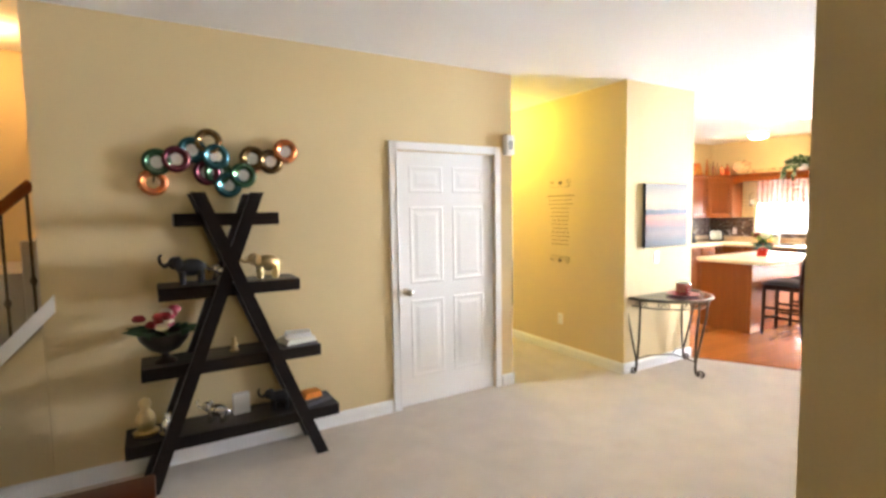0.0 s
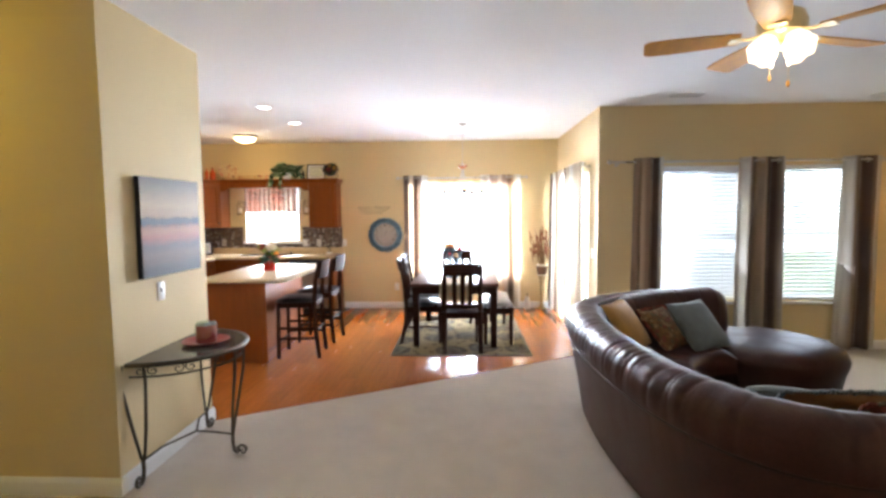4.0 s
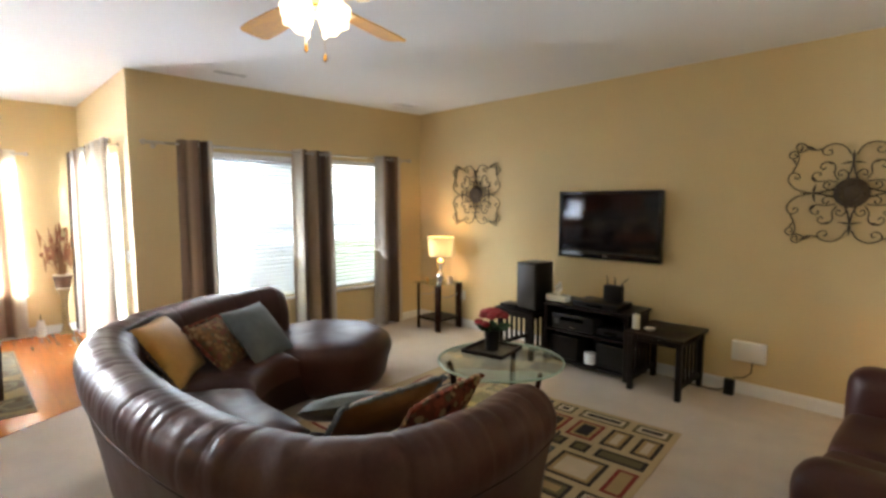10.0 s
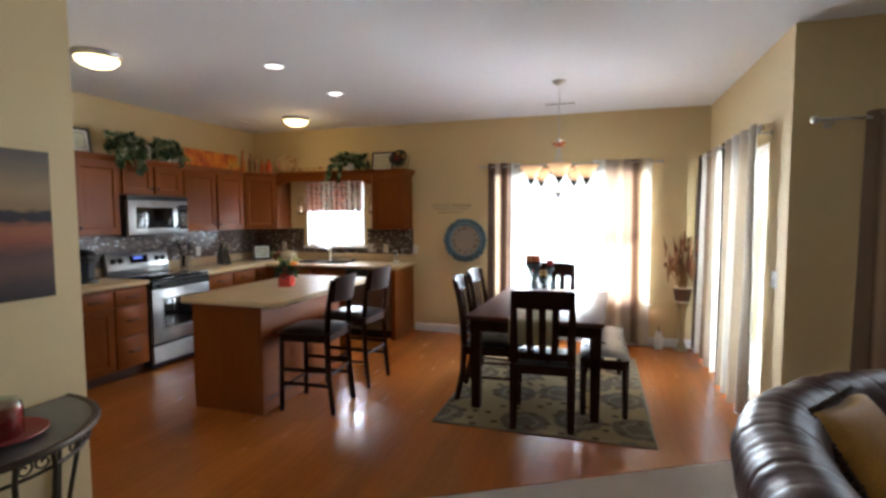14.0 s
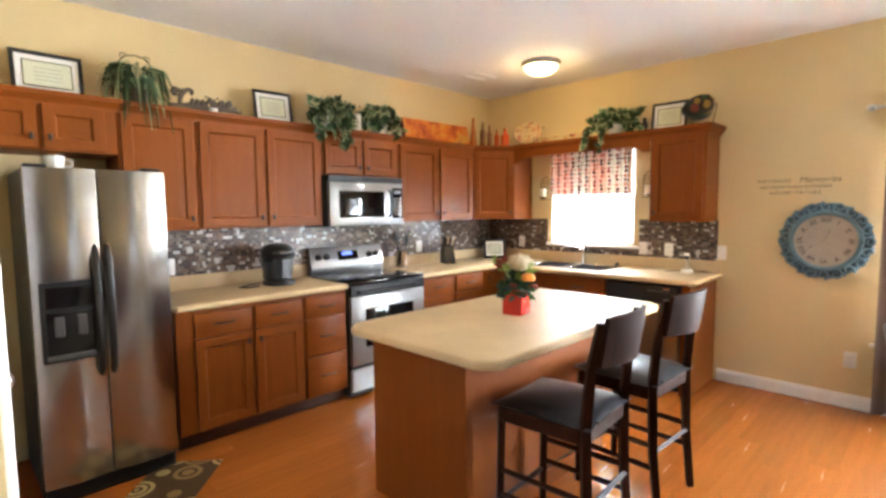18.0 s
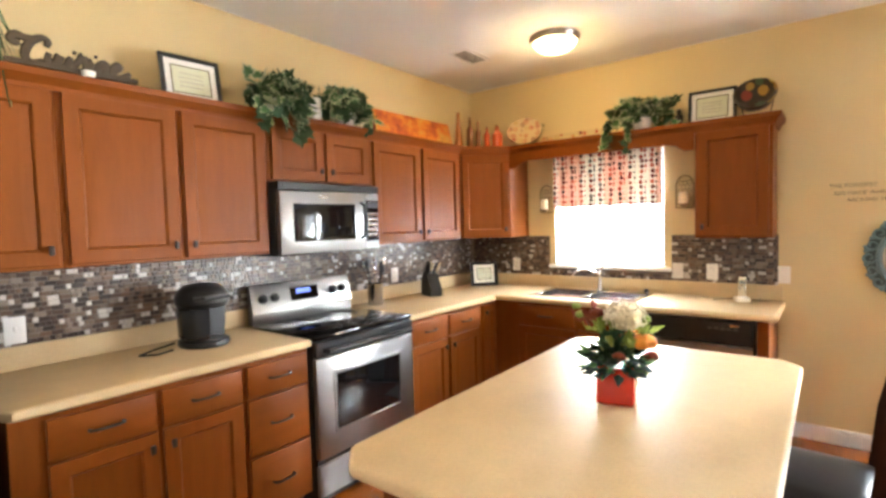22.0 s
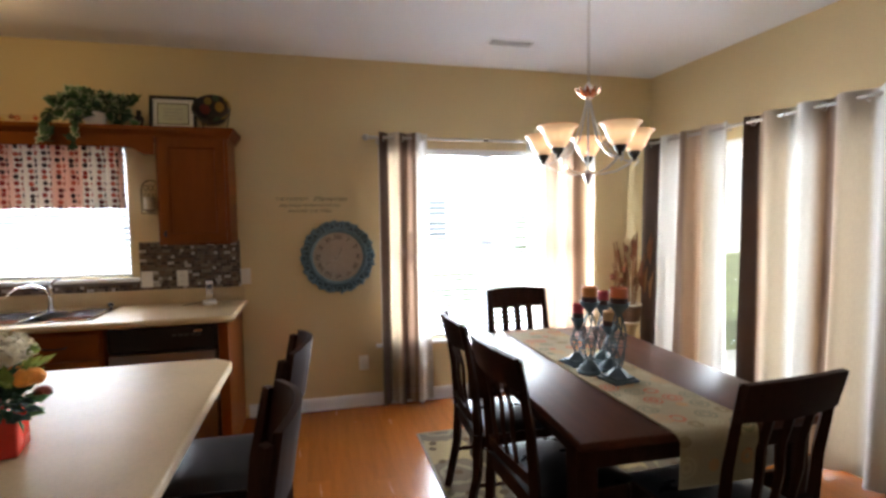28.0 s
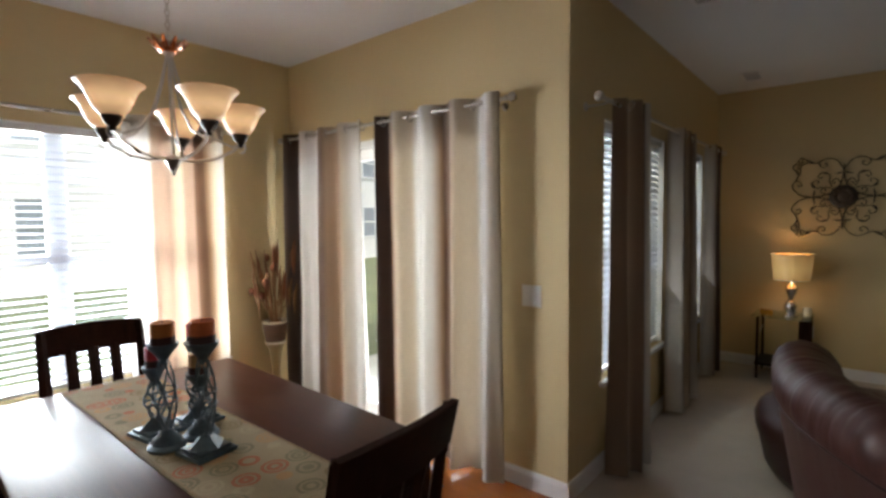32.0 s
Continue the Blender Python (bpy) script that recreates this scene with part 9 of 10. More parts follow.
def framed(name, label, at, rz, w, h, lean, border, matt, paper, bw=0.022):
    """A leaning framed print; stands on its lower edge, facing local -y."""
    t = thing(name, label, "picture frame", at, rz, "framed certificates")
    m = Matrix.Rotation(radians(-lean), 4, "X")
    bm = B()
    for b in ((-w / 2, 0, w / 2, bw), (-w / 2, h - bw, w / 2, h), (-w / 2, bw, -w / 2 + bw, h - bw), (w / 2 - bw, bw, w / 2, h - bw)):
        box(bm, b[0], -0.018, b[1], b[2], 0.0, b[3], 0.004, 2)
    bm.transform(m)
    part("border", bm, border, t)
    bm = B()
    box(bm, -w / 2 + bw, -0.009, bw, w / 2 - bw, -0.003, h - bw)
    bm.transform(m)
    part("mat_board", bm, matt, t, smooth=0)
    bm = B()
    i = bw + 0.035
    box(bm, -w / 2 + i, -0.0105, i, w / 2 - i, -0.0092, h - i)
    bm.transform(m)
    part("sheet", bm, paper, t, smooth=0)
    bm = B()
    e = i - 0.007
    for b in ((-w / 2 + e, e, w / 2 - e, i), (-w / 2 + e, h - i, w / 2 - e, h - e), (-w / 2 + e, i, -w / 2 + i, h - i), (w / 2 - i, i, w / 2 - e, h - i)):
        box(bm, b[0], -0.0108, b[1], b[2], -0.0092, b[3])
    bm.transform(m)
    part("inner_line", bm, M_CERTLINE, t, "thin olive line round the sheet", smooth=0)
    bm = B()
    for k in range(4):
        zz = h * 0.62 - k * h * 0.09
        box(bm, -w * 0.2, -0.0112, zz, w * 0.2, -0.0107, zz + 0.004)
    bm.transform(m)
    part("printed_lines", bm, mat("faint_print", (0.35, 0.33, 0.27), 0.8), t, smooth=0)
    return t


framed("certificate_frame", "black framed certificate on the cabinet above the refrigerator", (4.90, 5.52, TOPZ), 2, 0.33, 0.25, 10, M_BLACK, M_PORCELAIN, M_PALEPAPER)
framed("certificate_frame", "black framed certificate on the upper cabinets", (6.232, 5.50, TOPZ), -3, 0.295, 0.245, 10, M_BLACK, M_PORCELAIN, M_PALEPAPER)
framed("certificate_frame", "black framed certificate behind the ivy", (7.50, 5.63, TOPZ), 0, 0.26, 0.20, 14, M_BLACK, M_PORCELAIN, M_PALEPAPER)
framed("certificate_frame", "black framed certificate on the end cabinet", (8.87, 3.605, TOPZ), -90, 0.30, 0.25, 8, M_BLACK, M_PORCELAIN, M_PALEPAPER)
framed("certificate_frame", "small framed print on the kitchen counter", (8.78, 5.44, 0.911), -42, 0.25, 0.22, 12, M_BLACKWOOD, M_PAPER, M_PALEPAPER, 0.028)

# script sign
t = thing("script_sign", "dark metal script sign on a base bar", "sign", (5.70, 5.372, TOPZ + 0.002), -2)
SIGN_W = 0.42
STROKES = (
    ("letter_c", ((0.07, 0.215), (0.035, 0.20), (0.0, 0.235), (0.03, 0.275), (0.085, 0.262), (0.15, 0.27))),
    ("letter_c", ((0.255, 0.22), (0.27, 0.265), (0.215, 0.29), (0.145, 0.24), (0.115, 0.15), (0.13, 0.075), (0.19, 0.05), (0.25, 0.085))),
    ("letter_u", ((0.285, 0.165), (0.283, 0.085), (0.31, 0.05), (0.345, 0.08), (0.37, 0.165), (0.363, 0.08), (0.387, 0.05), (0.425, 0.085))),
    ("letter_i", ((0.45, 0.165), (0.44, 0.085), (0.46, 0.05), (0.495, 0.085))),
    ("letter_s", ((0.475, 0.08), (0.52, 0.14), (0.548, 0.205), (0.556, 0.16), (0.590, 0.105), (0.578, 0.055), (0.535, 0.042), (0.50, 0.075))),
    ("letter_i", ((0.565, 0.06), (0.605, 0.10), (0.625, 0.165), (0.612, 0.085), (0.635, 0.05), (0.665, 0.08))),
    ("letter_n", ((0.685, 0.165), (0.678, 0.05), (0.685, 0.11), (0.72, 0.165), (0.75, 0.145), (0.745, 0.08), (0.768, 0.05), (0.80, 0.085))),
    ("letter_e", ((0.80, 0.095), (0.85, 0.12), (0.868, 0.158), (0.84, 0.175), (0.812, 0.13), (0.82, 0.07), (0.86, 0.048), (0.92, 0.075), (0.965, 0.11))),
)
for nm, line in STROKES:
    bm = B()
    pts, _ = catmull(line, 26)
    tube(bm, [((p.x - 0.5 + 0.18 * (p.y - 0.1)) * SIGN_W, 0, p.y * SIGN_W + 0.004) for p in pts], [SIGN_W * (0.025 + 0.013 * math.sin(math.pi * k / 26)) for k in range(27)], 8)
    bm.transform(Matrix.Scale(0.55, 4, (0, 1, 0)))
    part(nm, bm, M_IRON, t)
for x in (0.475, 0.65):
    bm = B()
    ball(bm, ((x - 0.5) * SIGN_W + 0.009, 0, 0.215 * SIGN_W + 0.004), (0.008, 0.005, 0.008), 10, 7)
    part("letter_dot", bm, M_IRON, t)
bm = B()
slab(bm, lambda u, v: (((-0.53 + 1.06 * u) * SIGN_W, -0.012 + 0.024 * v, 0.020 + 0.002 * math.sin(9 * u)), (0, 0, 1)), 24, 2, 0.019)
part("base_bar", bm, M_IRON, t)
t = thing("tealight_cup", "small white tealight cup beside the sign", "candle", (5.735, 5.347, TOPZ + 0.002))
bm = B()
lathe(bm, [(0, 0), (0.022, 0), (0.026, 0.022), (0.022, 0.022), (0, 0.015)], 16)
part("cup", bm, M_PORCELAIN, t)
t = thing("coffee_mug", "white mug on top of the refrigerator", "mug", (4.86, 5.22, 1.675))
bm = B()
lathe(bm, [(0, 0), (0.03, 0), (0.042, 0.03), (0.048, 0.085), (0.045, 0.085), (0.038, 0.03), (0, 0.01)], 18)
part("cup", bm, M_PORCELAIN, t)
bm = B()
tube(bm, [(0.042, 0, 0.03), (0.075, 0, 0.035), (0.078, 0, 0.06), (0.046, 0, 0.07)], 0.005, 6)
part("handle", bm, M_PORCELAIN, t)


M_LEAFCREAM = mat("cream_leaf_margin", (0.50, 0.52, 0.34), 0.6, var=0.2, s1=12, bump=0.05, transl=0.15)
M_LEAFMID = mat("mid_green_leaf", (0.075, 0.17, 0.055), 0.55, var=0.35, s1=12, bump=0.08, transl=0.15)
LOBES = ((0.0, 0.0), (0.30, -0.10), (0.55, 0.22), (0.36, 0.42), (0.42, 0.78), (0.17, 0.80), (0.0, 1.25), (-0.17, 0.80), (-0.42, 0.78), (-0.36, 0.42), (-0.55, 0.22), (-0.30, -0.10))


def ivy_leaf(bms, p, d, s, rng, variegated):
    """A lobed ivy leaf folded along its middle; some have a pale margin round a green middle."""
    d = d.normalized()
    side = d.cross(Vector((rng.uniform(-1, 1), -1.2, rng.uniform(-0.4, 1)))).normalized()
    up = side.cross(d)
    if up.y > 0:
        up, side = -up, -side
    fold = rng.uniform(0.05, 0.35)
    for bm, k, lift in ((bms[1], 1.0, 0.0), (bms[2], 0.76, 0.0016)) if variegated else ((bms[0], 1.0, 0.0),):
        c = bm.verts.new(p + d * s * 0.4 + up * lift)
        ring = [bm.verts.new(p + (side * x * k + d * (0.4 + (y - 0.4) * k)) * s + up * (lift + abs(x) * k * fold * s)) for x, y in LOBES]
        for a, b in zip(ring, ring[1:] + ring[:1]):
            bm.faces.new((c, a, b))


def ivy(label, at, rz, w, seed, n, hang, trail=0):
    t = thing("ivy_plant", label, "plant", at, rz, "ivy plants")
    rng = random.Random(seed)
    bm = B()
    lathe(bm, [(0, 0), (0.05, 0), (0.065, 0.08), (0.068, 0.10), (0.06, 0.10), (0, 0.085)], 16)
    part("pot", bm, M_PORCELAIN, t, "small white pot")
    bm, spots = B(), []
    for k in range(n):
        a = rng.uniform(-math.pi, math.pi)
        l = rng.uniform(0.3, 1.0) * w
        ex, ey = l * math.cos(a), 0.42 * abs(l) * math.sin(a)
        if ey > 0.07:
            ey = 0.07
        peak = rng.uniform(0.12, 0.24)
        endz = rng.uniform(0.02, 0.19) if ey > -0.10 else rng.uniform(-hang, 0.05)
        if ey > -0.10 and endz < 0.03:
            endz = 0.03
        pts = [(0, 0, 0.08), (ex * 0.35, ey * 0.5, peak), (ex * 0.8, ey * 0.9, (peak + endz) / 2 + 0.02), (ex, ey * 1.35 if ey < -0.08 else ey, endz)]
        tube(bm, pts, 0.0022, 4)
        for q in range(11):
            f = rng.uniform(0.15, 1.0) * 3
            s = min(2, int(f))
            p = Vector(pts[s]).lerp(Vector(pts[s + 1]), f - s)
            d = Vector((rng.uniform(-1, 1), rng.uniform(-1.2, 0.5), rng.uniform(-0.6, 0.7)))
            if p.y > 0.05:
                d.y = -abs(d.y)
            spots.append((p, d))
    for k in range(trail):
        x = -0.26 + 0.30 * rng.random()
        pts = [(x * 0.3, -0.03, 0.10), (x * 0.7, -0.11, 0.10), (x, -0.165, 0.03), (x + rng.uniform(-0.03, 0.05), -0.172, -rng.uniform(0.04, 0.16))]
        tube(bm, pts, 0.0022, 4)
        for q in range(9):
            f = 1.2 + 1.8 * q / 8
            s = min(2, int(f))
            p = Vector(pts[s]).lerp(Vector(pts[s + 1]), f - s)
            spots.append((p, Vector((rng.uniform(-1, 1), rng.uniform(-1.0, -0.1), rng.uniform(-1.1, 0.2)))))
    part("vines", bm, M_LEAF, t)
    dark, rim, mid = B(), B(), B()
    for i, (p, d) in enumerate(spots):
        s = rng.uniform(0.050, 0.082)
        ivy_leaf((dark, rim, mid), p, d, s, rng, i % 5 < 2)
    part("dark_leaves", dark, M_LEAF, t, smooth=0)
    part("leaf_margin", rim, M_LEAFCREAM, t, "cream leaf margins", smooth=0)
    part("variegated_leaves", mid, M_LEAFMID, t, smooth=0)
    return t


ivy("trailing green ivy plant over the microwave cabinet", (6.70, 5.46, TOPZ), 0, 0.25, 3, 26, 0.12, 7)
ivy("trailing green ivy plant beside the orange canvas", (7.20, 5.47, TOPZ), 0, 0.30, 6, 30, 0.03, 0)
ivy("green ivy plant on the window valance", (8.80, 4.05, TOPZ), -90, 0.26, 8, 26, 0.10, 3)
t = thing("white_candle", "white pillar candle among the ivy", "candle", (6.95, 5.45, TOPZ))
bm = B()
lathe(bm, [(0, 0), (0.036, 0), (0.036, 0.15), (0.03, 0.155), (0, 0.15)], 18)
part("wax", bm, M_PORCELAIN, t)

# spider plant in a wire basket
M_SPIDER = mat("cream_green_leaf", (0.26, 0.33, 0.17), 0.5, var=0.4, s1=9, s2=40, bump=0.1, transl=0.15)
t = thing("spider_plant", "striped spider plant in a wire basket", "plant", (5.33, 5.50, TOPZ))
bm = B()
lathe(bm, [(0, 0), (0.06, 0), (0.085, 0.10), (0.08, 0.10), (0, 0.08)], 18)
part("basket", bm, M_IRON, t)
bm = B()
tube(bm, [(-0.085, 0, 0.10), (-0.09, 0, 0.26), (-0.06, 0, 0.30), (0, 0, 0.315), (0.06, 0, 0.30), (0.09, 0, 0.26), (0.085, 0, 0.10)], 0.004, 6)
for s in (-1, 1):
    tube(bm, [(q[0], 0, q[2]) for q in spiral((s * 0.065, 0.30), 0.022, 0.006, 0 if s < 0 else math.pi, -s * 1.2, 12)], 0.003, 5)
part("wire_handle", bm, M_IRON, t)
rng = random.Random(2)
for nm, mm, off in (("pale_foliage", M_SPIDER, 0), ("green_foliage", M_LEAF, 1)):
    bm = B()
    for k in range(58):
        a = rng.uniform(0, 6.28)
        r, up = rng.uniform(0.13, 0.22), rng.uniform(0.03, 0.17)
        c, s = math.cos(a), math.sin(a)
        fall = rng.uniform(0.03, 0.19) if s > -0.6 else -rng.uniform(0.0, 0.17)
        s2 = min(0.5, s)
        tube(bm, [(0.02 * c, 0.02 * s2, 0.09), (r * 0.4 * c, r * 0.4 * s2, 0.10 + up), (r * 0.8 * c, r * 0.8 * s2, 0.10 + up * 0.8), (r * c, r * s2 * 1.1, max(0.012, fall) if s > -0.6 else fall)], [0.006, 0.010, 0.009, 0.002], 4, flat=0.15)
    part(nm, bm, mm, t)

# orange abstract canvas
m, nt, nodes, links, p = node_mat("orange_abstract_canvas")
v = coords(nt, (5, 5, 5))
n1 = noise_tex(nt, v, 1.1, 4.0, 0.6)
cr = nt.nodes.new("ShaderNodeValToRGB")
els = cr.color_ramp.elements
for pos, c in ((0.30, (0.22, 0.03, 0.01)), (0.42, (0.55, 0.10, 0.02)), (0.52, (0.75, 0.22, 0.02)), (0.62, (0.70, 0.42, 0.08)), (0.72, (0.45, 0.08, 0.02))):
    els.new(pos).color = (*c, 1)
els.remove(els[0])
links.new(n1, cr.inputs[0])
links.new(cr.outputs[0], p.inputs["Base Color"])
p.inputs["Roughness"].default_value = 0.5
t = thing("abstract_canvas", "wide orange and red abstract canvas leaning on the wall", "picture", (8.07, 5.60, TOPZ), -1)
mm = Matrix.Rotation(radians(-14), 4, "X")
bm = B()
box(bm, -0.455, -0.028, 0.0, 0.455, -0.026, 0.24)
bm.transform(mm)
part("painted_face", bm, m, t, smooth=0)
bm = B()
box(bm, -0.455, -0.026, 0.0, 0.455, 0.0, 0.24, 0.003)
bm.transform(mm)
part("stretcher", bm, M_DARKRED, t)

# bottles on the corner cabinet
BM = [mat("amber_bottle", (0.40, 0.12, 0.02), 0.12, var=0.3, bump=0.0), mat("brown_bottle", (0.17, 0.06, 0.02), 0.12, var=0.5, s1=30, bump=0.0), mat("orange_bottle", (0.48, 0.075, 0.015), 0.12, var=0.2, bump=0.0)]
for k, (x, y, h, r, mi, lab) in enumerate(((8.40, 5.42, 0.29, 0.036, 0, "tall amber cone bottle"), (8.47, 5.35, 0.25, 0.030, 1, "slim brown bottle of layered spices"), (8.53, 5.31, 0.22, 0.026, 1, "slim brown bottle with cork"), (8.59, 5.26, 0.18, 0.028, 2, "short red spice bottle"), (8.64, 5.19, 0.19, 0.045, 2, "round orange glass jar"))):
    t = thing("decor_bottle", lab + " on the corner cabinet", "bottle", (x, y, TOPZ), 0, "decorative bottles")
    bm = B()
    if k == 0:
        lathe(bm, [(0, 0), (r, 0), (r * 1.05, 0.02), (r * 0.45, h * 0.8), (r * 0.4, h), (0, h)], 16)
    else:
        lathe(bm, [(0, 0), (r, 0), (r, h * 0.6), (r * 0.4, h * 0.75), (r * 0.38, h * 0.92), (0, h * 0.92)], 16)
    part("body", bm, BM[mi], t)
    bm = B()
    cyl(bm, (0, 0, h * 0.92), (0, 0, h * 1.02), r * 0.36, n=10)
    part("stopper", bm, M_TWIG, t)

# platter, bowl and tray
M_PATCH = spot_mat("painted_pottery", (0.60, 0.46, 0.24), ((0.42, 0.06, 0.03), (0.50, 0.20, 0.08), (0.52, 0.36, 0.12), (0.20, 0.05, 0.03)), 20.0, rough=0.3, size=0.5)
M_PATCHDARK = spot_mat("dark_painted_pottery", (0.045, 0.03, 0.018), ((0.50, 0.34, 0.06), (0.26, 0.035, 0.02), (0.06, 0.10, 0.05), (0.40, 0.22, 0.04)), 13.0, rough=0.3, size=0.46, ringed=False)
t = thing("display_platter", "painted oval platter on an iron stand", "plate", (8.84, 5.03, TOPZ), -75)
bm = B()
lathe(bm, [(0, 0.0), (0.09, 0.0), (0.155, 0.02), (0.152, 0.026), (0.09, 0.008), (0, 0.008)], 32, sq=0.75)
bm.transform(Matrix.Translation((0, 0, 0.14)) @ Matrix.Rotation(radians(78), 4, "X"))
part("platter", bm, M_PATCH, t)
bm = B()
for s in (-1, 1):
    tube(bm, [(s * 0.08, -0.06, 0.0), (s * 0.08, -0.05, 0.04), (s * 0.08, 0.03, 0.003), (s * 0.08, 0.05, 0.15)], 0.004, 6)
    tube(bm, [(s * 0.08, 0.05, 0.15), (s * 0.12, 0.04, 0.2), (s * 0.155, 0.02, 0.19), (s * 0.15, 0.02, 0.17)], 0.004, 6)
part("stand", bm, M_IRON, t)
t = thing("display_bowl", "dark bowl painted yellow and red on an iron stand", "bowl", (8.86, 3.345, TOPZ), -90)
bm = B()
lathe(bm, [(0, 0.0), (0.05, 0.005), (0.10, 0.05), (0.125, 0.11), (0.12, 0.112), (0.094, 0.055), (0.045, 0.012), (0, 0.01)], 28)
bm.transform(Matrix.Translation((0, 0.02, 0.10)) @ Matrix.Rotation(radians(58), 4, "X"))
part("bowl", bm, M_PATCHDARK, t)
bm = B()
for s in (-1, 1):
    tube(bm, [(s * 0.06, -0.09, 0.003), (s * 0.06, -0.06, 0.03), (s * 0.07, 0.05, 0.003), (s * 0.10, 0.06, 0.18), (s * 0.05, 0.06, 0.22)], 0.004, 6)
part("stand", bm, M_IRON, t)
t = thing("patterned_tray", "long gold patterned tray on the window valance", "tray", (8.88, 4.62, TOPZ), -90)
bm = B()
box(bm, -0.28, -0.01, 0.0, 0.28, 0.01, 0.09, 0.004)
part("tray", bm, M_PATCH, t)

M_SCONCE = mat("rubbed_gold_iron", (0.22, 0.15, 0.07), 0.5, metal=0.5, var=0.35, bump=0.2)
t = thing("dark_figurine", "small dark ceramic figurine beside the ivy", "figurine", (8.87, 3.815, TOPZ), 0)
bm = B()
lathe(bm, [(0, 0), (0.026, 0), (0.028, 0.01), (0.020, 0.03), (0.030, 0.07), (0.026, 0.095), (0.012, 0.108), (0.017, 0.122), (0.014, 0.138), (0, 0.143)], 16)
part("body", bm, M_BRONZE, t)
# sconces beside the window
for y in (4.91, 3.80):
    t = thing("candle_sconce", "arched iron sconce with a cream candle", "sconce", (EX - 0.002, y, 1.56), -90, "window sconces")
    bm = B()
    arch = [(-0.06, -0.01, 0.0), (-0.06, -0.01, 0.17), (-0.05, -0.01, 0.205), (-0.025, -0.01, 0.228), (0, -0.01, 0.235), (0.025, -0.01, 0.228), (0.05, -0.01, 0.205), (0.06, -0.01, 0.17), (0.06, -0.01, 0.0)]
    tube(bm, arch, 0.005, 6)
    tube(bm, [(-0.06, -0.01, 0.0), (0.06, -0.01, 0.0)], 0.005, 6)
    part("arch_bar", bm, M_SCONCE, t)
    bm = B()
    for z in (0.06, 0.12, 0.18):
        for x in (-0.03, 0.0, 0.03):
            tube(bm, [(x + 0.014 * math.cos(i * math.pi / 4), -0.01, z + 0.02 * math.sin(i * math.pi / 4)) for i in range(8)], 0.0025, 5, True)
    part("lattice", bm, M_SCONCE, t)
    bm = B()
    lathe(bm, [(0, -0.02), (0.01, -0.015), (0.04, 0.0), (0.045, 0.008), (0, 0.004)], 16, (0, -0.06, 0.02))
    tube(bm, [(0, -0.012, 0.01), (0, -0.06, 0.005)], 0.005, 6)
    part("cup", bm, M_SCONCE, t)
    bm = B()
    lathe(bm, [(0, 0), (0.03, 0), (0.03, 0.08), (0.025, 0.085), (0, 0.078)], 18, (0, -0.06, 0.026))
    part("candle", bm, M_CREAM, t)

# ---------------------------------------------------------------- things on the counters
t = thing("coffee_maker", "black single-cup coffee maker on the counter", "coffee maker", (6.20, 5.45, 0.911))
bm = B()
lathe(bm, [(0, 0), (0.112, 0), (0.118, 0.008), (0.115, 0.026), (0.10, 0.032), (0, 0.032)], 32, sq=1.15)
part("base", bm, M_BLACK, t)
bm = B()
lathe(bm, [(0, 0.030), (0.100, 0.030), (0.108, 0.10), (0.112, 0.20), (0, 0.20)], 32)
for v in bm.verts:
    if v.co.y < -0.02:
        v.co.y = -0.02 + (v.co.y + 0.02) * 0.12
part("body", bm, M_BLACK, t)
bm = B()
lathe(bm, [(0, 0.195), (0.112, 0.195), (0.122, 0.21), (0.124, 0.245), (0.112, 0.275), (0.085, 0.298), (0.04, 0.308), (0, 0.31)], 32, sq=1.12)
for v in bm.verts:
    v.co.z -= 0.16 * max(0.0, -v.co.y) * (1 if v.co.z > 0.22 else 0)
o = part("brew_head", bm, M_BLACK, t)
bm = B()
tube(bm, [(-0.085, -0.095, 0.245), (-0.06, -0.148, 0.25), (0.06, -0.148, 0.25), (0.085, -0.095, 0.245)], 0.010, 8)
part("lid_handle", bm, M_DARKGREY, o, "grey lid handle")
bm = B()
lathe(bm, [(0.108, 0.045), (0.116, 0.05), (0.120, 0.19), (0.112, 0.195), (0.108, 0.19)], 32)
for v in bm.verts:
    if v.co.x > -0.03:
        v.co.x = -0.03 + (v.co.x + 0.03) * 0.02
part("water_tank", bm, mat("smoky_plastic", (0.022, 0.025, 0.032), 0.12, var=0.1, bump=0.0), t, "smoky water tank")
bm = B()
lathe(bm, [(0, 0.033), (0.055, 0.033), (0.055, 0.042), (0, 0.042)], 20, (0, -0.07, 0))
part("drip_tray", bm, M_DARKGREY, t)
bm = B()
tube(bm, [(-0.10, 0.10, 0.012), (-0.2, 0.07, 0.006), (-0.30, 0.0, 0.006), (-0.25, -0.05, 0.006), (-0.16, -0.02, 0.006)], 0.005, 6)
part("cord", bm, M_BLACK, t)

t = thing("knife_block", "black slanted knife block with steel-handled knives", "knife block", (8.08, 5.50, 0.911), -25)
bm = B()
vs = []
for x in (-0.05, 0.05):
    vs.append([bm.verts.new((x, y, z)) for y, z in ((-0.10, 0.0), (0.08, 0.0), (0.08, 0.10), (0.03, 0.20), (-0.03, 0.17), (-0.10, 0.05))])
for i in range(6):
    bm.faces.new((vs[0][i], vs[0][(i + 1) % 6], vs[1][(i + 1) % 6], vs[1][i]))
bm.faces.new(vs[0][::-1])
bm.faces.new(vs[1])
bmesh.ops.recalc_face_normals(bm, faces=bm.faces)
part("block", bm, M_BLACK, t, smooth=0)
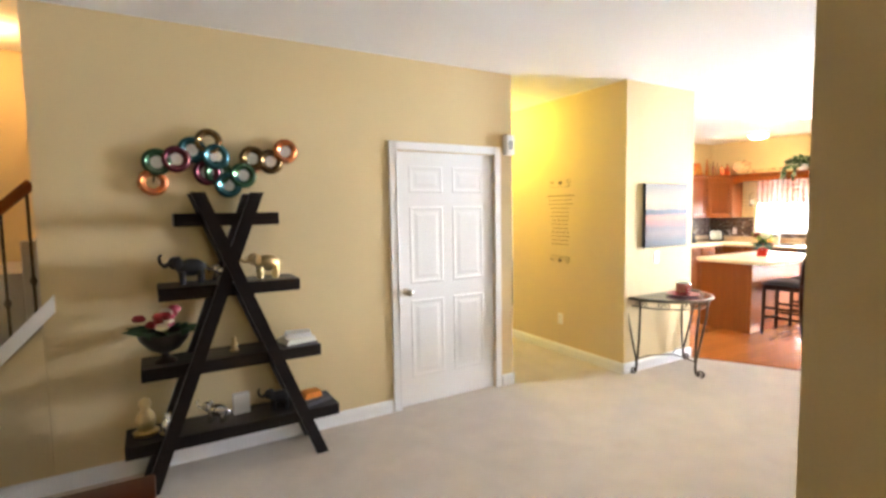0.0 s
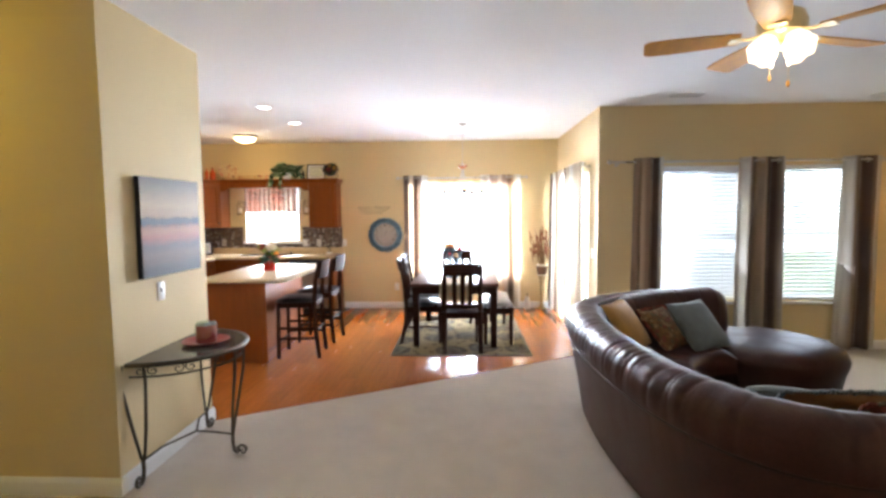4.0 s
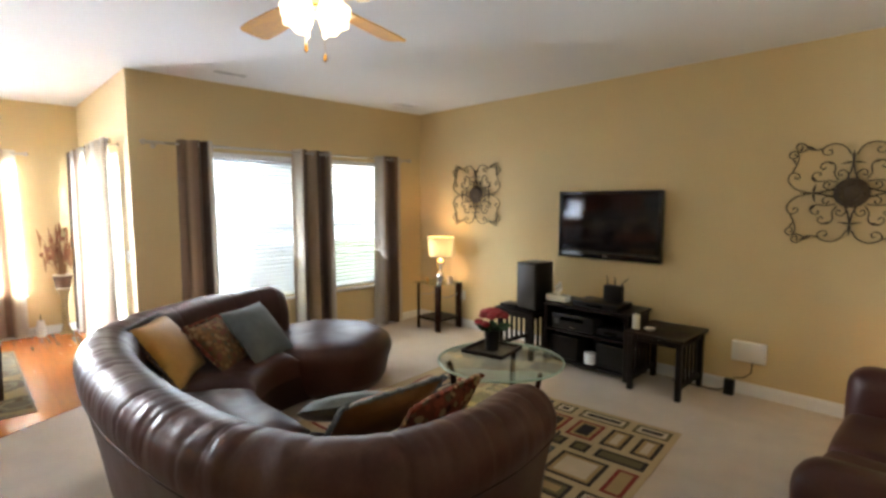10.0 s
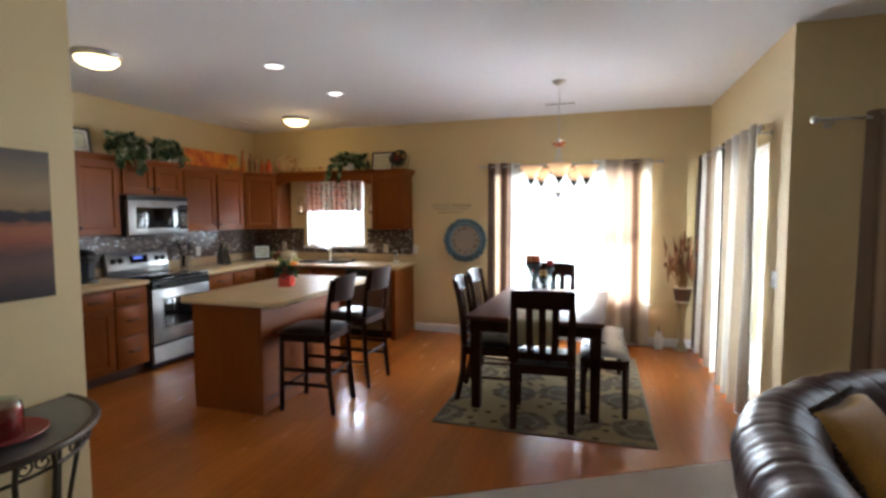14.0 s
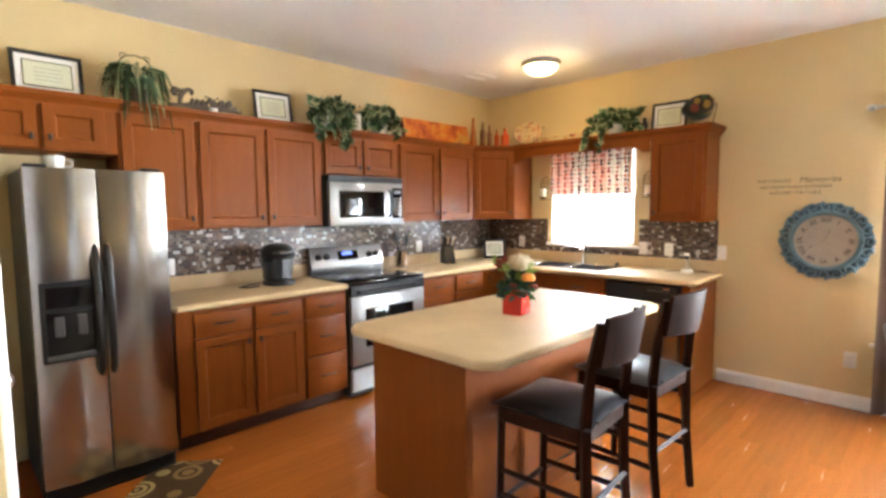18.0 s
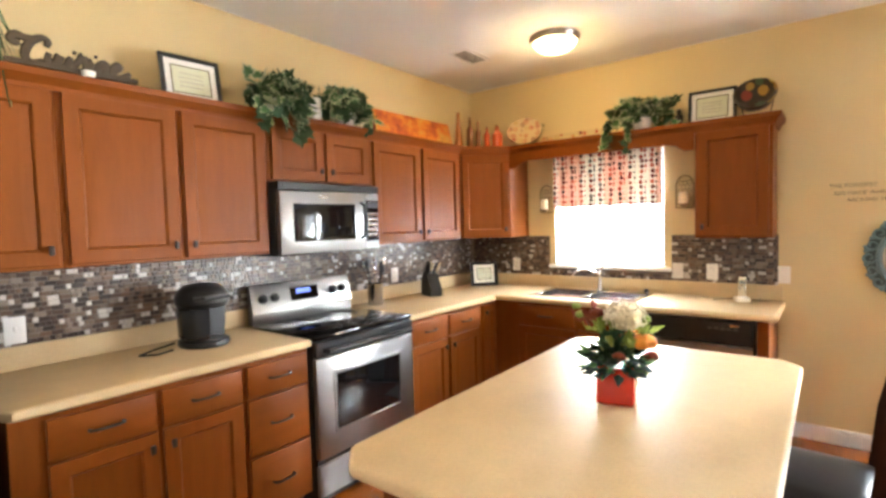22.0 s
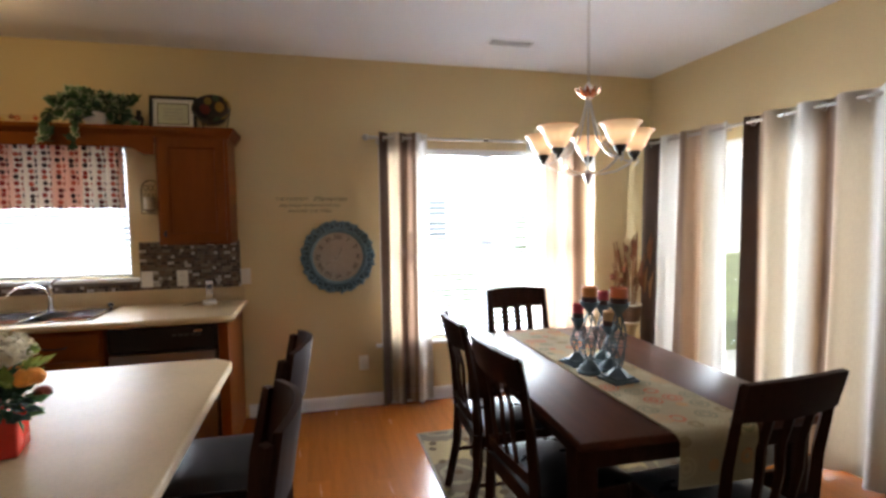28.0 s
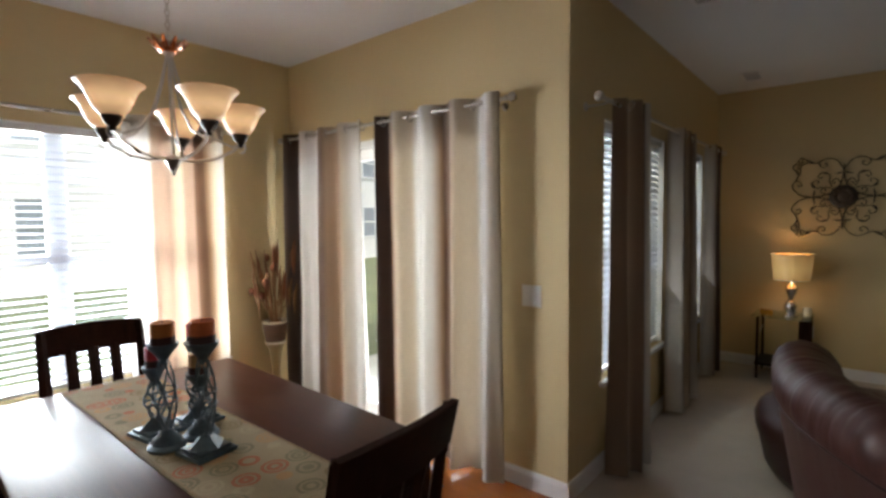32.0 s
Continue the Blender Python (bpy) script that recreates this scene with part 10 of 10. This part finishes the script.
for k in range(6):
    x = -0.036 + 0.024 * (k % 4)
    y = -0.015 + 0.03 * (k // 4)
    z = 0.178 + 0.012 * (k // 4)
    bm = B()
    tube(bm, [(x, y, z - 0.01), (x * 1.2, y - 0.04, z + 0.05), (x * 1.4, y - 0.07, z + 0.09)], [0.008, 0.010, 0.008], 6, flat=0.7)
    part("knife", bm, M_SILVER if k % 2 else M_BLACK, t)
t = thing("utensil_crock", "steel utensil holder with spoons and whisks", "utensil holder", (7.52, 5.57, 0.911))
bm = B()
lathe(bm, [(0, 0), (0.055, 0), (0.055, 0.15), (0.058, 0.155), (0.052, 0.155), (0.05, 0.01), (0, 0.01)], 22)
part("crock", bm, M_STEEL, t)
rng = random.Random(3)
for k in range(8):
    a = k * 0.8
    c, s = math.cos(a), math.sin(a)
    bm = B()
    h = rng.uniform(0.24, 0.31)
    tube(bm, [(0.01 * c, 0.01 * s, 0.02), (0.04 * c, 0.04 * s, 0.16), (0.07 * c, 0.07 * s, h)], 0.004, 6)
    ball(bm, (0.075 * c, 0.075 * s, h + 0.02), (0.022, 0.012, 0.034), 10, 7)
    part("utensil", bm, M_STEEL if k % 2 else M_BLACK, t)
t = thing("cordless_phone", "silver cordless phone in its charging base", "phone", (8.86, 3.42, 0.911), -75)
bm = B()
box(bm, -0.045, -0.05, 0, 0.045, 0.05, 0.025, 0.008, 2)
part("base", bm, M_PLATE, t)
bm = B()
box(bm, -0.025, -0.018, 0.02, 0.025, 0.014, 0.17, 0.01, 3)
o = part("handset", bm, M_SILVER, t)
bm = B()
box(bm, -0.016, -0.0195, 0.115, 0.016, -0.0175, 0.145)
part("screen", bm, M_DARKGREY, o)
bm = B()
tube(bm, [(-0.04, 0.04, 0.008), (-0.10, 0.05, 0.005), (-0.17, 0.0, 0.005)], 0.003, 5)
part("cord", bm, M_BLACK, t)
t = thing("soap_brush", "dark dish brush at the sink edge", "brush", (8.80, 4.02, 0.918), 20)
bm = B()
tube(bm, [(-0.06, 0, 0.012), (0.05, 0, 0.016)], [0.008, 0.006], 6)
ball(bm, (0.07, 0, 0.02), (0.03, 0.02, 0.018), 10, 7)
part("brush", bm, M_BLACK, t)

# flowers on the island
t = thing("flower_arrangement", "silk flowers in a red square vase on the island", "flowers", (6.55, 3.49, 0.9105), 12)
bm = B()
box(bm, -0.055, -0.055, 0.0, 0.055, 0.055, 0.115, 0.004)
part("vase", bm, M_RED, t, "glossy red square vase")
rng = random.Random(44)
M_LIME = mat("lime_green_leaf", (0.27, 0.33, 0.075), 0.6, var=0.35, s1=14, bump=0.08, transl=0.2)
M_BLUELEAF = mat("blue_grey_leaf", (0.07, 0.10, 0.085), 0.8, spec=0.1, var=0.3, s1=14, bump=0.08, transl=0.15)


def sprigs(n, a0, a1, e0, e1, r0, r1, z):
    out = []
    for k in range(n):
        a, e, r = rng.uniform(a0, a1), rng.uniform(e0, e1), rng.uniform(r0, r1)
        d = Vector((math.cos(a) * math.cos(e), math.sin(a) * math.cos(e), math.sin(e)))
        out.append((Vector((0, 0, z)) + d * r, d + Vector((rng.uniform(-0.4, 0.4), rng.uniform(-0.4, 0.4), rng.uniform(-0.3, 0.3)))))
    return out


for nm, mm, sp, size in (("dark_leaves", M_LEAF, sprigs(60, 0, 6.28, -0.1, 0.9, 0.03, 0.070, 0.125) + sprigs(130, 0, 6.28, 0.0, 1.4, 0.0, 0.080, 0.135), 0.026), ("green_leaves", M_LEAFMID, sprigs(38, 0, 6.28, -0.5, 0.3, 0.05, 0.085, 0.125), 0.026), ("lime_leaves", M_LIME, sprigs(26, 0, 6.28, 0.5, 1.1, 0.08, 0.125, 0.13), 0.034), ("blue_grey_leaves", M_BLUELEAF, sprigs(30, 2.0, 4.2, -0.4, 0.3, 0.06, 0.09, 0.13), 0.028), ("red_leaves", M_REDLEAF, sprigs(18, 1.2, 2.6, 0.8, 1.2, 0.13, 0.17, 0.13), 0.022)):
    bm = B()
    foliage(bm, sp, size, rng)
    part(nm, bm, mm, t, smooth=0)
for nm, mm, cs in (("orange_bloom", M_ORANGE, ((-0.045, -0.085, 0.195, 0.046), (0.075, -0.03, 0.19, 0.034))), ("red_bloom", M_REDLEAF, ((-0.03, 0.055, 0.275, 0.032), (-0.075, -0.015, 0.155, 0.026), (0.0, -0.10, 0.145, 0.028))), ("yellow_bud", M_LIME, ((-0.03, 0.105, 0.27, 0.024), (-0.02, 0.12, 0.295, 0.020), (-0.01, -0.085, 0.262, 0.024)))):
    for x, y, z, r in cs:
        bm = B()
        rose(bm, (x, y, z), r, rng)
        part(nm, bm, mm, t)
bm = B()
ball(bm, (-0.01, -0.025, 0.268), (0.058, 0.058, 0.040), 14, 9)
petals = []
for k in range(190):
    a, e = k * 2.39996, math.asin(-0.5 + 1.5 * k / 190)
    d = Vector((math.cos(a) * math.cos(e), math.sin(a) * math.cos(e), math.sin(e)))
    petals.append((Vector((-0.01 + 0.060 * d.x, -0.025 + 0.060 * d.y, 0.268 + 0.042 * d.z)), d.cross(Vector((rng.uniform(-1, 1), rng.uniform(-1, 1), rng.uniform(-1, 1)))) + d * 0.5))
foliage(bm, petals, 0.017, rng, 0.3, 1.1)
part("white_bloom", bm, M_CREAM, t, "full cream hydrangea bloom", smooth=0)

# outlets over the counter
for at, rz, kd, lab in (((7.857, NY - 0.009, 1.09), 0, "outlet", "white outlet on the tiled backsplash"), ((5.515, NY - 0.009, 1.08), 0, "switch", "white switch plate on the tiled backsplash"), ((EX - 0.009, 3.85, 1.09), -90, "switch", "white switch plate on the tiled backsplash"), ((EX - 0.009, 3.62, 1.09), -90, "outlet", "white outlet with a black plug on the backsplash"), ((EX - 0.009, 5.22, 1.10), -90, "outlet", "white outlet in the backsplash corner")):
    wall_plate(lab, at, rz, kd, 0.075)

# mats on the kitchen floor
M_KRUG = spot_mat("round_motif_kitchen_mat", (0.075, 0.042, 0.018), ((0.36, 0.26, 0.10), (0.22, 0.14, 0.05), (0.30, 0.23, 0.10)), 5.5, size=0.5)
t = thing("kitchen_mat", "brown mat with round gold motifs by the refrigerator", "rug", (5.135, 4.69, 0), -41)
bm = B()
box(bm, -0.18, -0.36, 0.0005, 0.18, 0.36, 0.008, 0.003)
part("mat", bm, M_KRUG, t, smooth=0)
t = thing("kitchen_mat", "pale striped mat in front of the sink", "rug", (8.14, 4.76, 0), 0)
bm = B()
slab(bm, lambda u, v: ((-0.23 + 0.46 * u + 0.02 * math.sin(7 * v), -0.40 + 0.725 * v, 0.0045 + 0.001 * math.sin(5 * u)), (0, 0, 1)), 8, 8, 0.007, uv=True)
part("mat", bm, ramp_mat("zebra_mat_pile", ((0.0, (0.08, 0.06, 0.05)), (0.4, (0.10, 0.08, 0.06)), (0.5, (0.50, 0.46, 0.40)), (1.0, (0.55, 0.50, 0.44))), transl=0.0, repeat=9.0), t, smooth=0)


# ---------------------------------------------------------------- outside
M_GRASS = mat("lawn_grass", (0.17, 0.20, 0.09), 0.9, var=0.35, s1=0.6, s2=30, bump=0.6, dist=0.02)
M_CONCRETE = mat("patio_concrete", (0.50, 0.48, 0.45), 0.85, var=0.12, s1=2, s2=60, bump=0.2)
M_SIDING = mat("pale_siding", (0.74, 0.73, 0.71), 0.7, var=0.05, s1=1, s2=40)
M_FARPANE = mat("reflecting_window_pane", (0.28, 0.31, 0.35), 0.2, var=0.1, bump=0.0)
M_ROOFING = mat("grey_shingle", (0.16, 0.15, 0.15), 0.9, var=0.25, s1=3, s2=30, bump=0.4)
bm = B()
bmesh.ops.create_grid(bm, x_segments=40, y_segments=40, size=400, matrix=Matrix.Translation((60, 0, -0.18)))
structure("ground", bm, M_GRASS, "green mown lawn")
bm = B()
box(bm, 6.75, -3.6, -0.17, 9.6, -0.46, -0.03, 0.01)
structure("pavement", bm, M_CONCRETE, "pale concrete patio slab")


def house(x, y, w, d, h, rz, windows):
    t = thing("house", "neighbouring two-storey house with pale siding", "house", (x, y, -0.18), rz, "neighbouring houses")
    bm = B()
    for k in range(int(h / 0.2)):
        z = k * 0.2
        vs = []
        for zz, o in ((z, 0.02), (z + 0.2, 0.0)):
            vs.append([bm.verts.new(p) for p in ((-w / 2 - o, -d / 2 - o, zz), (w / 2 + o, -d / 2 - o, zz), (w / 2 + o, d / 2 + o, zz), (-w / 2 - o, d / 2 + o, zz))])
        for i in range(4):
            bm.faces.new((vs[0][i], vs[0][(i + 1) % 4], vs[1][(i + 1) % 4], vs[1][i]))
    part("wall", bm, M_SIDING, t, smooth=0)
    bm = B()
    e, r = 0.45, h + d * 0.28
    a = [bm.verts.new(p) for p in ((-w / 2 - e, -d / 2 - e, h - 0.05), (w / 2 + e, -d / 2 - e, h - 0.05), (w / 2 + e, d / 2 + e, h - 0.05), (-w / 2 - e, d / 2 + e, h - 0.05), (-w / 2 - e, 0, r), (w / 2 + e, 0, r))]
    for q in ((0, 1, 5, 4), (2, 3, 4, 5), (0, 4, 3), (1, 2, 5), (0, 3, 2, 1)):
        bm.faces.new([a[i] for i in q])
    part("roof", bm, M_ROOFING, t, smooth=0)
    for wx, wz in windows:
        bm = B()
        for b in ((-0.5, 0.0, 0.5, 0.07), (-0.5, 1.33, 0.5, 1.4), (-0.5, 0.07, -0.43, 1.33), (0.43, 0.07, 0.5, 1.33), (-0.43, 0.67, 0.43, 0.73)):
            box(bm, wx + b[0], -d / 2 - 0.07, wz + b[1], wx + b[2], -d / 2 - 0.025, wz + b[3])
        o = part("window", bm, M_WHITE, t, smooth=0)
        bm = B()
        box(bm, wx - 0.43, -d / 2 - 0.035, wz + 0.07, wx + 0.43, -d / 2 - 0.024, wz + 1.33)
        part("pane", bm, M_FARPANE, o, smooth=0)
    return t


house(24, 3.0, 13, 8, 5.4, -90, [(x, z) for x in (-4.2, -1.6, 1.0, 3.8) for z in (0.9, 3.5)])
house(27, -16, 12, 8, 5.4, -78, [(x, z) for x in (-4, -1.2, 1.5, 4) for z in (0.9, 3.5)])
house(9, -32, 13, 8, 5.4, 180, [(x, z) for x in (-4, -1.2, 1.5, 4) for z in (0.9, 3.5)])


def tree(x, y, h, seed):
    rng = random.Random(seed)
    t = thing("tree", "broadleaf garden tree with full green crown", "tree", (x, y, -0.18), 0, "garden trees")
    bm = B()
    tube(bm, [(0, 0, 0), (0.04, 0.02, h * 0.25), (0.0, 0.06, h * 0.55), (0.05, 0, h * 0.85)], [0.16, 0.12, 0.08, 0.03], 8)
    spots = []
    for k in range(16):
        a, z0 = rng.uniform(0, 6.28), h * rng.uniform(0.28, 0.7)
        l = h * rng.uniform(0.18, 0.34)
        end = Vector((l * math.cos(a), l * math.sin(a), z0 + l * rng.uniform(0.3, 0.9)))
        tube(bm, [(0, 0, z0), end * 0.5 + Vector((0, 0, z0 * 0.5)), end], [0.06, 0.04, 0.015], 5)
        for j in range(110):
            d = Vector((rng.gauss(0, 1), rng.gauss(0, 1), rng.gauss(0, 0.8)))
            spots.append((end + d * h * 0.065, d))
    part("trunk", bm, M_TWIG, t)
    bm = B()
    foliage(bm, spots, 0.16, rng)
    part("crown", bm, M_LEAFPALE, t, smooth=0)


tree(11.0, -14.0, 6.5, 2)
tree(6.5, -17.0, 6.0, 4)


# ---------------------------------------------------------------- floor planks and backsplash tiles
def clip_poly(poly, a, b):
    """Keeps the part of a flat outline to the left of the line from a to b."""
    out = []
    side = lambda p: (b[0] - a[0]) * (p[1] - a[1]) - (b[1] - a[1]) * (p[0] - a[0])
    for p, q in zip(poly, poly[1:] + poly[:1]):
        sp, sq = side(p), side(q)
        if sp >= 0:
            out.append(p)
        if sp * sq < 0:
            f = sp / (sp - sq)
            out.append((p[0] + (q[0] - p[0]) * f, p[1] + (q[1] - p[1]) * f))
    return out


rng = random.Random(77)
pitch, gap = 0.127, 0.0004
y = SY
row = 0
while y < NY - 0.01:
    y1 = min(NY, y + pitch)
    x = PX - rng.uniform(0.0, 1.1)
    while x < EX:
        l = rng.uniform(0.9, 1.5)
        x0, x1 = max(PX, x), min(EX, x + l)
        x += l
        if x1 - x0 < 0.02:
            continue
        poly = clip_poly([(x0 + gap / 2, y + gap / 2), (x1 - gap / 2, y + gap / 2), (x1 - gap / 2, y1 - gap / 2), (x0 + gap / 2, y1 - gap / 2)], edge_a, edge_b)
        if len(poly) < 3:
            continue
        cx, cy = sum(p[0] for p in poly) / len(poly), sum(p[1] for p in poly) / len(poly)
        lo = [(p[0] - cx, p[1] - cy, -0.012) for p in poly]
        hi = [(p[0] - cx, p[1] - cy, -0.00008) for p in poly]
        tp = [(p[0] * 1.0 - math.copysign(min(0.0005, abs(p[0])), p[0]), p[1] - math.copysign(0.0005, p[1]), 0.0) for p in lo]
        n = len(poly)
        me = bpy.data.meshes.new("plank")
        faces = [tuple(range(2 * n, 3 * n))]
        for i in range(n):
            j = (i + 1) % n
            faces += [(i, j, n + j, n + i), (n + i, n + j, 2 * n + j, 2 * n + i)]
        me.from_pydata(lo + hi + tp, [], faces)
        me.materials.append(M_PLANK)
        o = new("plank", me)
        o.location = (cx, cy, 0)
        o.parent = floor_wood
    y = y1
    row += 1

# mosaic backsplash: rows of small glass and stone tiles in mixed widths
TILE = [(0.13, 0.075, 0.045), (0.075, 0.042, 0.03), (0.20, 0.14, 0.10), (0.035, 0.022, 0.018), (0.16, 0.11, 0.085), (0.26, 0.21, 0.17), (0.10, 0.06, 0.04), (0.62, 0.58, 0.54), (0.05, 0.032, 0.026), (0.18, 0.10, 0.06)]
M_TILES = island_mat("mosaic_tiles", TILE, 0.30)
M_TILE1 = []
for k, c in enumerate(TILE):
    M_TILE1.append(mat("mosaic_tile_%s" % ("amber brown tan dark taupe stone umber pearl coffee copper".split()[k]), c, 0.30, var=0.15, s1=20, s2=80, bump=0.02, rvar=0.08))
M_GROUT = mat("grey_brown_grout", (0.20, 0.17, 0.14), 0.9)
splash = structure("backsplash", box(box(box(box(B(), 5.345, NY - 0.005, 1.012, EX - 0.006, NY - 0.001, 1.357), EX - 0.005, 3.225, 1.012, EX - 0.001, WIN_KIT[0] - 0.05, 1.357), EX - 0.005, WIN_KIT[1] + 0.05, 1.012, EX - 0.001, NY - 0.006, 1.357), EX - 0.005, WIN_KIT[0] - 0.05, 1.012, EX - 0.001, WIN_KIT[1] + 0.05, 1.078), M_GROUT, "brown and pearl mosaic tile backsplash")
shared = {}


def tile_mesh(w, h, c):
    key = (round(w, 4), c)
    if key not in shared:
        b = 0.0015
        v = [(0, 0, 0), (w, 0, 0), (w, 0, h), (0, 0, h), (b, -0.004, b), (w - b, -0.004, b), (w - b, -0.004, h - b), (b, -0.004, h - b)]
        me = bpy.data.meshes.new("tile")
        me.from_pydata(v, [], [(4, 5, 6, 7), (0, 1, 5, 4), (1, 2, 6, 5), (2, 3, 7, 6), (3, 0, 4, 7)])
        me.materials.append(M_TILE1[c])
        shared[key] = me
    return shared[key]


verts, faces, singles = [], [], 0
rng = random.Random(5)
rh = 0.0222


def splash_run(to_world, length, rz, near, holes):
    global singles
    z = 1.0135
    while z + rh < 1.357:
        x = -rng.uniform(0, 0.03)
        while x < length:
            w = rng.choice((0.022, 0.022, 0.044))
            a, b = max(0.0, x), min(length, x + w - 0.0015)
            x += w
            if b - a < 0.006 or any(h0 < b and h1 > a and z + rh > z0 for h0, h1, z0 in holes):
                continue
            c = rng.randrange(len(TILE))
            if w < 0.025 and rng.random() < 0.10:
                c = 7
            if near(a) and b - a > w - 0.002 and singles < 300:
                o = new("tile", tile_mesh(w - 0.0015, rh - 0.0015, c))
                o.matrix_basis = pose(*to_world(a, 0.0052), 0, 0, rz) @ Matrix.Translation((0, 0, z))
                o.parent = splash
                singles += 1
            else:
                k = len(verts)
                q = 0.0013
                for xx, zz, dd in ((a, z, 0.0052), (b, z, 0.0052), (b, z + rh - 0.0015, 0.0052), (a, z + rh - 0.0015, 0.0052), (a + q, z + q, 0.0092), (b - q, z + q, 0.0092), (b - q, z + rh - 0.0015 - q, 0.0092), (a + q, z + rh - 0.0015 - q, 0.0092)):
                    p = to_world(xx, dd)
                    verts.append((p[0], p[1], zz))
                faces.extend([(k + 4, k + 5, k + 6, k + 7), (k, k + 1, k + 5, k + 4), (k + 1, k + 2, k + 6, k + 5), (k + 2, k + 3, k + 7, k + 6), (k + 3, k, k + 4, k + 7)])
        z += rh


splash_run(lambda a, dd: (5.345 + a, NY - dd, 0), EX - 0.012 - 5.345, 0, lambda a: 0.25 < a < 0.85, ())
splash_run(lambda a, dd: (EX - dd, NY - 0.012 - a, 0), NY - 0.012 - 3.225, -90, lambda a: False, ((NY - 0.012 - WIN_KIT[1] - 0.05, NY - 0.012 - WIN_KIT[0] + 0.05, 1.07),))
me = bpy.data.meshes.new("mosaic_tiles")
me.from_pydata(verts, [], faces)
me.materials.append(M_TILES)
o = new("mosaic_tiles", me)
o.parent = splash
tagged(o, "small brown, tan and pearl mosaic tiles", kind="stuff")
